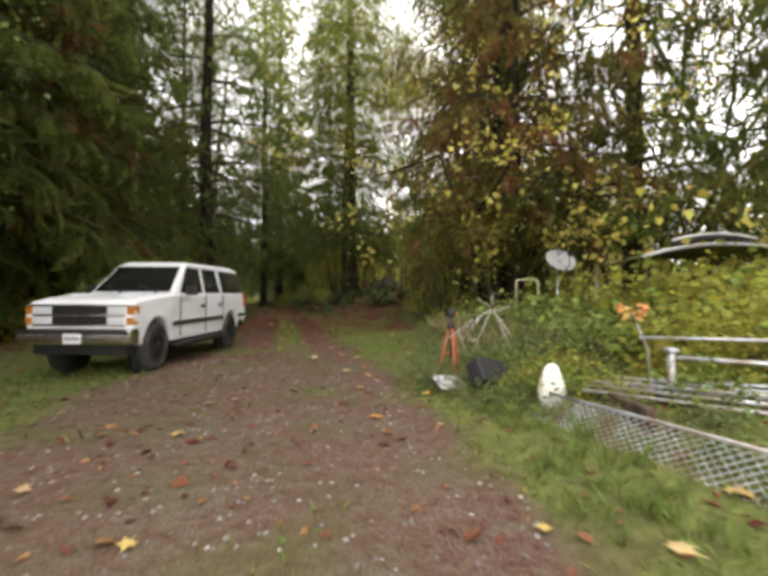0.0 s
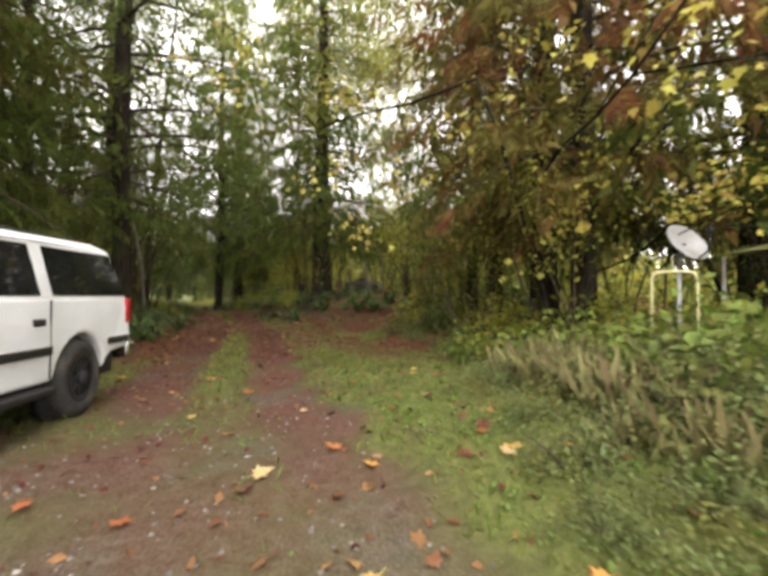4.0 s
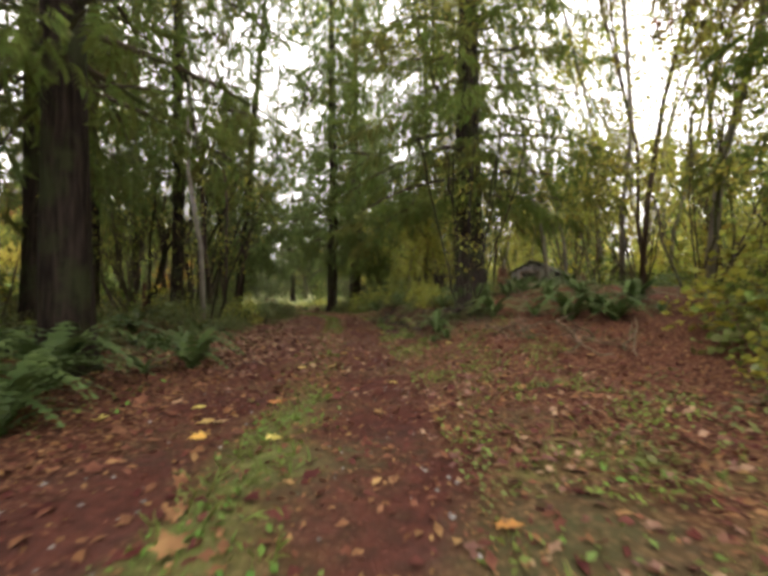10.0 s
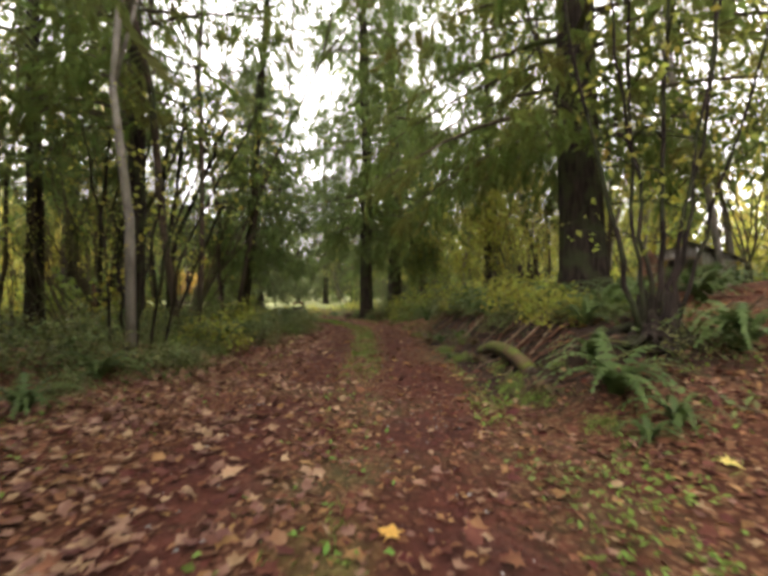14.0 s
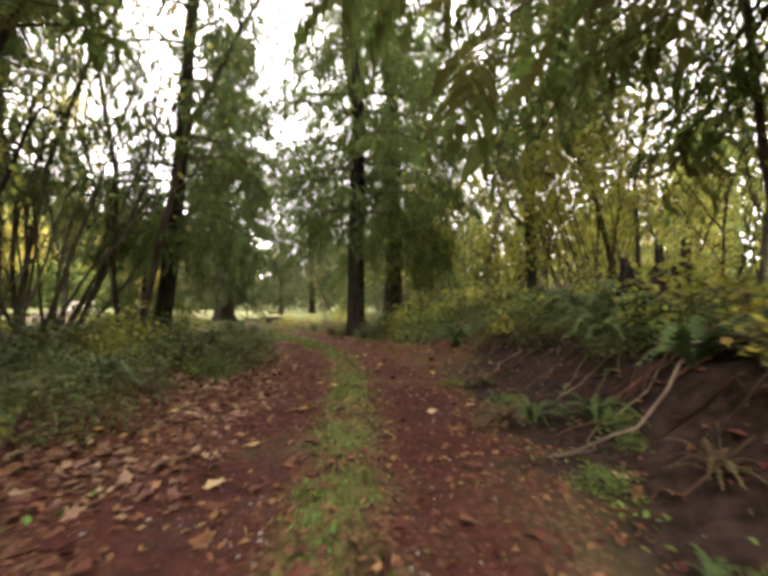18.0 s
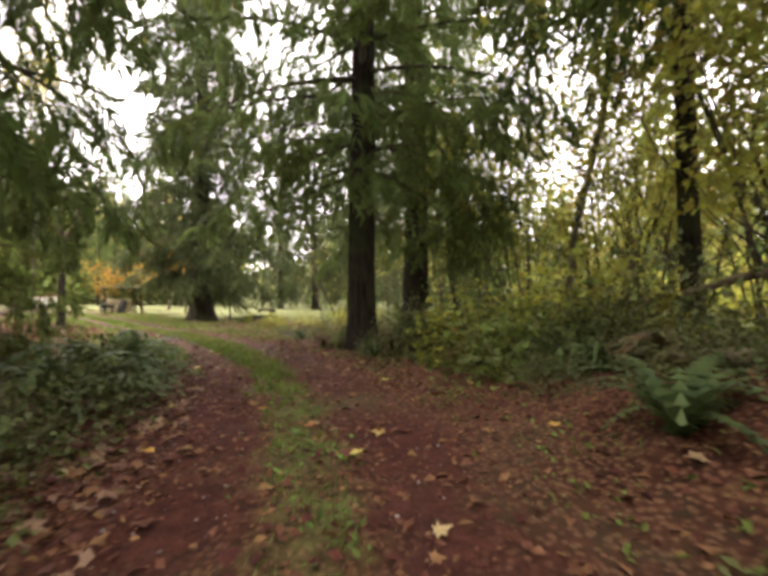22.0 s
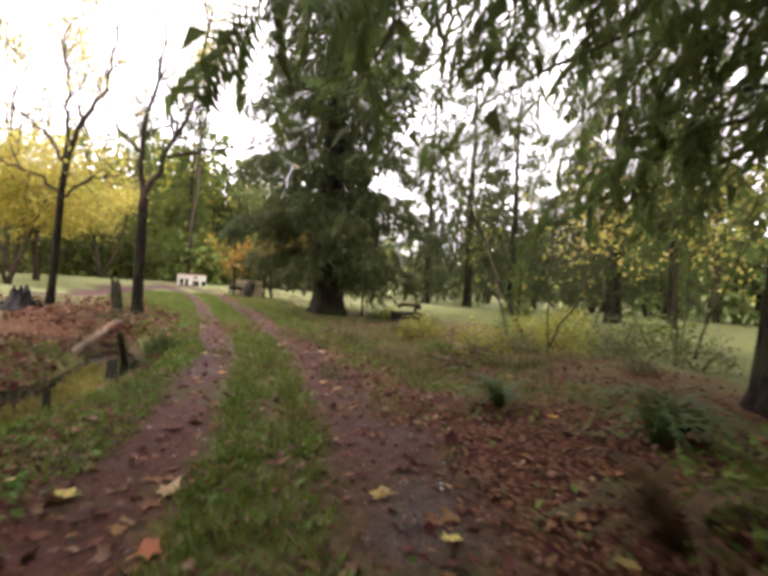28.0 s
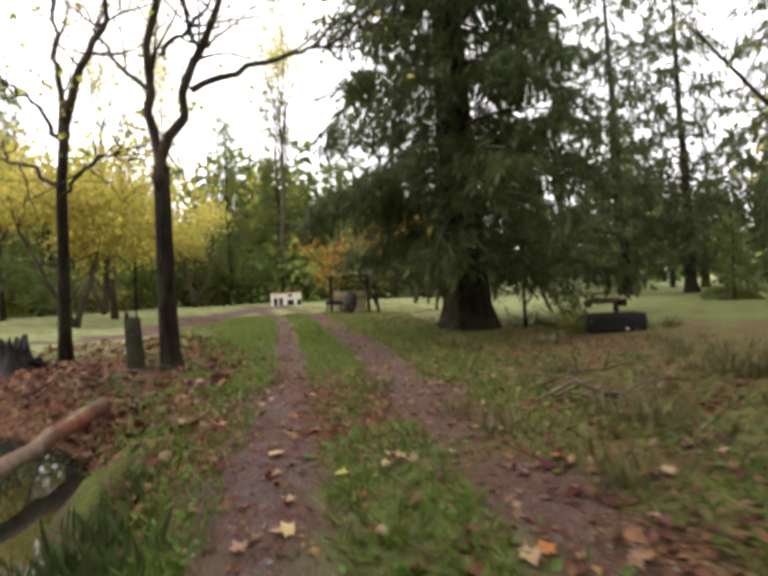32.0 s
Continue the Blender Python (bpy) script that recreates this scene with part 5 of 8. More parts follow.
MOSSROOF = mat("mossy_roof", (0.16, 0.19, 0.06), (0.24, 0.25, 0.1), 6, 0.9, 0.4, patch=(0.2, 0.16, 0.09))


def pole(name, pts, r, material, parent, label="", sides=8):
    return part(name, tube(pts, np.full(len(pts), r) if np.ndim(r) == 0 else r, sides), material, parent, label)


def dish():
    ob = thing("satellite_dish", "grey oval satellite dish on a thin pole above the brambles", "satellite dish")
    bm = bmesh.new()
    rows, seg = 6, 28
    rings = []
    for i in range(rows + 1):
        q = i / rows
        rings.append([bm.verts.new((0.6 * q * math.cos(6.2832 * k / seg), 0.42 * q * math.sin(6.2832 * k / seg), 0.13 * q * q)) for k in range(seg)])
    for a, b in zip(rings, rings[1:]):
        for k in range(seg):
            bm.faces.new((a[k], a[(k + 1) % seg], b[(k + 1) % seg], b[k]))
    bmesh.ops.remove_doubles(bm, verts=bm.verts[:], dist=1e-4)
    bmesh.ops.solidify(bm, geom=bm.faces[:], thickness=0.012)
    for f in bm.faces:
        f.smooth = True
    reflector = part("reflector", bm, DISH, ob)
    reflector.matrix_local = pose(0, 0, 2.75, 62, 0, 20)
    pole("feed_arm", [(0, -0.4, 0.1), (0, -0.35, 0.35), (0, -0.05, 0.55)], 0.018, BLACK, reflector)
    part("receiver", box_bm((-0.05, -0.09, 0.5), (0.05, 0.05, 0.62), 0.02), BLACK, reflector)
    pole("pole", [(0, 0.08, -0.4), (0, 0.08, 2.72)], 0.035, GALV, ob)
    part("bracket", box_bm((-0.09, 0.0, 2.6), (0.09, 0.16, 2.8), 0.02), BLACK, ob)
    ob.matrix_world = pose(5.85, 13.71, z_at(5.85, 13.71) - 0.35)
    return ob


def hoop():
    ob = thing("hoop_frame", "cream painted tube hoop standing in the long grass", "metal frame")
    p = [(0, 0, -0.1), (0, 0, 1.55), (0.03, 0, 1.63), (0.1, 0, 1.66), (0.5, 0, 1.66), (0.57, 0, 1.63), (0.6, 0, 1.55), (0.6, 0, -0.1)]
    pole("tube", p, 0.018, CREAM, ob)
    ob.matrix_world = pose(3.89, 12.01, z_at(3.89, 12.01) - 0.05, 0, 0, -25)


def tripod():
    ob = thing("tripod_stand", "orange steel tripod stand with a black head", "tripod")
    for i in range(3):
        a = 2.0944 * i + 0.6
        leg = pole("leg", [(0.36 * math.cos(a), 0.36 * math.sin(a), 0), (0.05 * math.cos(a), 0.05 * math.sin(a), 1.08)], 0.026, ORANGEPAINT, ob, "faded orange leg", 6)
        part("foot", box_bm((-0.04, -0.04, -0.02), (0.04, 0.04, 0.02), 0.01), BLACK, leg).location = (0.36 * math.cos(a), 0.36 * math.sin(a), 0.01)
        pole("brace", [(0.03 * math.cos(a), 0.03 * math.sin(a), 0.6), (0.2 * math.cos(a), 0.2 * math.sin(a), 0.55)], 0.01, ORANGEPAINT, ob, sides=5)
    pole("post", [(0, 0, 0.5), (0, 0, 1.3)], 0.03, BLACK, ob)
    part("collar", disc_bm(0.075, -0.06, 0.06, 14), BLACK, ob).matrix_local = pose(0, 0, 1.1, 0, 90, 0)
    head = part("head", box_bm((-0.09, -0.06, 1.28), (0.09, 0.06, 1.42), 0.025), BLACK, ob, "black clamp head")
    pole("arm", [(-0.02, 0, 1.4), (0.08, 0.02, 1.5)], 0.025, BLACK, head)
    pole("knob", [(0.09, 0, 1.35), (0.15, 0, 1.35)], 0.022, ORANGEPAINT, head)
    ob.matrix_world = pose(1.13, 6.8, z_at(1.13, 6.8) - 0.06) @ Matrix.Diagonal((0.72, 0.72, 0.86, 1))


def tubes():
    ob = thing("folding_frame", "collapsed frame of pale aluminium tubes tangled in grass", "metal frame")
    hub, o = (1.64, 6.18, 1.30), 0.0
    ends = [((1.43, 6.26, 1.43), hub), (hub, (1.79, 5.79, 0.93)), ((1.66, 6.23, 1.54), hub), (hub, (1.14, 6.25, 0.90)), ((1.92, 6.19, 1.33), (1.40, 6.27, 1.14)), (hub, (1.33, 6.10, 0.64)),
            ((1.40, 6.27, 1.14), (0.88, 6.29, 0.73)), ((1.14, 6.25, 0.97), (1.24, 6.18, 0.64)), ((1.29, 6.38, 0.79), (1.47, 6.32, 0.80)), ((1.71, 6.38, 1.27), (1.92, 6.14, 0.67)), ((1.53, 6.44, 1.15), (1.17, 6.50, 0.67))]
    for a, b in ends:
        pole("strut", [a, b], 0.0085, ALU, ob, sides=6)
    for p in (hub, (1.66, 6.23, 1.53), (1.40, 6.27, 1.14)):
        part("joint", box_bm([c - 0.024 for c in p], [c + 0.024 for c in p], 0.012), BLACK, ob, "black plastic joint")


def owl():
    rng = np.random.RandomState(5)
    rows = [(0.0, 0.12), (0.06, 0.155), (0.16, 0.17), (0.26, 0.16), (0.34, 0.135), (0.4, 0.11), (0.45, 0.095), (0.5, 0.078), (0.535, 0.045), (0.55, 0.0)]
    v, t, seg = [], [], 20
    for z, r in rows:
        for k in range(seg):
            a = 6.2832 * k / seg
            beak = 0.035 * max(0, math.cos(a)) ** 8 if 0.4 < z < 0.5 else 0
            v.append(((r + beak) * math.cos(a), 0.9 * r * math.sin(a), z))
    for i in range(len(rows) - 1):
        for k in range(seg):
            a, b, c, d = i * seg + k, i * seg + (k + 1) % seg, (i + 1) * seg + k, (i + 1) * seg + (k + 1) % seg
            t += [(a, b, d), (a, d, c)]
    ob = tagged(new("bird_statue", smooth(mesh_of("bird_statue", v, t, OWLWHITE))), "chalk-white bird statue standing behind the wire panel", "statue")
    part("pedestal", tube([(0, 0, -0.4), (0, 0, 0.02)], [0.1, 0.09], 10), STONE, ob)
    ob.matrix_world = pose(2.03, 4.95, 0.17, 0, 0, 200) @ Matrix.Diagonal((1.0, 1.0, 0.92, 1))


def wire_panel():
    """A gate panel of chain-link wire leaning on the bank."""
    ob = thing("chain_link_panel", "leaning galvanised chain-link panel with weeds growing through", "fence panel")
    bl, br, tl, tr = np.array((1.62, 4.7, 0.03)), np.array((2.35, 2.1, 0.03)), np.array((1.95, 4.8, 0.35)), np.array((2.78, 2.25, 0.46))
    for a, b in ((tl, tr), (br, tr)):
        pole("rail", [a, b], 0.02, GALV, ob)
    n, m = 66, 15
    wires = []
    for i in range(n):
        # each zigzag strand runs up the panel
        pts = []
        for j in range(m + 1):
            u = (i + (0.5 if (i + j) % 2 else -0.5) * 0.98 + 0.5) / n
            w = j / m
            p = (bl * (1 - u) + br * u) * (1 - w) + (tl * (1 - u) + tr * u) * w
            pts.append(p)
        v = []
        wires.append(tube(pts, np.full(m + 1, 0.006), 3))
    part("wire_mesh", joined(wires), GALV, ob)["kind"] = "stuff"


def rack():
    near_by = Matrix.Diagonal((0.9, 0.9, 0.9, 1))
    ob = thing("pipe_stack", "stack of grey galvanised pipes and rails with a post", "metal stack")
    pole("post", [(3.42, 4.88, 0.1), (3.42, 4.88, 0.84)], 0.045, GALV, ob)
    part("cap", box_bm((3.36, 4.82, 0.82), (3.48, 4.94, 0.87), 0.015), GALV, ob)
    pole("cross_rail", [(3.42, 4.88, 0.76), (4.6, 4.1, 0.76)], 0.026, GALV, ob)
    pole("cross_rail", [(3.3, 5.3, 0.95), (4.7, 4.4, 1.0)], 0.02, GALV, ob)
    for i in range(8):
        x, y, z = 2.5 + 0.1 * i, 5.15 + 0.09 * i, 0.36 + 0.035 * (i % 3)
        pole("pipe", [(x, y, z - 0.05), (x + 1.9, y - 1.6, z + 0.04 * (i % 4) - 0.02)], 0.022, GALV, ob, sides=7)
    for i in range(3):
        part("support", box_bm((2.7 + 0.6 * i, 4.2, 0.1), (2.8 + 0.6 * i, 5.4, 0.33), 0.01), BARK, ob)
    ob.matrix_world = pose(-0.0005, -0.0020, 0.1493) @ near_by


def board():
    ob = tagged(new("marbled_board", None), "marbled white board lying in the weeds", "board")
    part("face", box_bm((-0.3, -0.22, 0), (0.3, 0.22, 0.03), 0.008), MARBLED, ob)
    ob.matrix_world = pose(1.0, 6.12, z_at(1.0, 6.12) + 0.14, 22, 6, 25) @ Matrix.Diagonal((0.8, 0.8, 0.8, 1))


def tub():
    ob = thing("plastic_tub", "black plastic tub lying tipped among the brambles", "tub")
    bm = box_bm((-0.42, -0.28, 0), (0.42, 0.28, 0.4), 0.05, 3)
    for v in bm.verts:
        v.co.x *= 1 + 0.2 * v.co.z
        v.co.y *= 1 + 0.2 * v.co.z
    topf = [f for f in bm.faces if f.normal.z > 0.95 and f.calc_center_median().z > 0.38]
    bmesh.ops.inset_region(bm, faces=topf, thickness=0.03)
    for f in topf:
        for v in f.verts:
            v.co.z = 0.06
    part("shell", bm, BLACK, ob)
    pole("handle", [(-0.12, -0.34, 0.3), (-0.12, -0.38, 0.34), (0.12, -0.38, 0.34), (0.12, -0.34, 0.3)], 0.012, BLACK, ob)
    ob.matrix_world = pose(1.56, 5.78, z_at(1.56, 5.78) + 0.33, -128, 8, 30) @ Matrix.Diagonal((0.62, 0.62, 0.62, 1))


def canopy():
    ob = thing("arched_shelter", "low arched shelter with a mossy green roof and grey rim", "shelter")
    n = 14
    w, h, l = 1.8, 0.3, 4.0
    prof = [(-w + 2 * w * i / n, 2.0 + h * math.sin(math.pi * i / n) ** 0.8) for i in range(n + 1)]
    v = [(x, y, z) for y in (0, l) for x, z in prof] + [(x, y, z + 0.05) for y in (0, l) for x, z in prof]
    t = []
    k = n + 1
    for o, flip in ((0, True), (2 * k, False)):
        for i in range(n):
            q = [(o + i, o + i + 1, o + k + i + 1), (o + i, o + k + i + 1, o + k + i)]
            t += [x[::-1] for x in q] if flip else q
    for i in range(n):
        t += [(i, i + 1, 2 * k + i + 1), (i, 2 * k + i + 1, 2 * k + i)]
    part("roof", (v, t), MOSSROOF, ob, "mossy green roof sheet")
    pole("rim", [(x, -0.03, z + 0.02) for x, z in prof], 0.045, DISH, ob, "grey rim")
    pole("ridge_band", [(x * 0.75, 0.4, z + 0.22) for x, z in prof[2:-2]], 0.09, BLACK, ob, "dark band above the rim")
    pole("ridge_edge", [(x * 0.75, 0.32, z + 0.33) for x, z in prof[2:-2]], 0.03, PLATE, ob, "white edge")
    for x in (-w, w, -0.2):
        for y in (l - 0.05,):
            pole("post", [(x, y, -0.3), (x, y, 2.02 + (h - 0.05 if abs(x) < 1 else 0))], 0.04, GALV, ob)
    pole("antenna", [(0.1, 0.3, 2.6), (0.12, 0.3, 3.5)], 0.012, PLATE, ob)
    ob.matrix_world = pose(8.5, 10.3, z_at(8.5, 10.3) + 0.3, 0, 0, -12)


dish(), hoop(), tripod(), tubes(), owl(), wire_panel(), rack(), board(), tub(), canopy()

# brambles, tall grass and big-leaved vines on the bank
RY = np.random.RandomState(15)
spots = [(2.9, 6.3, 0, .7), (3.6, 6.9, 3, .9), (3.5, 7.9, 3, .8), (4.4, 7.4, 0, 1.0), (4.6, 6.2, 4, .9), (5.2, 8.4, 3, 1.1), (4.4, 9.2, 0, 1.0), (5.6, 6.6, 4, 1.1), (6.4, 7.8, 3, 1.2), (6.0, 9.6, 0, 1.2),
         (5.0, 5.0, 4, .9), (6.0, 5.0, 3, 1.1), (7.0, 6.2, 4, 1.2), (7.4, 9.0, 0, 1.3), (5.2, 10.8, 0, 1.0), (4.2, 10.4, 2, .8), (6.6, 11.2, 3, 1.1), (4.9, 3.4, 4, .9), (6.2, 3.4, 4, 1.1), (7.6, 4.4, 3, 1.3), (8.6, 7.4, 3, 1.4),
         (2.5, 6.9, 2, .6), (2.9, 7.5, 2, .55), (3.1, 9.4, 2, .6), (7.9, 10.9, 4, 1.1), (9.0, 9.2, 4, 1.3), (4.3, 5.5, 4, .65), (8.4, 2.6, 4, 1.2), (3.6, 11.2, 2, .6),
         (3.4, 14.6, 3, .9), (4.4, 13.9, 4, .8), (2.4, 15.4, 3, .8), (3.2, 16.2, 4, 1.0), (4.8, 15.2, 3, 1.1), (1.9, 16.8, 2, .8), (5.6, 15.8, 4, 1.2), (2.4, 17.8, 0, 1.0), (6.4, 14.6, 0, 1.0), (6.9, 16.2, 3, 1.3),
         (8.0, 10.5, 4, 1.5), (9.2, 10.2, 3, 1.5), (10.4, 10.4, 4, 1.5), (3.3, 9.7, 3, 1.15), (4.0, 10.6, 3, 1.2), (2.9, 10.8, 2, 1.1), (3.0, 12.4, 3, .95),
         (1.9, 7.3, 5, .6), (2.2, 8.7, 5, .8), (2.5, 9.6, 5, .9), (2.0, 10.6, 5, .8), (1.7, 9.4, 5, .5), (2.6, 7.5, 5, .7), (2.3, 6.1, 5, .45), (1.8, 11.8, 5, .7), (2.4, 12.8, 5, .9), (3.2, 8.8, 5, .9), (3.6, 8.4, 5, .8), (2.9, 9.9, 5, 1.0), (3.6, 10.0, 5, 1.1),
         (4.6, 11.6, 5, 1.2), (5.6, 12.2, 5, 1.2), (6.8, 12.6, 3, 1.3), (7.2, 11.0, 3, 1.3), (6.0, 10.6, 4, 1.2), (4.8, 12.9, 5, 1.1), (3.7, 12.9, 5, .9), (6.9, 9.8, 4, 1.5), (7.9, 9.6, 3, 1.6), (8.9, 9.4, 4, 1.6), (9.9, 9.4, 3, 1.6), (6.4, 11.0, 5, 1.5), (1.95, 5.4, 4, .3), (2.35, 5.5, 4, .42), (1.8, 6.3, 5, .45), (1.5, 7.2, 5, .45), (1.45, 8.2, 5, .5), (2.6, 4.6, 4, .3),
         (0.85, 7.0, 5, .3), (1.3, 7.2, 5, .45), (0.9, 7.6, 5, .4), (1.55, 6.75, 5, .4), (1.25, 6.4, 5, .22), (1.8, 5.6, 3, .32), (1.3, 5.5, 5, .2), (1.75, 7.0, 5, .5), (2.0, 6.4, 3, .4), (1.45, 5.35, 2, .25), (0.8, 8.3, 5, .4), (1.0, 9.1, 5, .5), (1.1, 10.3, 5, .5), (1.2, 11.6, 5, .6), (1.35, 6.0, 2, .22), (1.6, 6.2, 3, .3),
         (0.75, 6.5, 5, .5), (0.9, 6.45, 5, .42), (1.15, 5.85, 5, .36), (0.65, 7.2, 5, .5), (1.25, 6.3, 5, .45), (0.95, 7.0, 5, .5), (1.45, 5.3, 5, .42), (1.75, 5.15, 5, .36), (1.95, 5.3, 5, .45), (2.3, 5.0, 3, .4), (2.5, 4.2, 5, .3), (2.9, 3.6, 5, .35), (2.6, 3.0, 5, .25), (3.3, 4.2, 3, .45)]
for i, (x, y, k, s) in enumerate(spots):
    plant_bush(k, x, y, s * 1.05, i * 71, RY.uniform(0.75, 1.0))


def tufts(name, spots, label, material, count=60, tall=0.75):
    for x, y, s in spots:
        n = int(count * s)
        a = np.stack([0.35 * RY.standard_normal(n), 0.35 * RY.standard_normal(n), np.ones(n)], -1)
        p = np.c_[0.16 * s * RY.standard_normal((n, 2)), np.zeros(n)]
        ob = tagged(new(name, mesh_of(name, *scatter(BLADE_THIN, p, a, RY.standard_normal((n, 3)) * [1, 1, 0.1], tall * s * RY.uniform(0.5, 1.1, n)), material)), label, "grass", name + " clumps", "stuff" if name == "sedge" else "")
        ob.location = (x, y, z_at(x, y) - 0.02)


tufts("tall_grass", [(1.6 + 0.9 * RY.uniform(), 7.5 + 6 * RY.uniform(), RY.uniform(0.7, 1.2)) for i in range(5)] + [(3.2 + 2 * RY.uniform(), 8 + 4 * RY.uniform(), 1.1) for i in range(4)] + [(1.75, 8.6, 0.8), (1.55, 9.3, 0.7), (2.1, 8.0, 0.75), (2.3, 9.6, 0.9), (2.9, 9.2, 0.9), (3.3, 8.2, 0.8), (2.0, 10.8, 1.0), (2.5, 11.8, 1.1)],
      "tall seeding grass at the bramble edge", DRYGRASS)
tufts("green_tuft", [(1.3 + 1.6 * RY.uniform(), 2 + 11 * RY.uniform(), RY.uniform(0.2, 0.4)) for i in range(22)] + [(1.25 + 0.8 * RY.uniform(), 1.9 + 3.4 * RY.uniform(), RY.uniform(0.2, 0.36)) for i in range(34)], "tuft of green grass by the bank", GRASS)

# ---- things beside the wooded stretch of the lane ----
MOSS = mat("moss", (0.06, 0.075, 0.018), (0.125, 0.14, 0.03), 20, 0.95, 0.6, patch=(0.1, 0.065, 0.035), patch_scale=2.2, dist=0.03)
DEADWOOD = mat("dead_wood", (0.13, 0.085, 0.055), (0.27, 0.2, 0.14), 9, 0.9, 0.4, patch=(0.1, 0.085, 0.05), stretch=(1, 1, 0.4))
GREYBOARD = mat("weathered_grey_board", (0.16, 0.145, 0.125), (0.3, 0.28, 0.25), 7, 0.9, 0.4, patch=(0.12, 0.13, 0.07), vary=0.2, stretch=(5, 5, 0.4))
ROTTEN = mat("rotten_red_wood", (0.07, 0.035, 0.022), (0.15, 0.075, 0.045), 8, 0.95, 0.7, patch=(0.06, 0.07, 0.025), stretch=(1, 1, 0.3), dist=0.04)
SHAKE = mat("mossy_shakes", (0.07, 0.065, 0.05), (0.13, 0.12, 0.09), 9, 0.95, 0.5, patch=(0.11, 0.13, 0.04), vary=0.25)
CHARRED = mat("charred_wood", (0.012, 0.011, 0.011), (0.045, 0.04, 0.037), 9, 0.85, 0.8, stretch=(1, 1, 0.2), dist=0.04)
RL = np.random.RandomState(311)


def crooked(a, b, bend, n=6):
    """A line from a to b that wanders a little."""
    a, b = np.array(a, float), np.array(b, float)
    pts = a + np.linspace(0, 1, n)[:, None] * (b - a)
    pts[1:-1] += bend * RL.standard_normal((n - 2, 3))
    return pts


def branch_pile(x, y, wide, tall, count, label):
    ob = thing("branch_pile", label, "branch pile", "branch piles")
    for i in range(count):
        az, tip = RL.uniform(0, 6.28), RL.uniform(0.1, tall)
        ln = wide * RL.uniform(0.5, 1.1)
        c = 0.25 * wide * RL.standard_normal(2)
        a, b = (c[0] - ln / 2 * math.cos(az), c[1] - ln / 2 * math.sin(az), 0.02), (c[0] + ln / 2 * math.cos(az), c[1] + ln / 2 * math.sin(az), tip)
        r = RL.uniform(0.009, 0.028)
        pts = crooked(a, b, 0.04 * wide)
        br = part("branch", tube(pts, np.linspace(r, r * 0.35, 6), 6), DEADWOOD if i % 3 else TWIG, ob)
        for k in range(2):
            q = pts[2 + k]
            part("twig", tube([q, q + 0.25 * wide * unit(pts[-1] - pts[0] + 0.8 * RL.standard_normal(3) * ln)], [r * 0.5, r * 0.15], 4), TWIG, br)
    ob.matrix_world = pose(x, y, z_at(x, y))


branch_pile(-1.7, 27.2, 1.7, 0.85, 13, "heap of bare broken branches on the leaf litter")
branch_pile(-0.7, 26.4, 1.6, 0.75, 12, "heap of tangled grey branches under the bushes")
branch_pile(0.9, 22.4, 1.3, 0.5, 9, "heap of rusty fallen cedar branches")
branch_pile(-0.9, 30.6, 1.5, 0.3, 7, "scatter of fallen sticks on the bank")
branch_pile(-1.2, 33.2, 1.8, 0.45, 9, "dead sticks and bracken beside the stump")
branch_pile(-19.0, 54.6, 2.2, 0.6, 10, "tangled bare branches lying in the brush")


def mossy_log():
    ob = thing("mossy_log", "thin moss-covered log arched over the bank", "log")
    n = 12
    t = np.linspace(0, 1, n)
    p = np.stack([-5.75 + 0.95 * t, 32.9 - 2.6 * t, np.zeros(n)], -1)
    p[:, 2] = np.array([z_at(x, y) for x, y, _ in p]) + 0.02 + 0.22 * np.sin(np.pi * t) ** 0.8
    part("trunk", tube(p, np.linspace(0.09, 0.12, n), 9, 0.08, RL), BARK, ob)
    part("moss", tube(p + [0, 0, 0.02], np.linspace(0.095, 0.125, n), 9, 0.12, RL), MOSS, ob, "green moss sleeve")
    for i in (4, 7, 9):
        part("stub", tube([p[i], p[i] + [0.12 * (i % 2 * 2 - 1), 0.05, 0.22]], [0.025, 0.01], 5), TWIG, ob)


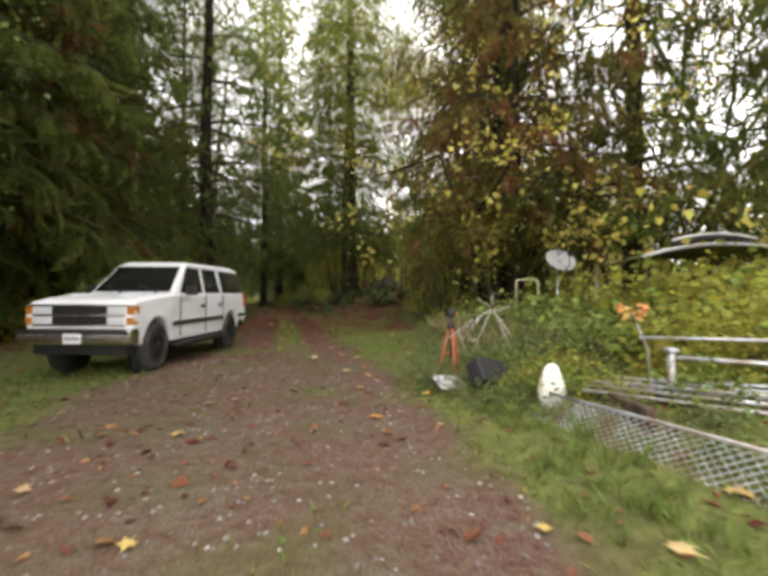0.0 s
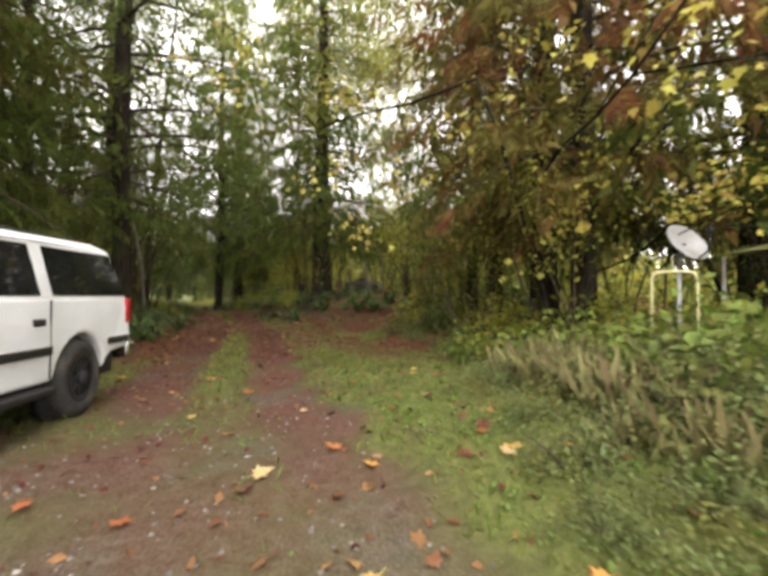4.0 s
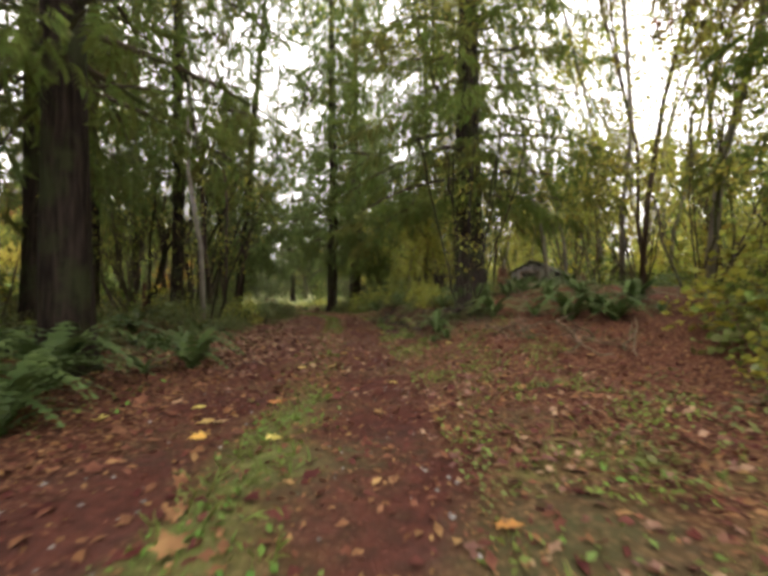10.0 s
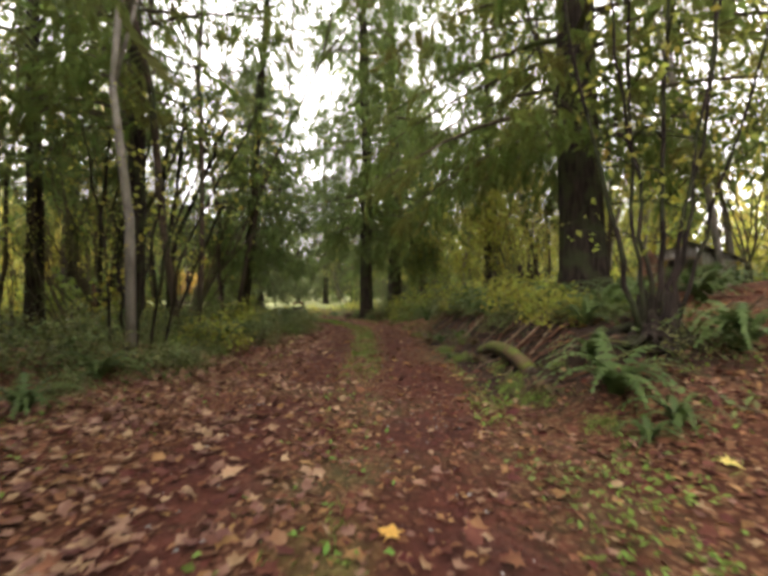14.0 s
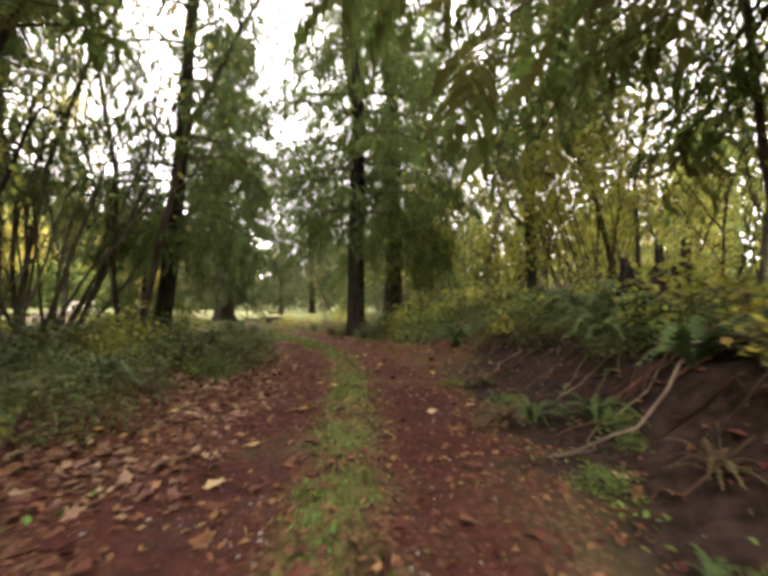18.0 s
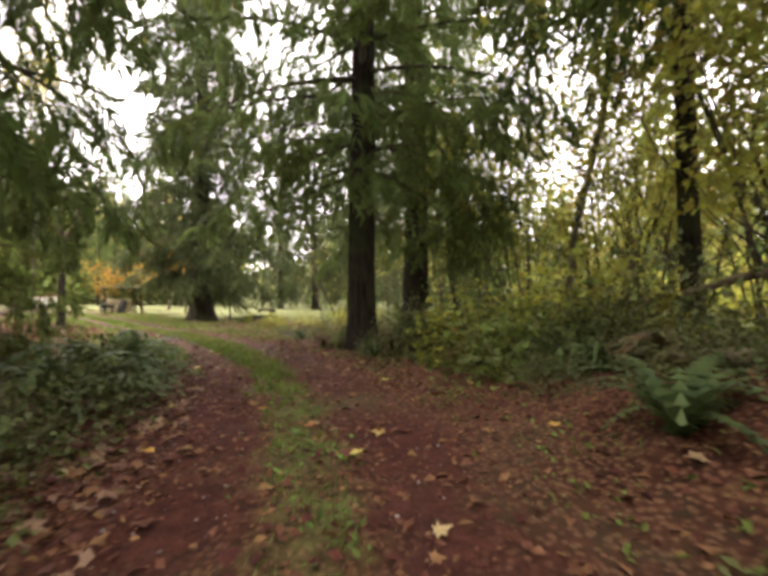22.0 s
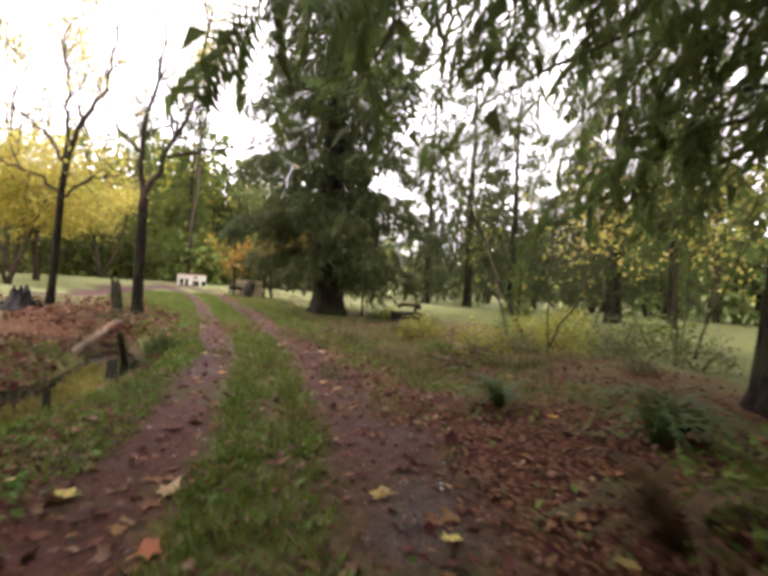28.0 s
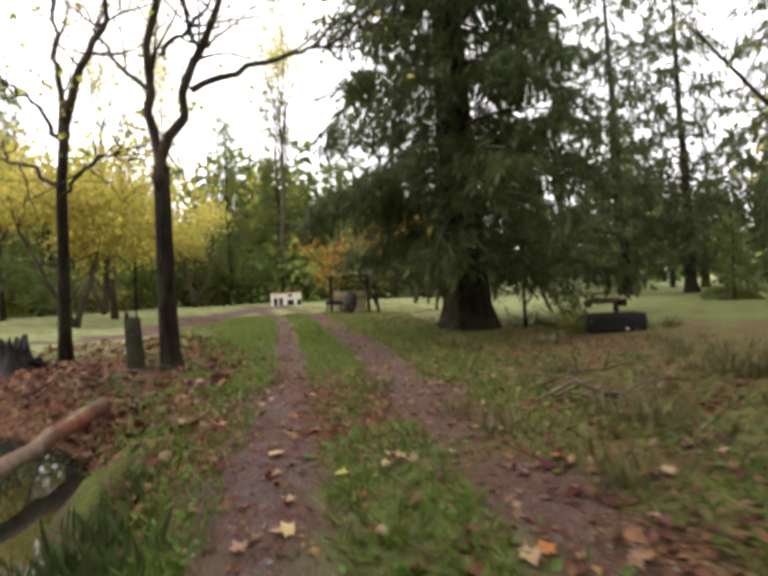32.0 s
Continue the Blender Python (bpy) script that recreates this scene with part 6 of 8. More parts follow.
def root_snag(x, y, tall, wide, label, turn=0, m=ROTTEN):
    """A broken stump with root buttresses and splinters."""
    ob = thing("tree_stump", label, "stump", "stumps")
    seg, rows = 26, 9
    v, t = [], []
    ph = RL.uniform(0, 6.28, 3)
    top = [tall * (0.7 + 0.3 * math.sin(3 * k / seg * 6.28 + ph[0]) * math.sin(5 * k / seg * 6.28 + ph[1])) + 0.06 * RL.standard_normal() for k in range(seg)]
    for i in range(rows):
        q = i / (rows - 1)
        for k in range(seg):
            a = 6.2832 * k / seg
            rad = wide * (0.55 + 0.65 * (1 - q) ** 2.5 * (1 + 0.45 * math.sin(5 * a + ph[2])) + 0.06 * math.sin(9 * a + ph[0])) * (1 + 0.03 * RL.standard_normal())
            v.append((rad * math.cos(a), rad * math.sin(a), q * top[k] - 0.08))
    inner = len(v)
    for k in range(seg):
        a = 6.2832 * k / seg
        v.append((wide * 0.4 * math.cos(a), wide * 0.4 * math.sin(a), top[k] - 0.12))
    for k in range(seg):
        a = 6.2832 * k / seg
        v.append((wide * 0.3 * math.cos(a), wide * 0.3 * math.sin(a), 0.35 * tall))
    v.append((0, 0, 0.33 * tall))
    for i in range(rows + 1):
        for k in range(seg):
            j = (k + 1) % seg
            a, b, c, d = i * seg + k, i * seg + j, (i + 1) * seg + k, (i + 1) * seg + j
            t += [(a, b, d), (a, d, c)]
    for k in range(seg):
        t.append(((rows + 1) * seg + k, (rows + 1) * seg + (k + 1) % seg, len(v) - 1))
    part("shell", smooth(mesh_of("shell", v, t, m)), m, ob)
    for i in range(6):
        a = RL.uniform(0, 6.28)
        part("root", tube(crooked((0.5 * wide * math.cos(a), 0.5 * wide * math.sin(a), 0.2), (2.0 * wide * math.cos(a + 0.3), 2.0 * wide * math.sin(a + 0.3), -0.02), 0.05), np.linspace(0.07, 0.02, 6) * (0.6 + wide), 6), m, ob)
    ob.matrix_world = pose(x, y, z_at(x, y), 0, 0, turn)
    return ob


mossy_log()
root_snag(-1.6, 35.9, 1.5, 0.42, "rotten upturned root stump beside the huge cedar")
root_snag(1.4, 35.2, 0.7, 0.4, "low rotten stump grown over with ferns", 40)
root_snag(-3.15, 30.1, 0.75, 0.42, "old root stump with mossy roots and young stems", 65, BARK_DARK)
root_snag(-5.3, 37.7, 1.1, 0.5, "dark rotten root mass in the cut bank", 15, BARK_DARK)
root_snag(-4.6, 38.5, 1.4, 0.45, "dark upturned roots above the lane", 200, BARK_DARK)
root_snag(-18.0, 33.7, 1.9, 0.3, "broken reddish snag among the hazel stems", 70)


def bank_roots(y0, y1, count, label):
    """Bare roots hanging down the cut face of the bank."""
    ob = thing("root_tangle", label, "roots", "bank roots")
    for i in range(count):
        y = RL.uniform(y0, y1)
        x0 = float(np.interp(y, LANE[:, 1], LANE[:, 0]))
        d0, d1 = RL.uniform(3.3, 4.3), RL.uniform(2.2, 3.0)
        a = np.array([x0 + d0, y + RL.uniform(-0.4, 0.4), 0])
        b = np.array([x0 + d1, y + RL.uniform(-0.9, 0.9), 0])
        pts = crooked(a, b, 0.09, 8)
        pts[:, 2] = height(pts[:, 0], pts[:, 1]) + 0.03 + 0.14 * np.sin(np.linspace(0.2, 2.9, 8)) * RL.uniform(0.2, 1.4)
        r = RL.uniform(0.008, 0.03)
        part("root", tube(pts, np.linspace(r, r * 0.3, 8), 6), ROTTEN if i % 3 else DEADWOOD, ob)


for k in range(4):
    bank_roots(29.6 + 2.4 * k, 32.2 + 2.4 * k, 12, "dark bare roots hanging down the cut bank")


def stem_clump(name, label, lines, material, leaves, leafmat, group):
    """Slim upright stems through given places, with a few leaves at their tops."""
    ob = thing(name, label, "shrub", group)
    tips = []
    for pts, r in lines:
        pts = np.array(pts, float)
        k = np.linspace(0, len(pts) - 1, 12)
        line = np.stack([np.interp(k, np.arange(len(pts)), pts[:, j]) for j in range(3)], -1) + 0.03 * RL.standard_normal((12, 3))
        stem = part("stem", tube(line, np.linspace(r, r * 0.4, 12), 7), material, ob)
        for i in range(4, 12):
            w = unit(RL.standard_normal(3) * [1, 1, 0.4] + [0, 0, 0.5])
            ln = RL.uniform(0.4, 1.2)
            part("twig", tube([line[i], line[i] + 0.5 * ln * w, line[i] + ln * w + [0, 0, -0.05]], [r * 0.3, r * 0.2, r * 0.1], 4), material, stem)
            tips += [line[i] + ln * w * q for q in (0.5, 0.8, 1)]
    tips = np.array(tips)
    p = tips[RL.randint(0, len(tips), leaves)] + 0.18 * RL.standard_normal((leaves, 3))
    part("foliage", scatter(LEAF, p, RL.standard_normal((leaves, 3)) + [0, 0, -0.6], np.array([0, 0, 1.0]) + 0.4 * RL.standard_normal((leaves, 3)), RL.uniform(0.06, 0.16, leaves)), leafmat, ob)["kind"] = "stuff"


FOOT = np.array([-3.15, 30.1, z_at(-3.15, 30.1) + 0.35])
stem_clump("vine_maple", "tall mossy vine maple stems growing from an old root stump",
           [([FOOT + (0.16 * c, 0.1 * c, -0.2), FOOT + (0.3 * c + 0.1 * q, 0.15 * c, 0.9), FOOT + (0.55 * c + 0.5 * q, 0.3 * c, 2.6), FOOT + (0.8 * c + 1.2 * q, 0.5 * c, 5.2 + q)], r)
            for c, q, r in ((-1.5, -0.1, 0.045), (-0.9, 0.35, 0.036), (-0.3, -0.25, 0.04), (0.3, 0.1, 0.048), (0.8, 0.45, 0.04), (1.3, 0.1, 0.042), (1.9, 0.5, 0.034))],
           BARK_DARK, 420, LIME, "vine maples")
stem_clump("hazel_clump", "clump of bare leaning hazel stems with few leaves",
           [([(-17.9, 33.7, 0.4), (-17.2, 33.9, 3.5), (-16.1, 34.2, 4.9), (-15.5, 34.3, 7)], 0.096), ([(-15.9, 34.3, 0.2), (-15.5, 34.4, 3.5), (-14.4, 34.7, 5.9), (-13.9, 34.9, 7.2)], 0.080),
            ([(-15.8, 34.3, 0.2), (-15.7, 34.3, 3.5), (-15.3, 34.4, 6.4), (-15.2, 34.4, 8)], 0.080), ([(-18.0, 33.7, 0.4), (-17.2, 33.8, 3.4), (-16.4, 34.0, 6.4)], 0.080),
            ([(-17.9, 33.6, 0.4), (-17.8, 33.6, 4), (-17.4, 33.7, 7.2)], 0.072), ([(-16.0, 34.2, 0.2), (-16.3, 34.2, 3), (-16.9, 34.0, 6)], 0.064), ([(-15.7, 34.4, 0.2), (-14.9, 34.6, 2.6), (-14.0, 34.8, 4.4)], 0.056)],
           BARK_DARK, 420, LIME, "vine maples")
stem_clump("hazel_clump", "clump of thin upright hazel stems on the bank",
           [([(-13.2 + 0.2 * i, 30.2 + 0.15 * (i % 3), 0.2), (-13.4 + 0.42 * i, 30.2, 2.5), (-13.8 + 0.75 * i, 30.0 + 0.2 * i, 5.5)], 0.035) for i in range(6)], BARK_DARK, 420, LIME, "vine maples")


def shed():
    ob = thing("small_shed", "small grey board shed with a mossy gable roof", "shed")
    w, d, eave, top = 1.0, 1.1, 1.35, 2.0
    for s in (-1, 1):
        for i in range(9):
            y = -d + (i + 0.5) * 2 * d / 9
            part("side_board", box_bm((s * w - 0.012, y - 0.118, 0), (s * w + 0.012, y + 0.118, eave), 0.004, 1), GREYBOARD, ob)
        for r in range(5):
            for i in range(7):
                y0 = -d - 0.2 + i * 0.37
                x0, x1 = s * (w + 0.28 - r * 0.256), s * (w + 0.28 - (r + 1.25) * 0.256)
                z0, z1 = eave - 0.18 + r * 0.165, eave - 0.18 + (r + 1.25) * 0.165
                part("shake", panel_bm([(x0, y0, z0 + 0.03), (x0, y0 + 0.36, z0 + 0.03), (x1, y0 + 0.36, z1 + 0.008), (x1, y0, z1 + 0.008)], -0.018 * s), SHAKE, ob)
    for e in (-1, 1):
        for i in range(8):
            x = -w + (i + 0.5) * 2 * w / 8
            h = eave + (top - eave) * (1 - abs(x) / w) - 0.03
            if e < 0 and 1 < i < 5:
                part("gable_board", box_bm((x - 0.118, e * d - 0.012, 1.3), (x + 0.118, e * d + 0.012, h), 0.004, 1), GREYBOARD, ob)
            else:
                part("gable_board", box_bm((x - 0.118, e * d - 0.012, 0), (x + 0.118, e * d + 0.012, h), 0.004, 1), GREYBOARD, ob)
    for x in (-0.53, 0.28):
        part("door_post", box_bm((x - 0.05, -d - 0.04, 0), (x + 0.05, -d + 0.03, 1.32), 0.01), DEADWOOD, ob)
    part("lintel", box_bm((-0.6, -d - 0.045, 1.3), (0.35, -d + 0.03, 1.38), 0.01), DEADWOOD, ob)
    part("ridge_board", box_bm((-0.05, -d - 0.22, top - 0.0), (0.05, d + 0.2, top + 0.07), 0.015), SHAKE, ob)
    part("floor", box_bm((-w, -d, -0.15), (w, d, 0.03)), DEADWOOD, ob)
    ob.matrix_world = pose(0.35, 38.7, z_at(0.35, 38.7) - 0.02, 0, 0, -24) @ Matrix.Diagonal((1.0, 1.0, 0.74, 1))


shed()


def pole_rail():
    ob = thing("pole_fence", "pale weathered pole fence seen through the trees", "fence")
    for i in range(5):
        x, y = -1.2 + 1.6 * i, 56 + 0.9 * i
        part("post", tube([(x, y, z_at(x, y) - 0.2), (x, y, z_at(x, y) + 1.15)], [0.07, 0.06], 7), BARK_PALE, ob)
    for h in (0.55, 1.0):
        for i in range(4):
            x, y = -1.2 + 1.6 * i, 56 + 0.9 * i
            part("rail", tube([(x, y, z_at(x, y) + h), (x + 1.6, y + 0.9, z_at(x + 1.6, y + 0.9) + h)], [0.045, 0.04], 6), BARK_PALE, ob)


pole_rail()
for i in range(26):
    y = RL.uniform(27.6, 38.5)
    x = float(np.interp(y, LANE[:, 1], LANE[:, 0])) + RL.uniform(1.9, 2.9) + (0.5 if y < 31 else 0)
    if i % 2:
        plant_bush(2, x, y, RL.uniform(0.2, 0.38), RL.uniform(0, 360), 0.8)
    else:
        plant_fern(i % 3, x, y, RL.uniform(0.35, 0.6), RL.uniform(0, 360), int(i % 6 == 0))
for i in range(20):
    y = RL.uniform(29.5, 40)
    x = float(np.interp(y, LANE[:, 1], LANE[:, 0])) + RL.uniform(3.7, 5.2)
    plant_bush([0, 2, 5, 4][i % 4], x, y, RL.uniform(0.35, 0.65), RL.uniform(0, 360), 0.9)
for x, y, k, s in ((-7.9, 23.5, 1, 1.3), (-7.3, 19.9, 0, 1.1), (-8.6, 21.4, 1, 1.7), (-7.7, 20.2, 1, 1.3), (-9.0, 20.4, 0, 1.5), (-10.2, 21.6, 1, 1.6), (-8.4, 22.9, 2, 1.1), (-11.0, 20.6, 0, 1.1), (-4.2, 33.0, 1, 1.1), (-3.4, 32.2, 0, 1.1), (-2.6, 33.4, 1, 1.2), (-4.4, 34.9, 0, 1.0),
                   (-1.2, 34.4, 1, 1.2), (-0.2, 35.6, 1, 1.1), (0.8, 34.2, 0, 1.2), (0.4, 36.2, 2, 1.2), (-5.6, 36.6, 0, 1.0), (-6.0, 38.2, 1, 1.0), (-7.2, 39.6, 0, 1.0), (-8.6, 41.4, 1, 1.1), (-13.6, 33.0, 0, 1.0), (-15.0, 34.8, 1, 1.0),
                   (-14.8, 36.2, 0, 1.0), (-11.8, 46.5, 0, 1.1), (-13.2, 47.5, 2, 1.1), (-10.6, 44.2, 1, 1.0), (-15.6, 51.2, 0, 1.0), (-15.9, 42.5, 1, 1.7), (-0.4, 28.6, 1, 1.4), (0.5, 28.0, 0, 1.4), (-1.2, 29.2, 2, 1.3), (1.3, 29.0, 1, 1.5), (0.2, 30.0, 0, 1.3), (-16.7, 43.5, 0, 1.7), (-15.3, 41.3, 1, 1.5), (-17.6, 43.0, 2, 1.7), (-6.6, 39.9, 1, 1.5), (-5.6, 40.6, 0, 1.6), (-5.0, 39.4, 1, 1.6), (-7.0, 41.4, 2, 1.5)):
    plant_fern(k, x, y, s, 67 * x)


def leaf_sprig():
    ob = thing("maple_sprig", "orange and yellow maple sprig on a thin stem", "maple sprig")
    part("stem", tube([(3.5, 5.34, 0.1), (3.42, 5.32, 0.8), (3.22, 5.31, 1.28)], [0.02, 0.016, 0.008], 6), GALV, ob)
    for i in range(16):
        a = 2.4 * i
        p = (3.22 + 0.1 * math.cos(a) * (0.4 + 0.05 * i), 5.3 + 0.1 * math.sin(a) * (0.4 + 0.05 * i), 1.2 + 0.012 * i)
        part("leaf", scatter(MAPLE, [p], [(math.cos(a), math.sin(a) - 0.4, -0.3)], np.array([[0.2 * math.sin(a), -0.6, 1.0]]), [0.12]), ORANGE if i % 4 else GOLD, ob)


leaf_sprig()


yellow_boughs = broadleaf_mesh(33, [((0, 0, -0.2), (-0.22, -0.1, 1), 7.5, 0.09), ((0.3, 0.1, -0.2), (-0.05, -0.22, 1), 7, 0.08), ((0.2, 0.3, -0.2), (0.2, -0.1, 1), 6, 0.07)], 2000, MAPLE, 0.16, YELLOW, BARK_DARK, 0.32, 3, 0.7, 0.1)
plant_tree("young_maple", yellow_boughs, 4.6, 16.6, 0, 1.0, "young maple with yellow leaves before a dark cedar", group="yellow maples")
plant_tree("young_maple", yellow_boughs, 9.2, 15.0, 120, 1.05, "young maple with yellow leaves behind the shelter", group="yellow maples")
leaning = broadleaf_mesh(31, [((0, 0, -0.2), (-0.07, 0.03, 1), 17, 0.17), ((1.9, 0.4, -0.2), (-0.05, 0.02, 1), 18, 0.15)], 2600, LEAF, 0.17, LIME, BARK_PALE, 0.9, 3, 0.5, 0.3)
plant_tree("alder", leaning, 14.2, 16.0, 0, 1.0, "pale leaning alder behind the shelter", group="forest trees")


def fallen_trunk(a, b, r, label, mossy=True):
    ob = thing("fallen_log", label, "log", "fallen logs")
    pts = crooked(a, b, 0.05, 9)
    trunk = part("trunk", smooth(mesh_of("trunk", *tube(pts, np.linspace(r, r * 0.6, 9), 9, 0.08, RL), DEADWOOD)), DEADWOOD, ob)
    if mossy:
        part("moss", tube(pts[2:7] + [0, 0, r * 0.12], np.linspace(r * 0.98, r * 0.8, 5), 9, 0.1, RL), MOSS, ob, "patchy green moss")
    for i in (3, 5, 7):
        w = unit(RL.standard_normal(3) * [1, 1, 0.3] + [0, 0, 0.7])
        part("stub", tube([pts[i], pts[i] + 0.5 * w, pts[i] + 0.9 * w + [0.1, 0, 0]], [r * 0.3, r * 0.2, r * 0.08], 5), TWIG, ob)


fallen_trunk((-7.6, 42.6, z_at(-7.6, 42.6) + 0.12), (-10.6, 46.8, z_at(-10.6, 46.8) + 0.18), 0.11, "mossy fallen log lying along the bank")
fallen_trunk((-5.4, 44.4, z_at(-5.4, 44.4) + 1.6), (-9.6, 48.6, z_at(-9.6, 48.6) + 0.7), 0.09, "dead leaning trunk caught in the undergrowth", False)
fallen_trunk((-4.4, 40.6, z_at(-4.4, 40.6) + 0.2), (-7.0, 44.2, z_at(-7, 44.2) + 0.35), 0.1, "mossy fallen log lying along the bank")
fallen_trunk((-3.4, 33.6, z_at(-3.4, 33.6) + 0.1), (-0.4, 34.6, z_at(-0.4, 34.6) + 0.2), 0.1, "mossy fallen log beneath the huge cedar")

# ---- the stream and the meadow's edge ----
RM = np.random.RandomState(512)


def grown_maple(label, trunk_pts, trunk_r, limb_rows, leaves, leafmat, twigs=7, base=None):
    """A bare forked tree: trunk and great limbs through given places, twigs grown at random."""
    ob = thing("bare_maple", label, "tree", "maples by the stream")
    part("trunk", smooth(mesh_of("trunk", *tube(trunk_pts, trunk_r, 12, 0.06, RM), BARK_DARK)), BARK_DARK, ob)
    tips = []
    for pts, r0, r1 in limb_rows:
        pts = np.array(pts, float)
        k = np.linspace(0, len(pts) - 1, 14)
        line = np.stack([np.interp(k, np.arange(len(pts)), pts[:, j]) for j in range(3)], -1)
        line[1:-1] += 0.05 * RM.standard_normal((12, 3))
        limb = part("limb", smooth(mesh_of("limb", *tube(line, np.linspace(r0, r1, 14), 8, 0.04, RM), BARK)), BARK, ob)
        out = []
        for i in RM.randint(3, 14, twigs):
            w = unit(line[min(i + 1, 13)] - line[i - 1] + 0.45 * RM.standard_normal(3))
            limbs(RM, line[i], w, RM.uniform(0.9, 2.0), max(r1, 0.025), 2, out, tips, 0.7, 0.2)
        part("branchwork", joined(out), BARK, limb)["kind"] = "stuff"
    tips = np.array(tips)
    if leaves:
        p = tips[RM.randint(0, len(tips), leaves)] + 0.12 * RM.standard_normal((leaves, 3))
        part("foliage", scatter(MAPLE, p, RM.standard_normal((leaves, 3)) + [0, 0, -1], np.array([0, 0, 1.0]) + 0.5 * RM.standard_normal((leaves, 3)), RM.uniform(0.08, 0.2, leaves)), leafmat, ob)["kind"] = "stuff"
    return ob


grown_maple("bare forked maple with dark trunk beside the stream",
            [(-32.1, 53.0, -0.2), (-32.08, 53.0, 0.1), (-32.05, 52.95, 0.5), (-32.04, 52.93, 1.5), (-31.99, 52.93, 3.5), (-31.96, 52.93, 4.5)], [0.3, 0.24, 0.19, 0.17, 0.155, 0.145],
            [([(-31.98, 52.93, 3.9), (-31.99, 52.88, 4.6), (-32.12, 52.71, 5.86), (-32.08, 52.73, 6.9), (-31.86, 52.96, 8.05), (-31.8, 53.1, 9.6), (-31.9, 53.3, 11.5)], 0.125, 0.035),
             ([(-31.98, 52.93, 3.9), (-31.93, 52.97, 4.6), (-31.75, 53.17, 5.4), (-31.47, 53.47, 6.4), (-31.24, 53.72, 7.2), (-31.0, 54.0, 8.0), (-30.8, 54.2, 10), (-30.7, 54.5, 12)], 0.125, 0.035),
             ([(-31.47, 53.47, 6.1), (-30.81, 54.25, 6.5), (-30.18, 55.0, 6.75), (-29.6, 55.65, 6.85), (-28.9, 56.2, 7.3)], 0.075, 0.02),
             ([(-32.1, 52.75, 6.6), (-31.7, 53.1, 7.1), (-31.2, 53.5, 7.4), (-30.7, 53.9, 7.9)], 0.06, 0.02),
             ([(-31.3, 53.6, 6.9), (-31.0, 53.2, 7.7), (-30.5, 53.0, 8.6)], 0.06, 0.02), ([(-32.1, 52.75, 6.2), (-32.8, 52.2, 7.0), (-33.4, 51.9, 8.2)], 0.06, 0.02)], 110, YELLOW)
grown_maple("slender bare maple with some yellow leaves",
            [(-36.0, 51.3, 0.0), (-35.98, 51.3, 0.3), (-35.9, 51.3, 0.8), (-35.72, 51.33, 2.8), (-35.64, 51.36, 4.8), (-35.5, 51.5, 6.5)], [0.23, 0.18, 0.15, 0.135, 0.12, 0.11],
            [([(-35.5, 51.5, 6.4), (-35.15, 51.86, 7.9), (-34.74, 52.32, 9.0), (-34.56, 52.5, 10.3), (-34.4, 52.6, 12)], 0.11, 0.03), ([(-35.6, 51.4, 6.0), (-35.5, 51.45, 7.6), (-35.57, 51.33, 8.9), (-35.7, 51.2, 11)], 0.09, 0.03),
             ([(-35.55, 51.45, 5.9), (-35.96, 50.92, 6.9), (-36.41, 50.37, 7.5), (-37.2, 49.8, 8.2)], 0.07, 0.02), ([(-35.6, 51.36, 4.8), (-36.3, 50.6, 5.4), (-37.4, 49.9, 5.8), (-38.2, 49.6, 6.4)], 0.06, 0.02),
             ([(-35.6, 51.36, 4.4), (-34.9, 51.9, 5.2), (-34.4, 52.6, 5.6)], 0.05, 0.02)], 900, YELLOW, 8)
grown_maple("bare young maple with thin crown beyond the stream",
            [(-39.5, 44.5, -0.2), (-39.5, 44.5, 0.4), (-39.4, 44.6, 2.5), (-39.2, 44.7, 4.5)], [0.22, 0.17, 0.14, 0.12],
            [([(-39.2, 44.7, 4.4), (-39.6, 44.4, 6.5), (-40, 44.0, 9)], 0.08, 0.02), ([(-39.2, 44.7, 4.4), (-38.4, 45.2, 6.5), (-38, 45.6, 9)], 0.08, 0.02), ([(-39.3, 44.7, 3.6), (-38.2, 45.6, 5), (-37.2, 46.4, 6.4)], 0.06, 0.02)], 500, YELLOW)

# golden trees across the meadow
for x, y, s, turn in ((-50.5, 54.2, 1.05, 20), (-47.5, 52.2, 0.8, 140), (-61.0, 61.5, 1.0, 250), (-58.5, 54.5, 1.0, 60), (-52.0, 47.5, 1.1, 300)):
    plant_tree("golden_maple", MAPLE_GOLD, x, y, turn, s, "bright yellow maple at the edge of the meadow", group="golden trees")
AMBERMAPLE = broadleaf_mesh(28, [((0, 0, -0.2), (0.05, 0, 1), 3, 0.1), ((0.1, 0, -0.2), (-0.25, 0.2, 1), 3, 0.09)], 1600, LEAF, 0.26, mat("amber_leaves", (0.36, 0.16, 0.03), (0.45, 0.26, 0.04), 3, 0.5, 0, patch=(0.3, 0.27, 0.05), vary=0.3, hue=0.03, island=True, thin=0.4), BARK, 0.6, 3, 0.7, 0.15)
for x, y, s in ((-41.5, 66.5, 1.0), (-44.5, 72.5, 1.2), (-38.0, 67.8, 0.8)):
    plant_tree("amber_maple", AMBERMAPLE, x, y, x * 50, s, "small maple with amber and orange leaves", group="amber maples")
TALLPOP = broadleaf_mesh(29, [((0, 0, -0.2), (0.0, 0, 1), 19, 0.28)], 4200, LEAF, 0.32, YELLOW, BARK, 1.3, 3, 0.4, 0.6)
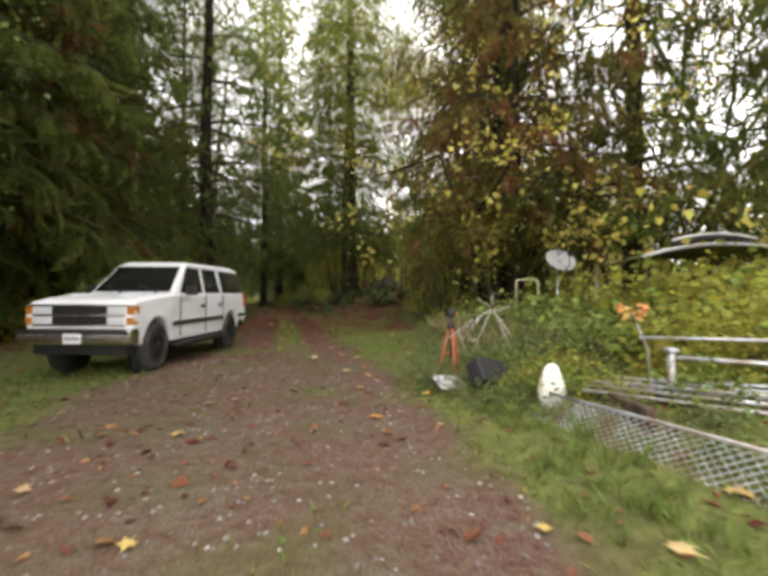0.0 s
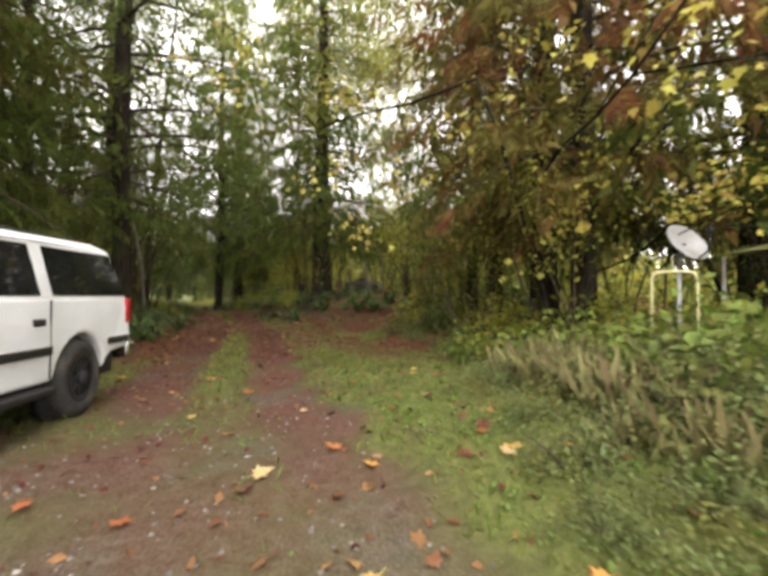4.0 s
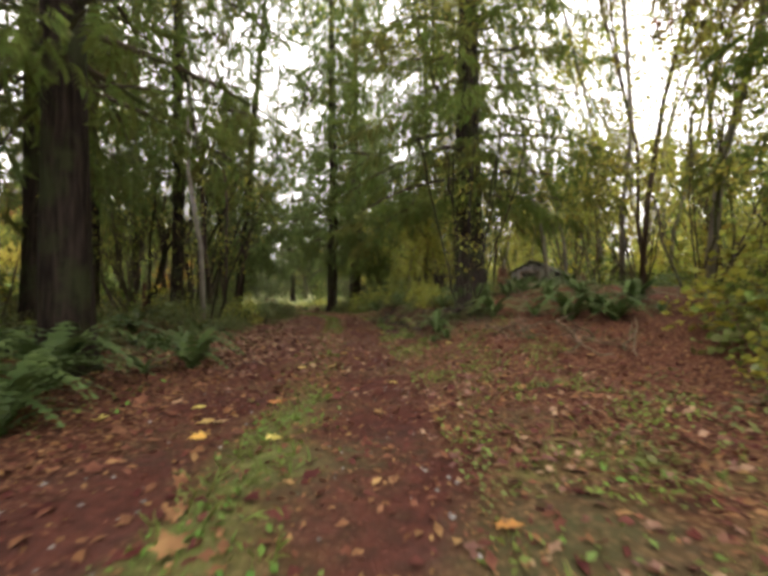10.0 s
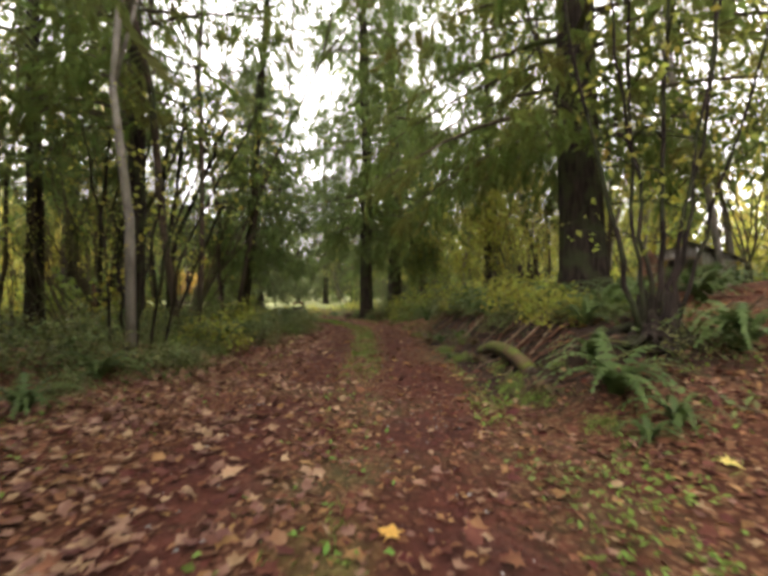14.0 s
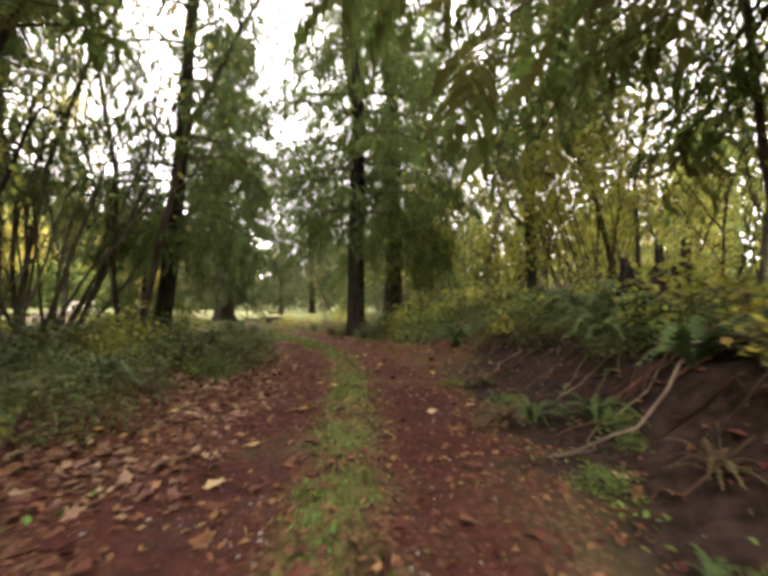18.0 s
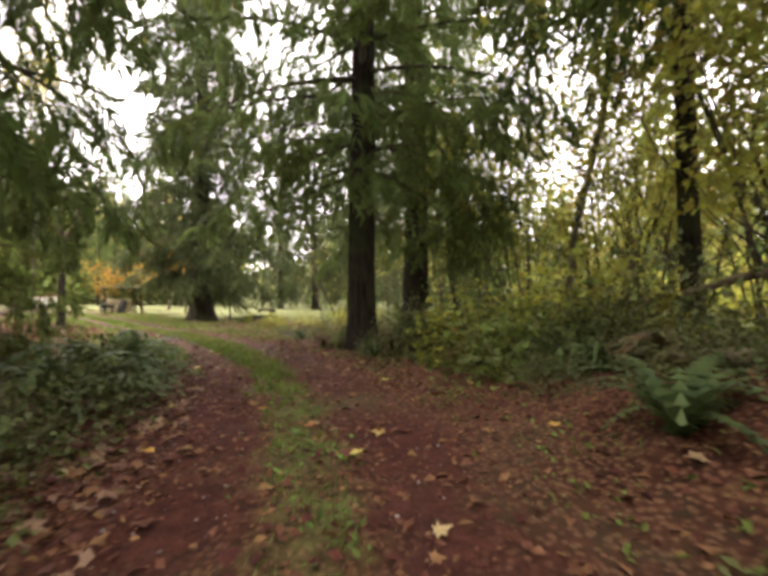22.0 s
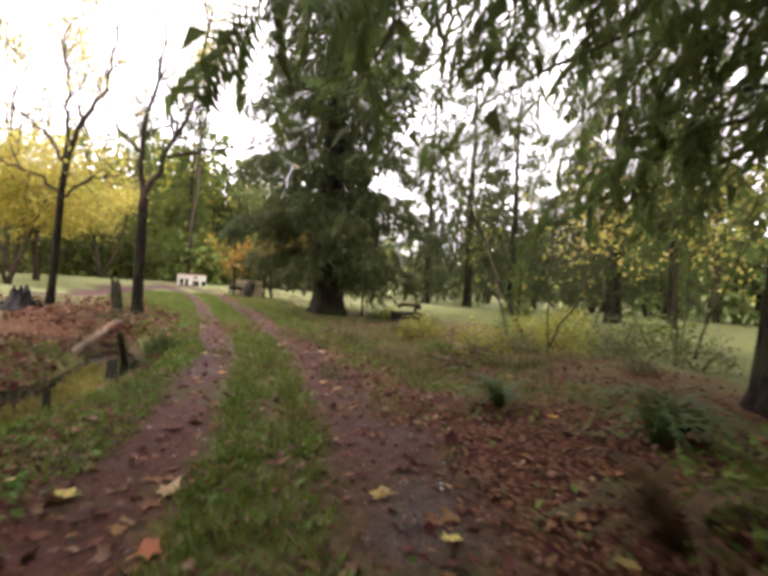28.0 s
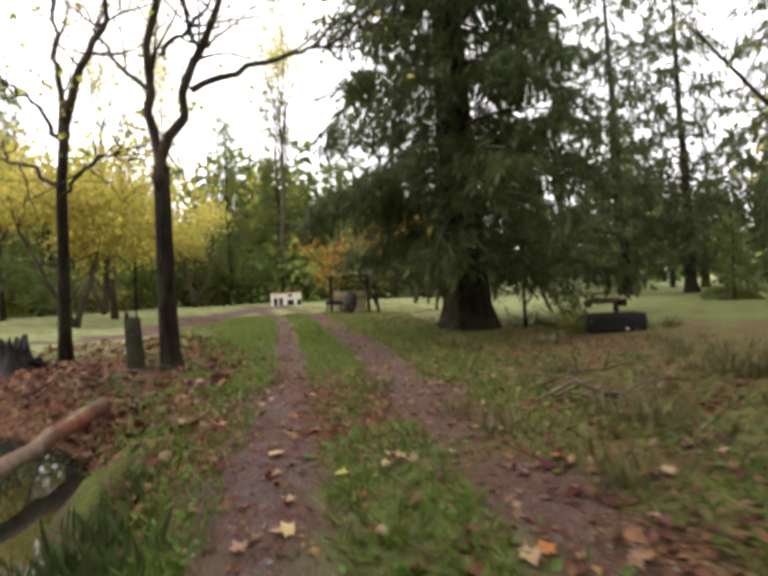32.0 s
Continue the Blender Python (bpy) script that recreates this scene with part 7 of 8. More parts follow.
for x, y, s, turn in ((-62.0, 70.5, 1.0, 0), (-67.5, 66.0, 0.8, 100), (-71.0, 76.0, 0.95, 190), (-55.0, 84.0, 0.75, 280), (-66, 55.5, 0.8, 30)):
    plant_tree("tall_poplar", TALLPOP, x, y, turn, s, "tall slender poplar with thinning yellow leaves", group="poplars")
for x, y, s, k in ((-57, 74.5, 0.6, "fir_b"), (-60, 79, 0.7, "fir_a"), (-66, 72.5, 0.75, "cedar_a"), (-69, 61, 0.6, "fir_b"), (-63, 65.5, 0.55, "cedar_a"), (-72, 69, 0.7, "fir_a"), (-64, 57.5, 0.6, "fir_b"), (-50, 80, 0.7, "fir_a"), (-60, 49, 0.6, "fir_b"), (-66, 48, 0.7, "cedar_a")):
    plant_tree("conifer", KINDS[k], x, y, x * 31, s, "dark conifer at the back of the meadow", group="meadow trees")


def stump_post():
    ob = thing("dead_stump_post", "tall rotten stump with broken top beside the maple", "stump")
    part("trunk", tube([(-32.05, 52.3, -0.2), (-32.1, 52.3, 0.1), (-32.25, 52.3, 0.7), (-32.4, 52.3, 1.25)], [0.22, 0.18, 0.15, 0.14], 11, 0.1, RM), BARK_DARK, ob)
    for i in range(7):
        a = 0.9 * i
        x, y = -32.4 + 0.1 * math.cos(a), 52.3 + 0.1 * math.sin(a)
        part("splinter", tube([(x, y, 1.2), (x - 0.02, y - 0.01, 1.34 + 0.07 * (i % 3))], [0.045, 0.008], 5), BARK_DARK, ob)


stump_post()
root_snag(BURNT[0], BURNT[1], 1.05, 0.5, "burnt black hollow stump in the leaves", 20, CHARRED)


def fallen_log():
    ob = thing("fallen_log", "peeling reddish log lying across the stream", "log")
    n = 12
    p = crooked((-29.85, 51.5, 0.04), (-26.5, 49.25, -0.36), 0.03, n)
    part("trunk", smooth(mesh_of("trunk", *tube(p, np.linspace(0.115, 0.065, n), 12, 0.08, RM), DEADWOOD)), DEADWOOD, ob, "bare pale wood")
    part("bark", tube(p[:5] + [0, 0, 0.006], [0.126, 0.124, 0.12, 0.118, 0.104], 11, 0.12, RM), REDWOOD, ob, "reddish bark")
    part("bark_strip", tube(p[6:9] + [0.01, 0.01, 0.02], [0.07, 0.085, 0.06], 9, 0.2, RM), ROTTEN, ob)
    part("broken_limb", tube([p[6], p[6] + [0.2, -0.4, 0.12]], [0.035, 0.012], 6), DEADWOOD, ob)


REDWOOD = mat("red_bark", (0.16, 0.06, 0.035), (0.27, 0.12, 0.07), 10, 0.9, 0.5, patch=(0.1, 0.055, 0.035), stretch=(1, 1, 0.5))


def mossy_mound():
    ob = tagged(new("mossy_mound", None), "rounded moss-covered hummock on the stream bank", "mound")
    rows, seg = 8, 24
    v, t = [(0, 0, 0.42)], []
    for i in range(1, rows + 1):
        q = i / rows
        for k in range(seg):
            a = 6.2832 * k / seg
            rad = q * (1 + 0.14 * math.sin(3 * a) + 0.05 * RM.standard_normal())
            v.append((0.85 * rad * math.cos(a), 0.55 * rad * math.sin(a), 0.55 * math.cos(q * 1.5) - 0.13 + 0.015 * RM.standard_normal()))
    for k in range(seg):
        t.append((0, 1 + k, 1 + (k + 1) % seg))
        for i in range(rows - 1):
            a, b = 1 + i * seg + k, 1 + i * seg + (k + 1) % seg
            t += [(a, a + seg, b + seg), (a, b + seg, b)]
    part("moss", smooth(mesh_of("moss", v, t, MOSS)), MOSS, ob)
    ob.matrix_world = pose(-27.4, 51.3, z_at(-27.4, 51.3) - 0.16, 0, 0, -30) @ Matrix.Diagonal((1.6, 0.75, 0.85, 1))


fallen_log(), mossy_mound()
SEDGE = mat("sedge_blades", (0.06, 0.09, 0.03), (0.12, 0.15, 0.05), 3, 0.5, 0, vary=0.3, hue=0.02, island=True, thin=0.3)
tufts("sedge", [(-25.6 + 0.3 * RM.standard_normal(), 50.75 + 0.2 * RM.standard_normal(), RM.uniform(0.8, 1.3)) for i in range(5)] + [(-24.0, 50.0, 0.8), (-23.4, 49.4, 0.7), (-26.6, 51.4, 0.9)],
      "clump of dark sedge growing at the stream edge", SEDGE, 60, 0.32)
stake = thing("wooden_stake", "dark leaning wooden stake standing in the stream", "stake")
part("stake", tube([(-25.58, 50.12, -0.75), (-25.5, 50.0, -0.2), (-25.38, 49.86, 0.24)], [0.09, 0.07, 0.06], 9, 0.08, RM), BARK_DARK, stake)


def playhouse():
    ob = thing("white_playhouse", "low white painted hut with dark openings and red roof edge", "hut")
    w, d, h = 1.25, 0.75, 1.05
    # front wall of panels round two doorways and two small windows
    for x0, x1, z0, z1 in ((-w, -1.0, 0, h), (-0.72, -0.55, 0, 0.62), (-0.28, 0.1, 0, h), (0.62, 0.9, 0, h), (-1.0, -0.28, 0.62, h), (0.1, 0.62, 0.42, 0.66), (0.1, 0.62, 0.88, h), (0.1, 0.24, 0.66, 0.88), (0.48, 0.62, 0.66, 0.88), (0.9, w, 0.42, h)):
        part("front_panel", box_bm((x0 + 0.002, -d - 0.03, z0), (x1 - 0.002, -d, z1)), OWLWHITE, ob)
    part("side_wall", box_bm((-w, -d + 0.002, 0), (-w + 0.03, d, h)), OWLWHITE, ob)
    part("side_wall", box_bm((w - 0.03, -d + 0.002, 0), (w, d, h)), OWLWHITE, ob)
    part("back_wall", box_bm((-w + 0.032, d - 0.03, 0), (w - 0.032, d, h)), BLACK, ob)
    part("roof", box_bm((-w - 0.08, -d - 0.1, h + 0.002), (w + 0.08, d + 0.08, h + 0.07), 0.01), mat("red_brown_roof", (0.22, 0.06, 0.04), (0.32, 0.1, 0.06), 6, 0.8, 0.2, patch=(0.3, 0.22, 0.18)), ob, "red-brown flat roof")
    part("floor", box_bm((-w + 0.04, -d + 0.01, -0.4), (w - 0.04, d - 0.04, 0.04)), GREYBOARD, ob)
    part("dormer", box_bm((0.3, -0.2, h + 0.07), (0.8, 0.2, h + 0.28), 0.02), ROTTEN, ob)
    ob.matrix_world = pose(-54.8, 67.2, z_at(-54.8, 67.2), 0, 0, 62)


def cart_shelter():
    ob = thing("open_shelter", "dark open pole shelter with a sloping board roof", "shelter")
    for x in (-1.1, 1.1):
        for y in (-0.9, 0.9):
            part("post", tube([(x, y, -0.3), (x, y, 2.2 + 0.12 * (y > 0))], [0.06, 0.055], 8), BARK_DARK, ob)
    for i in range(9):
        x = -1.35 + i * 0.3
        part("roof_board", panel_bm([(x, -1.25, 2.2), (x + 0.29, -1.25, 2.2), (x + 0.29, 1.25, 2.48), (x, 1.25, 2.48)], 0.03), SHAKE, ob)
    for y, z in ((-0.9, 2.16), (0.9, 2.36)):
        part("beam", box_bm((-1.3, y - 0.05, z - 0.08), (1.3, y + 0.05, z + 0.02), 0.01), BARK_DARK, ob)
    part("rail", box_bm((-1.1, -0.94, 0.85), (1.1, -0.88, 0.95), 0.01), DEADWOOD, ob)
    part("back_panel", box_bm((-1.0, 0.87, 0.1), (1.0, 0.9, 1.3), 0.01), mat("tan_panel", (0.4, 0.34, 0.2), (0.5, 0.44, 0.28), 4, 0.8, 0.1), ob, "tan board behind the posts")
    ob.matrix_world = pose(-42.6, 65.2, z_at(-42.6, 65.2), 0, 0, 55)
    return ob


def tractor_tyre():
    ob = thing("tractor_tyre", "large lugged tractor tyre leaning under the shelter", "tyre")
    ring = part("tyre", disc_bm(0.62, -0.17, 0.17, 36, 0.3, 0.08), RUBBER, ob)
    for i in range(20):
        a = 18 * i
        for s in (-1, 1):
            lug = part("lug", box_bm((-0.09, -0.03, 0.6), (0.09, 0.03, 0.665), 0.01, 1), RUBBER, ring)
            lug.matrix_local = pose(0, 0, 0, a + 9 * (s > 0), 0, 0) @ pose(s * 0.09, 0, 0, 0, 0, 25 * s)
    part("rim", disc_bm(0.31, -0.08, 0.08, 24, 0.12, 0.02), GREYBOARD, ob)
    ob.matrix_world = pose(-41.3, 64.3, z_at(-41.3, 64.3) + 0.55, 0, 14, 35)


def barrow():
    ob = thing("garden_cart", "dark garden cart loaded with tools beside the shelter", "cart")
    part("tray", box_bm((-0.5, -0.35, 0.45), (0.5, 0.35, 0.72), 0.03), BLACK, ob)
    for s in (-1, 1):
        part("wheel", disc_bm(0.28, s * 0.4 - 0.04, s * 0.4 + 0.04, 22, 0.1, 0.02), RUBBER, ob).location = (0, 0.1, 0.28)
        part("handle", tube([(s * 0.3, -0.35, 0.6), (s * 0.3, -0.9, 0.95)], [0.02, 0.018], 6), GALV, ob)
    for i in range(4):
        part("tool", tube([(-0.3 + 0.2 * i, 0.2, 0.5), (-0.4 + 0.25 * i, 0.5, 1.5 + 0.1 * i)], [0.018, 0.015], 5), DEADWOOD, ob)
    ob.matrix_world = pose(-43.1, 64.4, z_at(-43.1, 64.4), 0, 0, 60)


def planter():
    ob = thing("water_trough", "black plastic stock tank standing in the leaves", "tank")
    bm = box_bm((-0.85, -0.45, 0), (0.85, 0.45, 0.55), 0.12, 3)
    topf = [f for f in bm.faces if f.normal.z > 0.95 and f.calc_center_median().z > 0.5]
    bmesh.ops.inset_region(bm, faces=topf, thickness=0.05)
    for f in topf:
        for v in f.verts:
            v.co.z = 0.12
    part("shell", bm, BLACK, ob)
    rim = [(0.86 * math.copysign(abs(math.cos(a)) ** 0.35, math.cos(a)), 0.46 * math.copysign(abs(math.sin(a)) ** 0.35, math.sin(a)), 0.55) for a in np.linspace(0, 6.283, 33)]
    part("rim", tube(rim, np.full(33, 0.03), 6), BLACK, ob)
    part("drain_plug", disc_bm(0.045, 0.84, 0.88, 12), PLATE, ob).matrix_local = pose(0.1, 0, 0.15, 0, 0, -90)
    ob.matrix_world = pose(-27.6, 64.6, z_at(-27.6, 64.6) - 0.02, 0, 0, 40)


def hand_pump():
    ob = thing("old_vise_bench", "dark rusty machine head on a post behind the tank", "machine")
    part("post", tube([(0, 0, -0.2), (0, 0, 0.75)], [0.1, 0.09], 8), ROTTEN, ob)
    part("body", box_bm((-0.9, -0.14, 0.72), (0.1, 0.14, 0.92), 0.05), ROTTEN, ob)
    part("jaw", box_bm((-1.0, -0.16, 0.62), (-0.8, 0.16, 0.86), 0.04), ROTTEN, ob)
    part("head", box_bm((0.05, -0.15, 0.6), (0.32, 0.15, 0.86), 0.06), CHARRED, ob)
    ob.matrix_world = pose(-28.0, 66.0, z_at(-28, 66), 0, 0, 40)


playhouse(), cart_shelter(), tractor_tyre(), barrow(), planter(), hand_pump()
pole_post = thing("pole_post", "thin pole leaning against the cedar branches", "pole")
part("pole", tube([(-30.2, 63.9, -0.1), (-30.25, 63.95, 2.9)], [0.06, 0.045], 7), BARK_DARK, pole_post)
branch_pile(-29.8, 64.6, 2.0, 1.1, 12, "tangle of dead branches beneath the cedar")
branch_pile(-24.4, 55.9, 1.8, 0.4, 9, "brown brush and sticks in the dry gully")
branch_pile(-22.0, 55.2, 1.8, 0.35, 9, "brown brush and sticks in the dry gully")
branch_pile(-31.2, 52.2, 2.2, 0.3, 10, "sticks and bark lying in the fallen leaves")
for x, y, k, s in ((-29.0, 64.9, 4, .5), (-28.5, 64.2, 4, .4), (-29.4, 65.6, 4, .5), (-30.1, 64.9, 2, .5), (-29.2, 63.6, 2, .4), (-26.9, 65.3, 2, .4), (-24.0, 60.5, 2, .45), (-22.2, 57.2, 4, .6), (-20.8, 55.9, 2, .7), (-19.9, 56.6, 4, .7), (-19.2, 57.6, 1, .6),
                   (-18.4, 58.6, 4, .8), (-16.9, 57.2, 1, .5), (-16.2, 55.8, 0, .45), (-18.6, 60.5, 3, .9), (-20.4, 62.0, 4, .7), (-17.0, 60.2, 1, 1.0), (-22.2, 64.8, 3, .7), (-18.8, 55.0, 2, .5), (-19.9, 66.2, 4, .9), (-15.2, 58.4, 1, .7), (-16.4, 63.5, 3, 1.2)):
    plant_bush(k, x, y, s, 50 * x, 0.85)
stem_clump("leaning_sapling", "slender leaning sapling with a few small leaves",
           [([(-19.5, 57.8, 0), (-20.4, 58.9, 1.7), (-21.2, 59.8, 3.2), (-21.8, 60.6, 4.6)], 0.05)], TWIG, 70, LIME, "leaning saplings")
stem_clump("leaning_sapling", "slender leaning sapling with a few small leaves",
           [([(-20.6, 62.3, 0), (-22, 62.9, 2.2), (-23.2, 63.4, 4.6), (-24.4, 63.8, 6.8), (-25, 64, 8)], 0.075)], BARK_DARK, 110, LIME, "leaning saplings")
stem_clump("leaning_sapling", "bare thin sapling with arching twigs",
           [([(-18.2, 56.8, 0), (-18.4, 57.2, 2.0), (-18.3, 57.6, 4.0)], 0.03), ([(-18.4, 57.0, 0), (-17.6, 57.2, 1.6), (-16.6, 57.2, 2.8)], 0.03)], TWIG, 120, YELLOW, "leaning saplings")
IVY = broadleaf_mesh(30, stem_fan(RM, 5, 6.0, 0.25, 0.04), 900, MAPLE, 0.16, YELLOW, TWIG, 0.4, 2, 0.45, 0.3)
plant_tree("vine_maple", IVY, -20.4, 74.0, 30, 1.3, "yellow vine maple climbing beside a dark conifer", "shrub", "vine maples")
plant_tree("vine_maple", IVY, -15.5, 62.0, 130, 1.0, "yellow vine maple beneath the conifers", "shrub", "vine maples")

tufts("dry_grass", [(-23.5 + 3.2 * RM.standard_normal(), 58.0 + 2.6 * RM.standard_normal(), RM.uniform(0.7, 1.2)) for i in range(46)] + [(-19.5 + 1.2 * RM.standard_normal(), 54.2 + 1.0 * RM.standard_normal(), 0.9) for i in range(14)],
      "clump of dry tan grass in the brown brush", DRYGRASS, 60, 0.36)
for i in range(16):
    x, y = -23.5 + 3.0 * RM.standard_normal(), 58.5 + 2.4 * RM.standard_normal()
    if lane_1(x, y) > 3.4:
        plant_bush(RM.choice([0, 2, 5]), x, y, RM.uniform(0.22, 0.4), RM.uniform(0, 360), 0.8)

# ---- large maple leaves lying singly on lane and lawn ----
def curled_leaf(seed, material):
    rng = np.random.RandomState(seed)
    v = MAPLE[0].copy() - [0, 0.4, 0]
    v[:, :2] += 0.045 * rng.standard_normal((len(v), 2))
    v[:, 2] = 0.12 * rng.uniform(0.3, 1.2) * (v[:, 0] ** 2 * 2.5 + v[:, 1] ** 2) + 0.03 * rng.standard_normal(len(v))
    return mesh_of("maple_leaf", v, MAPLE[1], material)


BIG = {"o": [curled_leaf(i, ORANGE) for i in range(3)], "g": [curled_leaf(9 + i, GOLD) for i in range(3)]}
BROWNLEAF = mat("tan_maple_leaf", (0.4, 0.24, 0.12), (0.52, 0.36, 0.22), 9, 0.6, 0.2, vary=0.3, hue=0.03, thin=0.15)
BIG["b"] = [curled_leaf(20 + i, BROWNLEAF) for i in range(3)]
STALK = (np.array([(-0.02, -0.75, 0.06), (0.02, -0.75, 0.06), (0.015, -0.38, 0.02), (-0.015, -0.38, 0.02)], float), np.array([(0, 1, 2), (0, 2, 3)]))
STALKS = {k: mesh_of("leaf_stalk", *STALK, m) for k, m in (("o", ORANGE), ("g", GOLD), ("b", BROWNLEAF))}
LEAF_LABEL = {"o": "large curled orange-brown maple leaf lying on the ground", "g": "large pale yellow maple leaf lying on the ground", "b": "large tan maple leaf lying on the ground"}
RB = np.random.RandomState(808)


def lay_leaf(x, y, tone, size):
    ob = tagged(new("maple_leaf", BIG[tone][RB.randint(3)]), LEAF_LABEL[tone], "leaf", "large fallen leaves")
    part("leaf_stalk", STALKS[tone], None, ob)
    size = size * (0.55 if (x, y) == (1.01, 2.58) else 1)
    ob.matrix_world = pose(x, y, z_at(x, y) + 0.035, RB.uniform(-10, 10), RB.uniform(-10, 10), RB.uniform(0, 360)) @ Matrix.Diagonal((size, size, size, 1))


YARD_LEAVES = [(2.35, 2.70, "g"), (-0.07, 5.06, "o"), (0.48, 6.86, "o"), (-0.36, 6.67, "o"), (1.01, 2.58, "g"), (-2.35, 8.81, "o"), (-0.71, 8.12, "g"), (0.65, 6.07, "o"), (-3.12, 9.01, "o"), (0.70, 9.70, "o"), (-2.38, 12.47, "o"), (-0.98, 10.11, "o"), (-0.63, 9.65, "o"), (0.27, 13.00, "o"), (0.84, 10.69, "o"), (1.19, 9.50, "o"), (4.44, 13.28, "o"), (-4.99, 13.88, "o"), (-3.25, 13.43, "o"), (-3.59, 12.65, "o"), (-0.75, 13.09, "o"), (2.15, 15.49, "o"), (0.61, 12.63, "o"), (0.33, 13.34, "g")]
WOOD_LEAVES = [(-3.48, 17.63, "o"), (-5.51, 20.39, "o"), (-4.69, 20.31, "g"), (-2.43, 17.30, "g"), (-1.96, 17.63, "g"), (-5.51, 17.52, "g"), (-1.69, 17.26, "o"), (-5.72, 20.80, "g"), (-5.27, 21.53, "o"), (-4.09, 22.96, "g"), (-4.56, 22.53, "o"), (-5.94, 23.85, "g"), (-5.46, 24.08, "g"), (-3.51, 27.26, "g"), (-5.34, 25.34, "g"), (-9.41, 30.08, "g"), (-7.60, 32.44, "g"), (-7.19, 32.04, "o"), (-6.00, 30.73, "g"), (-5.26, 30.72, "g"), (-11.26, 30.93, "o")]
BEND_LEAVES = [(-9.97, 34.24, "g"), (-8.14, 37.33, "o"), (-10.08, 35.66, "o"), (-6.44, 37.57, "o"), (-10.63, 37.41, "g"), (-10.29, 37.23, "g"), (-11.65, 35.00, "g"), (-13.16, 40.65, "o"), (-11.26, 41.81, "g"), (-12.05, 44.62, "g"), (-10.48, 44.08, "g"), (-11.26, 41.12, "g"), (-9.46, 42.15, "o"), (-14.28, 42.05, "g"), (-16.37, 44.88, "g"), (-14.64, 47.58, "g"), (-13.16, 46.45, "g"), (-15.96, 46.98, "o")]
STREAM_LEAVES = [(-18.57, 47.00, "g"), (-18.20, 47.50, "g"), (-17.14, 48.50, "g"), (-16.45, 48.29, "g"), (-16.64, 51.28, "o"), (-22.46, 50.82, "g"), (-21.86, 50.18, "g"), (-21.32, 52.03, "g"), (-20.45, 51.35, "g"), (-18.56, 52.34, "g"), (-24.27, 50.81, "o"), (-23.36, 50.70, "o"), (-22.96, 50.74, "g"), (-22.45, 51.99, "g"), (-22.05, 52.74, "o"), (-22.35, 52.55, "g"), (-24.70, 51.91, "o"), (-24.78, 51.64, "g"), (-25.09, 52.61, "g"), (-24.99, 53.11, "o"), (-23.48, 52.73, "g"), (-25.11, 52.13, "g")]
for row in (YARD_LEAVES, WOOD_LEAVES, BEND_LEAVES, STREAM_LEAVES):
    for x, y, tone in row:
        lay_leaf(x, y, "b" if row is STREAM_LEAVES and RB.uniform() < 0.7 else tone, RB.uniform(0.12, 0.2))
for i in range(90):
    s = RB.uniform(0, 1)
    k = s * (len(LANE) - 6) + 2
    x, y = np.interp(k, np.arange(len(LANE)), LANE[:, 0]) + RB.uniform(-3.5, 3.5), np.interp(k, np.arange(len(LANE)), LANE[:, 1]) + RB.uniform(-1.5, 1.5)
    if not (y < 15 and x < -3):
        lay_leaf(x, y, RB.choice(["o", "g", "b", "b", "b"]), RB.uniform(0.12, 0.2))

# ---- fallen leaves, grass, weeds and stones near the lane ----
RS = np.random.RandomState(123)


def lane_points(n, lo, hi, s0=-6.0, s1=62.0):
    """Random places beside the lane: lo to hi metres across, between s0 and s1 northward."""
    along = np.concatenate([[0], np.cumsum(SLEN)])
    ends = np.interp([s0, s1], LANE[:, 1], along)
    s = RS.uniform(ends[0], ends[1], n)
    px, py = (lambda q: np.interp(q, along, LANE[:, 0])), (lambda q: np.interp(q, along, LANE[:, 1]))
    dx, dy = px(s + 1.5) - px(s - 1.5), py(s + 1.5) - py(s - 1.5)
    h = np.hypot(dx, dy)
    off = RS.uniform(lo, hi, n)
    return px(s) + off * dy / h, py(s) - off * dx / h


def on_ground(x, y, lift=0.0):
    return np.stack([x, y, height(x, y) + lift], -1)


def flat_ways(n, tilt=0.25):
    a = RS.uniform(0, 6.28, n)
    return np.stack([np.cos(a), np.sin(a), tilt * RS.standard_normal(n)], -1), np.array([0, 0, 1.0]) + tilt * RS.standard_normal((n, 3))


def keep(x, y, chance):
    k = RS.uniform(0, 1, len(x)) < chance
    return x[k], y[k]


# brown leaf litter
x, y = lane_points(150000, -7.5, 7.5)
d_, g_, l_ = cover(x, y, lane_at(x, y))
x, y = keep(x, y, np.clip(l_ * 0.8 * (1 - 0.82 * d_) * (1 - 0.6 * g_) + 0.1 - 0.05 * (y > 46), 0, 1))
a, u = flat_ways(len(x), 0.3)
tagged(new("leaf_litter", mesh_of("leaf_litter", *scatter(LEAF, on_ground(x, y, 0.012), a, u, RS.uniform(0.05, 0.125, len(x))), LITTER)), "brown and tan fallen leaves covering the forest floor", "leaf litter", kind="stuff")
x, y = lane_points(5200, -6, 6)
d_, g_, l_ = cover(x, y, lane_at(x, y))
x, y = keep(x, y, np.clip(0.4 + 0.6 * l_, 0, 1))
a, u = flat_ways(len(x), 0.25)
tagged(new("maple_leaf_litter", mesh_of("maple_leaf_litter", *scatter(MAPLE, on_ground(x, y, 0.02), a, u, RS.uniform(0.07, 0.19, len(x))), LITTER)), "fallen brown maple leaves scattered on lane and lawn", "leaf litter", kind="stuff")

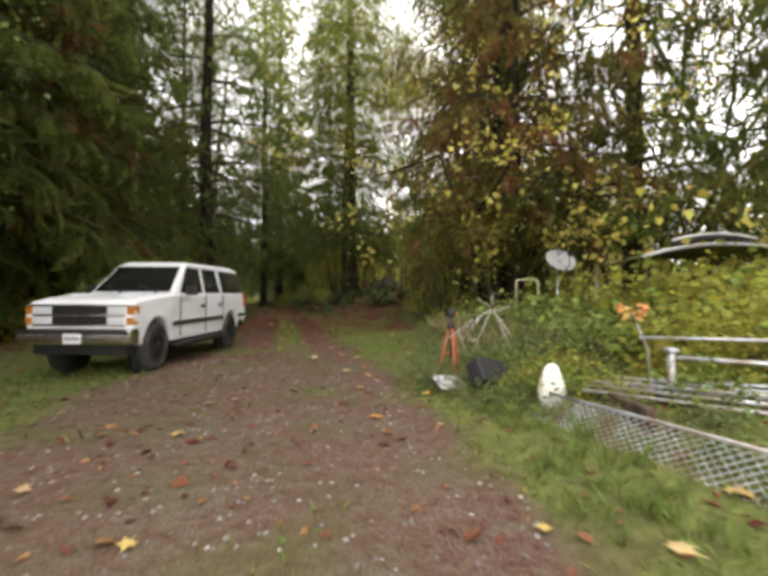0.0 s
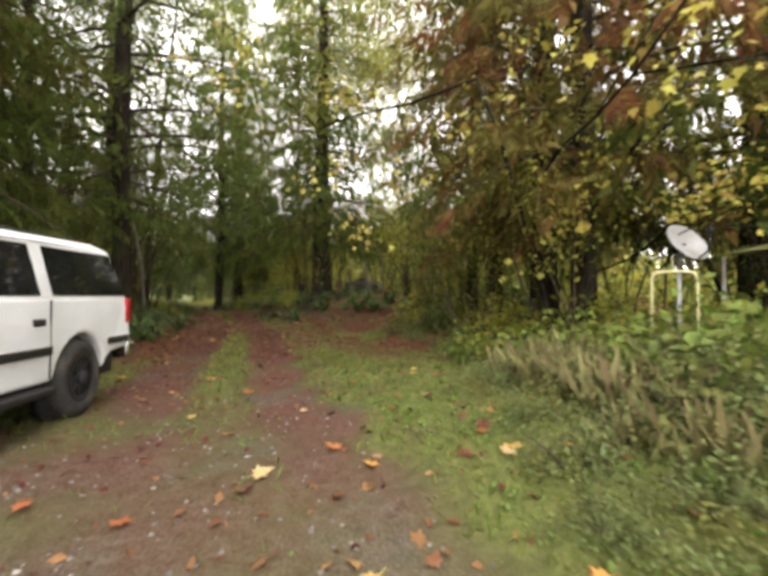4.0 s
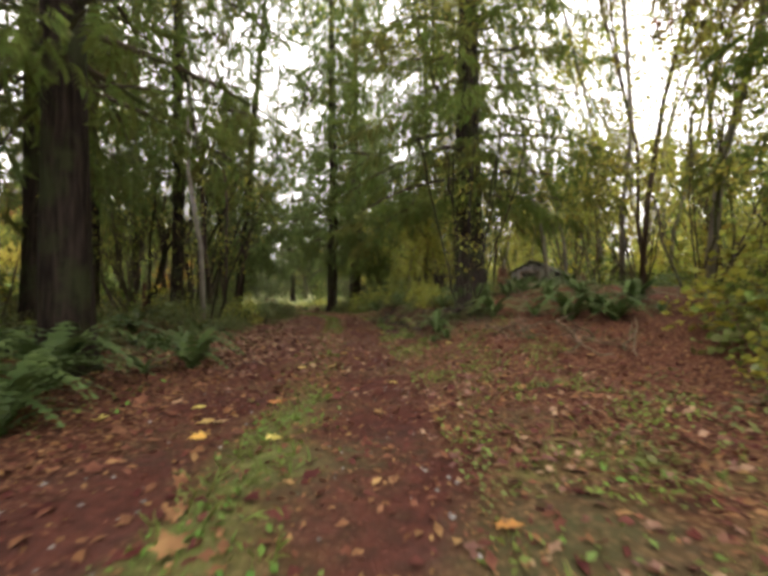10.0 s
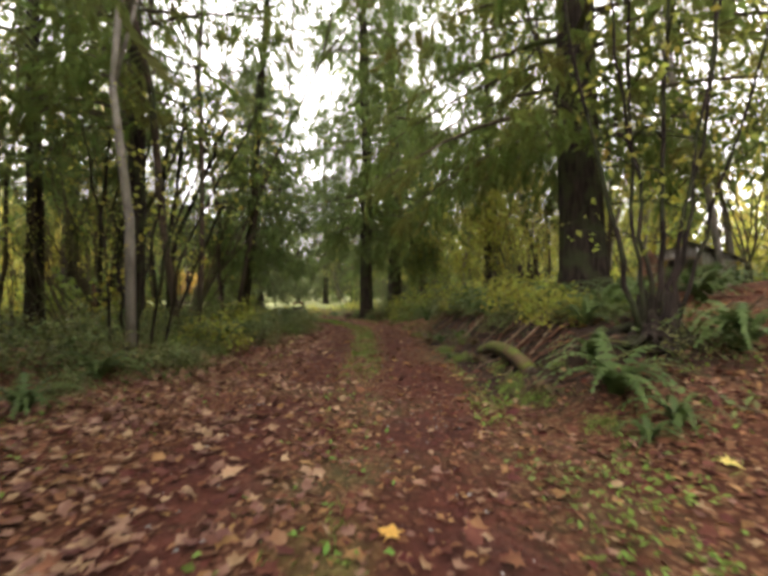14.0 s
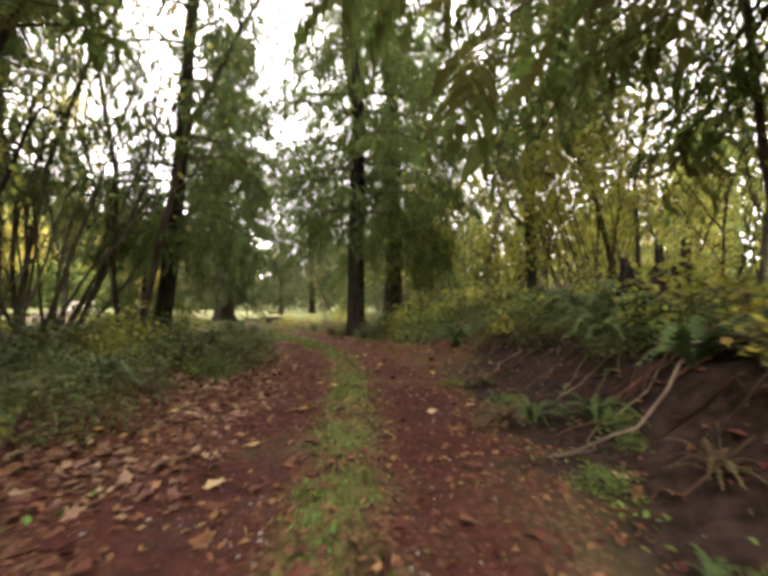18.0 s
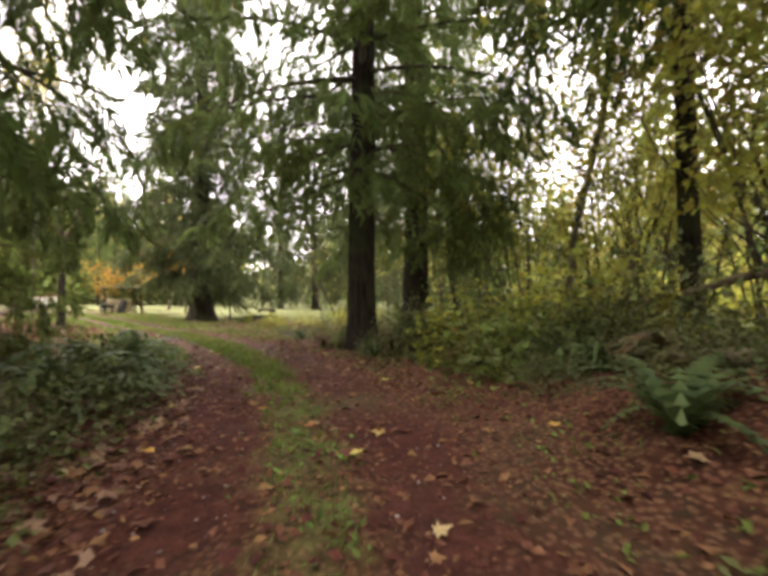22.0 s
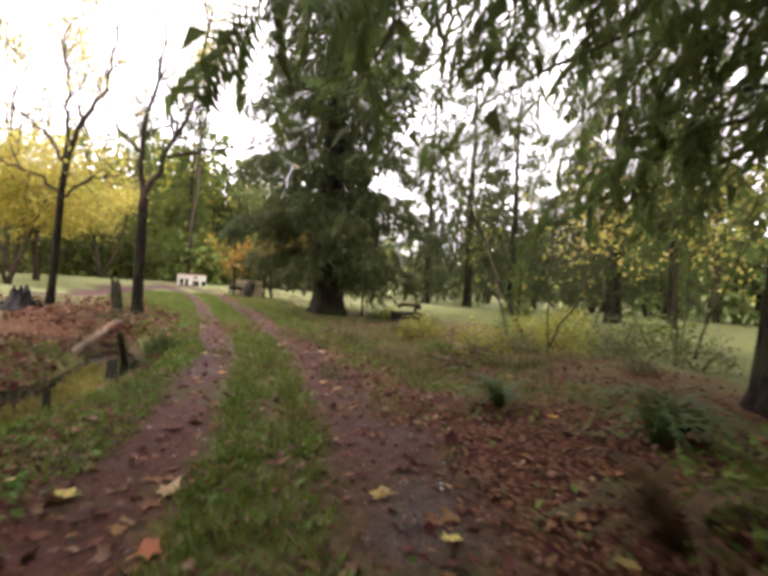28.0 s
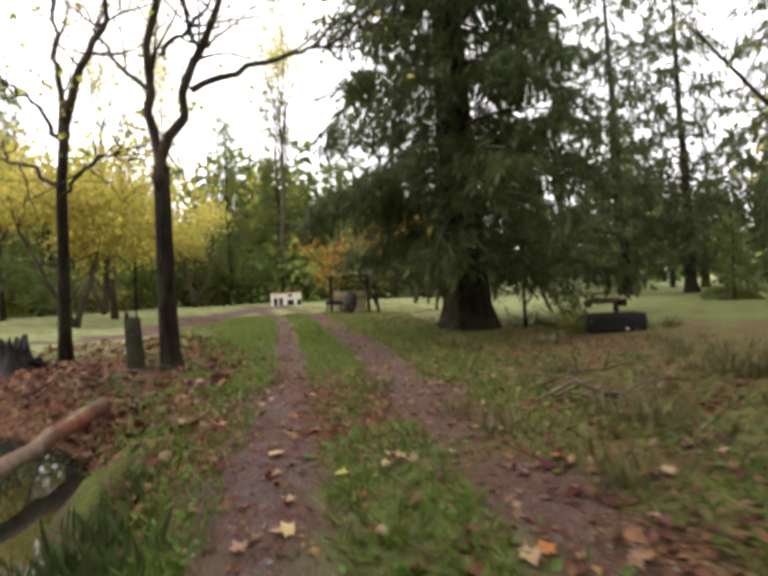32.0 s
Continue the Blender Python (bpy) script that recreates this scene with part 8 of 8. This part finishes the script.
# pale curled maple leaves lying thick beside the wooded lane
PALE = mat("pale_fallen_leaves", (0.15, 0.072, 0.048), (0.34, 0.21, 0.145), 6, 0.7, 0, patch=(0.15, 0.06, 0.04), patch_scale=2.5, vary=0.45, hue=0.03, island=True, thin=0.1)
x1, y1 = lane_points(15000, -5.5, -1.2, 23, 44)
x2, y2 = lane_points(2600, 1.3, 4.8, 17.5, 29)
x3, y3 = lane_points(1300, -1.3, 1.3, 22, 30)
x, y = np.concatenate([x1, x2, x3]), np.concatenate([y1, y2, y3])
x, y = keep(x, y, np.clip(0.6 + 0.5 * waves(x, y, 2.1, 81), 0.1, 1) * (step(22, 26, y) + step(0, 1, lane_at(x, y)) * step(16, 20, y)).clip(0, 1))
a, u = flat_ways(len(x), 0.35)
tagged(new("pale_leaf_litter", mesh_of("pale_leaf_litter", *scatter(STAR, on_ground(x, y, 0.025), a, u, np.where(lane_at(x, y) > 0, 0.75, 1.0) * RS.uniform(0.06, 0.14, len(x))), PALE)), "pale tan maple leaves lying thick beside the lane", "leaf litter", kind="stuff")

# crumbs of leaf, bark and needle on the wheel tracks
x, y = lane_points(38000, -1.9, 1.9, 13, 62)
x, y = keep(x, y, np.clip(0.55 + 0.55 * waves(x, y, 1.2, 91), 0.05, 1))
a, u = flat_ways(len(x), 0.3)
tagged(new("leaf_crumbs", mesh_of("leaf_crumbs", *scatter(LEAF, on_ground(x, y, 0.012), a, u, RS.uniform(0.02, 0.06, len(x))), LITTER)), "crumbled leaves and needles on the wheel tracks", "leaf litter", kind="stuff")

# small leaves strewn over the grassy banks by the stream and on the needle bank under the pair of cedars
x, y = lane_points(16000, 1.2, 8.5, 44, 64)
x, y = keep(x, y, 0.25 + 0.6 * (waves(x, y, 2.6, 52) > 0.05))
a, u = flat_ways(len(x), 0.3)
tagged(new("bank_litter", mesh_of("bank_litter", *scatter(LEAF, on_ground(x, y, 0.03), a, u, RS.uniform(0.05, 0.13, len(x))), LITTER)), "russet and tan leaves strewn over the grassy bank", "leaf litter", kind="stuff")
# ivy and low dark leaves creeping over the litter
x, y = lane_points(9000, 2.0, 6.5, 18, 60)
x, y = keep(x, y, (waves(x, y, 1.8, 61) > 0.55) * 0.9)
a, u = flat_ways(len(x), 0.4)
a[:, 2] += 0.3
tagged(new("ivy", mesh_of("ivy", *scatter(LEAF, on_ground(x, y, 0.05), a, u, RS.uniform(0.06, 0.13, len(x))), SALAL)), "dark ivy creeping in patches over fallen leaves", "ground ivy", kind="stuff")

# bright ground ivy over the leaf litter beside the wooded lane
x1, y1 = lane_points(15000, 1.5, 5.2, 13.5, 29)
x2, y2 = lane_points(5000, 1.7, 3.4, 27, 47)
x3, y3 = lane_points(2500, -5.0, -2.2, 20, 44)
x, y = np.concatenate([x1, x2, x3]), np.concatenate([y1, y2, y3])
x, y = keep(x, y, (waves(x, y, 2.0, 62) + 0.5 * waves(x, y, 0.8, 63) > 0.25) * (0.85 - 0.75 * shaded_humus(x, y, lane_at(x, y))))
a, u = flat_ways(len(x), 0.4)
a[:, 2] += 0.35
tagged(new("ground_ivy", mesh_of("ground_ivy", *scatter(LEAF, on_ground(x, y, 0.05), a, u, RS.uniform(0.035, 0.075, len(x))), GREEN)), "green ground ivy trailing over fallen leaves", "ground ivy", kind="stuff")
# leaves on and beside the meadow lane
x, y = lane_points(4200, -5.0, 5.0, 43, 62)
x, y = keep(x, y, 0.35 + 0.5 * (waves(x, y, 1.9, 66) > 0))
a, u = flat_ways(len(x), 0.35)
tagged(new("meadow_lane_litter", mesh_of("meadow_lane_litter", *scatter(STAR, on_ground(x, y, 0.03), a, u, RS.uniform(0.05, 0.13, len(x))), PALE)), "tan leaves scattered along the meadow lane", "leaf litter", kind="stuff")

# curled leaves lying thick on the stream's banks round the maples
for name, m, many, seed in (("bank_leaves", PALE, 6500, 71), ("dark_bank_leaves", LITTER, 7500, 72)):
    x, y = RS.uniform(-38, -22, many), RS.uniform(47.5, 55, many)
    x, y = keep(x, y, (lane_at(x, y) < -1.9) * (near(STREAM, x, y) > 0.75) * np.clip(0.75 + 0.6 * waves(x, y, 1.4, seed), 0.08, 1))
    a, u = flat_ways(len(x), 0.7)
    tagged(new(name, mesh_of(name, *scatter(STAR, on_ground(x, y, 0.04), a, u, RS.uniform(0.06, 0.17, len(x))), m)), "curled brown leaves heaped on the stream bank", "leaf litter", kind="stuff")
# pale crumpled leaves on the lane and its verges where the wood opens
x, y = lane_points(5200, -4.2, 3.4, 43, 62)
x, y = keep(x, y, np.where(abs(lane_at(x, y)) < 0.6, 0.15, 0.75) * (near(STREAM, x, y) > 0.8))
a, u = flat_ways(len(x), 0.6)
tagged(new("crumpled_leaves", mesh_of("crumpled_leaves", *scatter(STAR, on_ground(x, y, 0.03), a, u, RS.uniform(0.04, 0.1, len(x))), PALE)), "small crumpled tan leaves on the meadow lane", "leaf litter", kind="stuff")
# weeds and grass on the verge between the meadow lane and the stream
x, y = lane_points(16000, -4.3, -1.25, 45, 60)
x, y = keep(x, y, np.clip(waves(x, y, 1.7, 73) + 0.55, 0, 1) * (near(STREAM, x, y) > 0.7))
n = len(x)
a, u = flat_ways(n, 0.5)
a[:, 2] += 0.4
tagged(new("verge_weeds", mesh_of("verge_weeds", *scatter(LEAF, on_ground(x, y, 0.03), a, u, RS.uniform(0.04, 0.1, n)), CLOVER)), "low broad-leaved weeds on the verge by the stream", "weeds", kind="stuff")
x, y = lane_points(26000, -3.0, -1.2, 47, 62)
x, y = keep(x, y, np.clip(0.7 + 0.6 * waves(x, y, 2.2, 74), 0, 1) * (near(STREAM, x, y) > 0.7))
n = len(x)
a = np.stack([0.8 * RS.standard_normal(n), 0.8 * RS.standard_normal(n), np.ones(n)], -1)
tagged(new("verge_grass", mesh_of("verge_grass", *scatter(BLADE, on_ground(x, y, -0.01), a, RS.standard_normal((n, 3)) * [1, 1, 0.1], RS.uniform(0.06, 0.16, n)), LUSH)), "bright green grass on the verge by the stream", "grass", kind="stuff")

# grass blades on lawn, lane strip and verge
x, y = lane_points(250000, -5.2, 5.2)
d_, g_, l_ = cover(x, y, lane_at(x, y))
x, y = keep(x, y, np.clip(g_ * (1 - d_) * 1.1 - 0.1, 0, 1))
n = len(x)
a = np.stack([0.9 * RS.standard_normal(n), 0.9 * RS.standard_normal(n), np.ones(n)], -1)
tagged(new("grass", mesh_of("grass", *scatter(BLADE, on_ground(x, y, -0.01), a, RS.standard_normal((n, 3)) * [1, 1, 0.1], np.where(y > 44, 1.6, 1.25) * RS.uniform(0.04, 0.13, n)), GRASS)), "short green lawn grass with weeds", "grass", kind="stuff")
# taller lush blades on the meadow lane's middle and sides
x, y = lane_points(80000, -3.4, 3.4, 43, 62)
dl = lane_at(x, y)
d_, g_, l_ = cover(x, y, dl)
x, y = keep(x, y, np.where(abs(dl) < 0.7, 1.0, 0.55) * np.clip(1.6 * g_ - 0.3, 0, 1) * (1 - d_))
n = len(x)
a = np.stack([0.8 * RS.standard_normal(n), 0.8 * RS.standard_normal(n), np.ones(n)], -1)
tagged(new("lush_grass", mesh_of("lush_grass", *scatter(BLADE, on_ground(x, y, -0.01), a, RS.standard_normal((n, 3)) * [1, 1, 0.1], RS.uniform(0.07, 0.19, n)), LUSH)), "lush bright green grass along the meadow lane", "grass", kind="stuff")
# small broad weeds in the strip and the verges
x, y = lane_points(34000, -4.6, 4.6)
dl = lane_at(x, y)
d_, g_, l_ = cover(x, y, dl)
x, y = keep(x, y, np.clip((0.3 + 0.5 * (y > 28)) * g_ * (1 - d_) + 0.6 * (abs(dl) > 2.2) * l_ * (waves(x, y, 2.5, 31) > 0.15), 0, 1))
n = len(x)
a, u = flat_ways(n, 0.5)
a[:, 2] += 0.35
tagged(new("weeds", mesh_of("weeds", *scatter(LEAF, on_ground(x, y, 0.02), a, u, np.where(y > 44, 1.3, 0.85) * RS.uniform(0.04, 0.1, n)), GREEN)), "low clover and broad-leaved weeds along the lane", "weeds", kind="stuff")
# clover and plantain rosettes on the lane's middle and the verges
x, y = lane_points(15000, -4.2, 4.4, 12)
mid_x, mid_y = lane_points(9000, -0.6, 0.6, 14)
yard_x, yard_y = lane_points(7000, 1.5, 4.2, 1.5, 14)
x, y = np.concatenate([x, mid_x, yard_x]), np.concatenate([y, mid_y, yard_y])
dl = lane_at(x, y)
d_, g_, l_ = cover(x, y, dl)
x, y = keep(x, y, np.where(abs(dl) < 0.65, np.where(y > 44, 0.35, 0.8) * (waves(x, y, 1.6, 44) > -0.2) * np.clip(g_, 0.15, 1), 0.9 * (waves(x, y, 2.2, 45) > np.where(y < 14, 0.0, 0.3)) * (abs(dl) > 1.9) * ((x < 1.15) | (y > 5.3))))
n = len(x)
a, u = flat_ways(n, 0.4)
a[:, 2] += 0.45
tagged(new("clover", mesh_of("clover", *scatter(LEAF, on_ground(x, y, 0.02), a, u, np.where(y < 14, 0.6, np.where(y < 44, 0.72, 1.0)) * RS.uniform(0.05, 0.12, n)), CLOVER)), "bright green clover and plantain patches on the lane", "weeds", kind="stuff")
# stones of the gravel
x, y = lane_points(17000, -3.6, 1.6, -4, 60)
d_, g_, l_ = cover(x, y, lane_at(x, y))
x, y = keep(x, y, d_ * np.where(y < 16, 1.0, 0.4))
n = len(x)
PEBBLE = (np.array([(1, 0, 0), (-1, 0.1, 0), (0, 1, 0), (0.1, -1, 0), (0, 0, 0.7)], float) * 0.5, np.array([(0, 2, 4), (2, 1, 4), (1, 3, 4), (3, 0, 4)]))
a, u = flat_ways(n, 0.2)
tagged(new("gravel", mesh_of("gravel", *scatter(PEBBLE, on_ground(x, y, -0.002), a, u, RS.uniform(0.015, 0.055, n)), STONE)), "grey stones scattered in the wheel tracks", "gravel", kind="stuff")
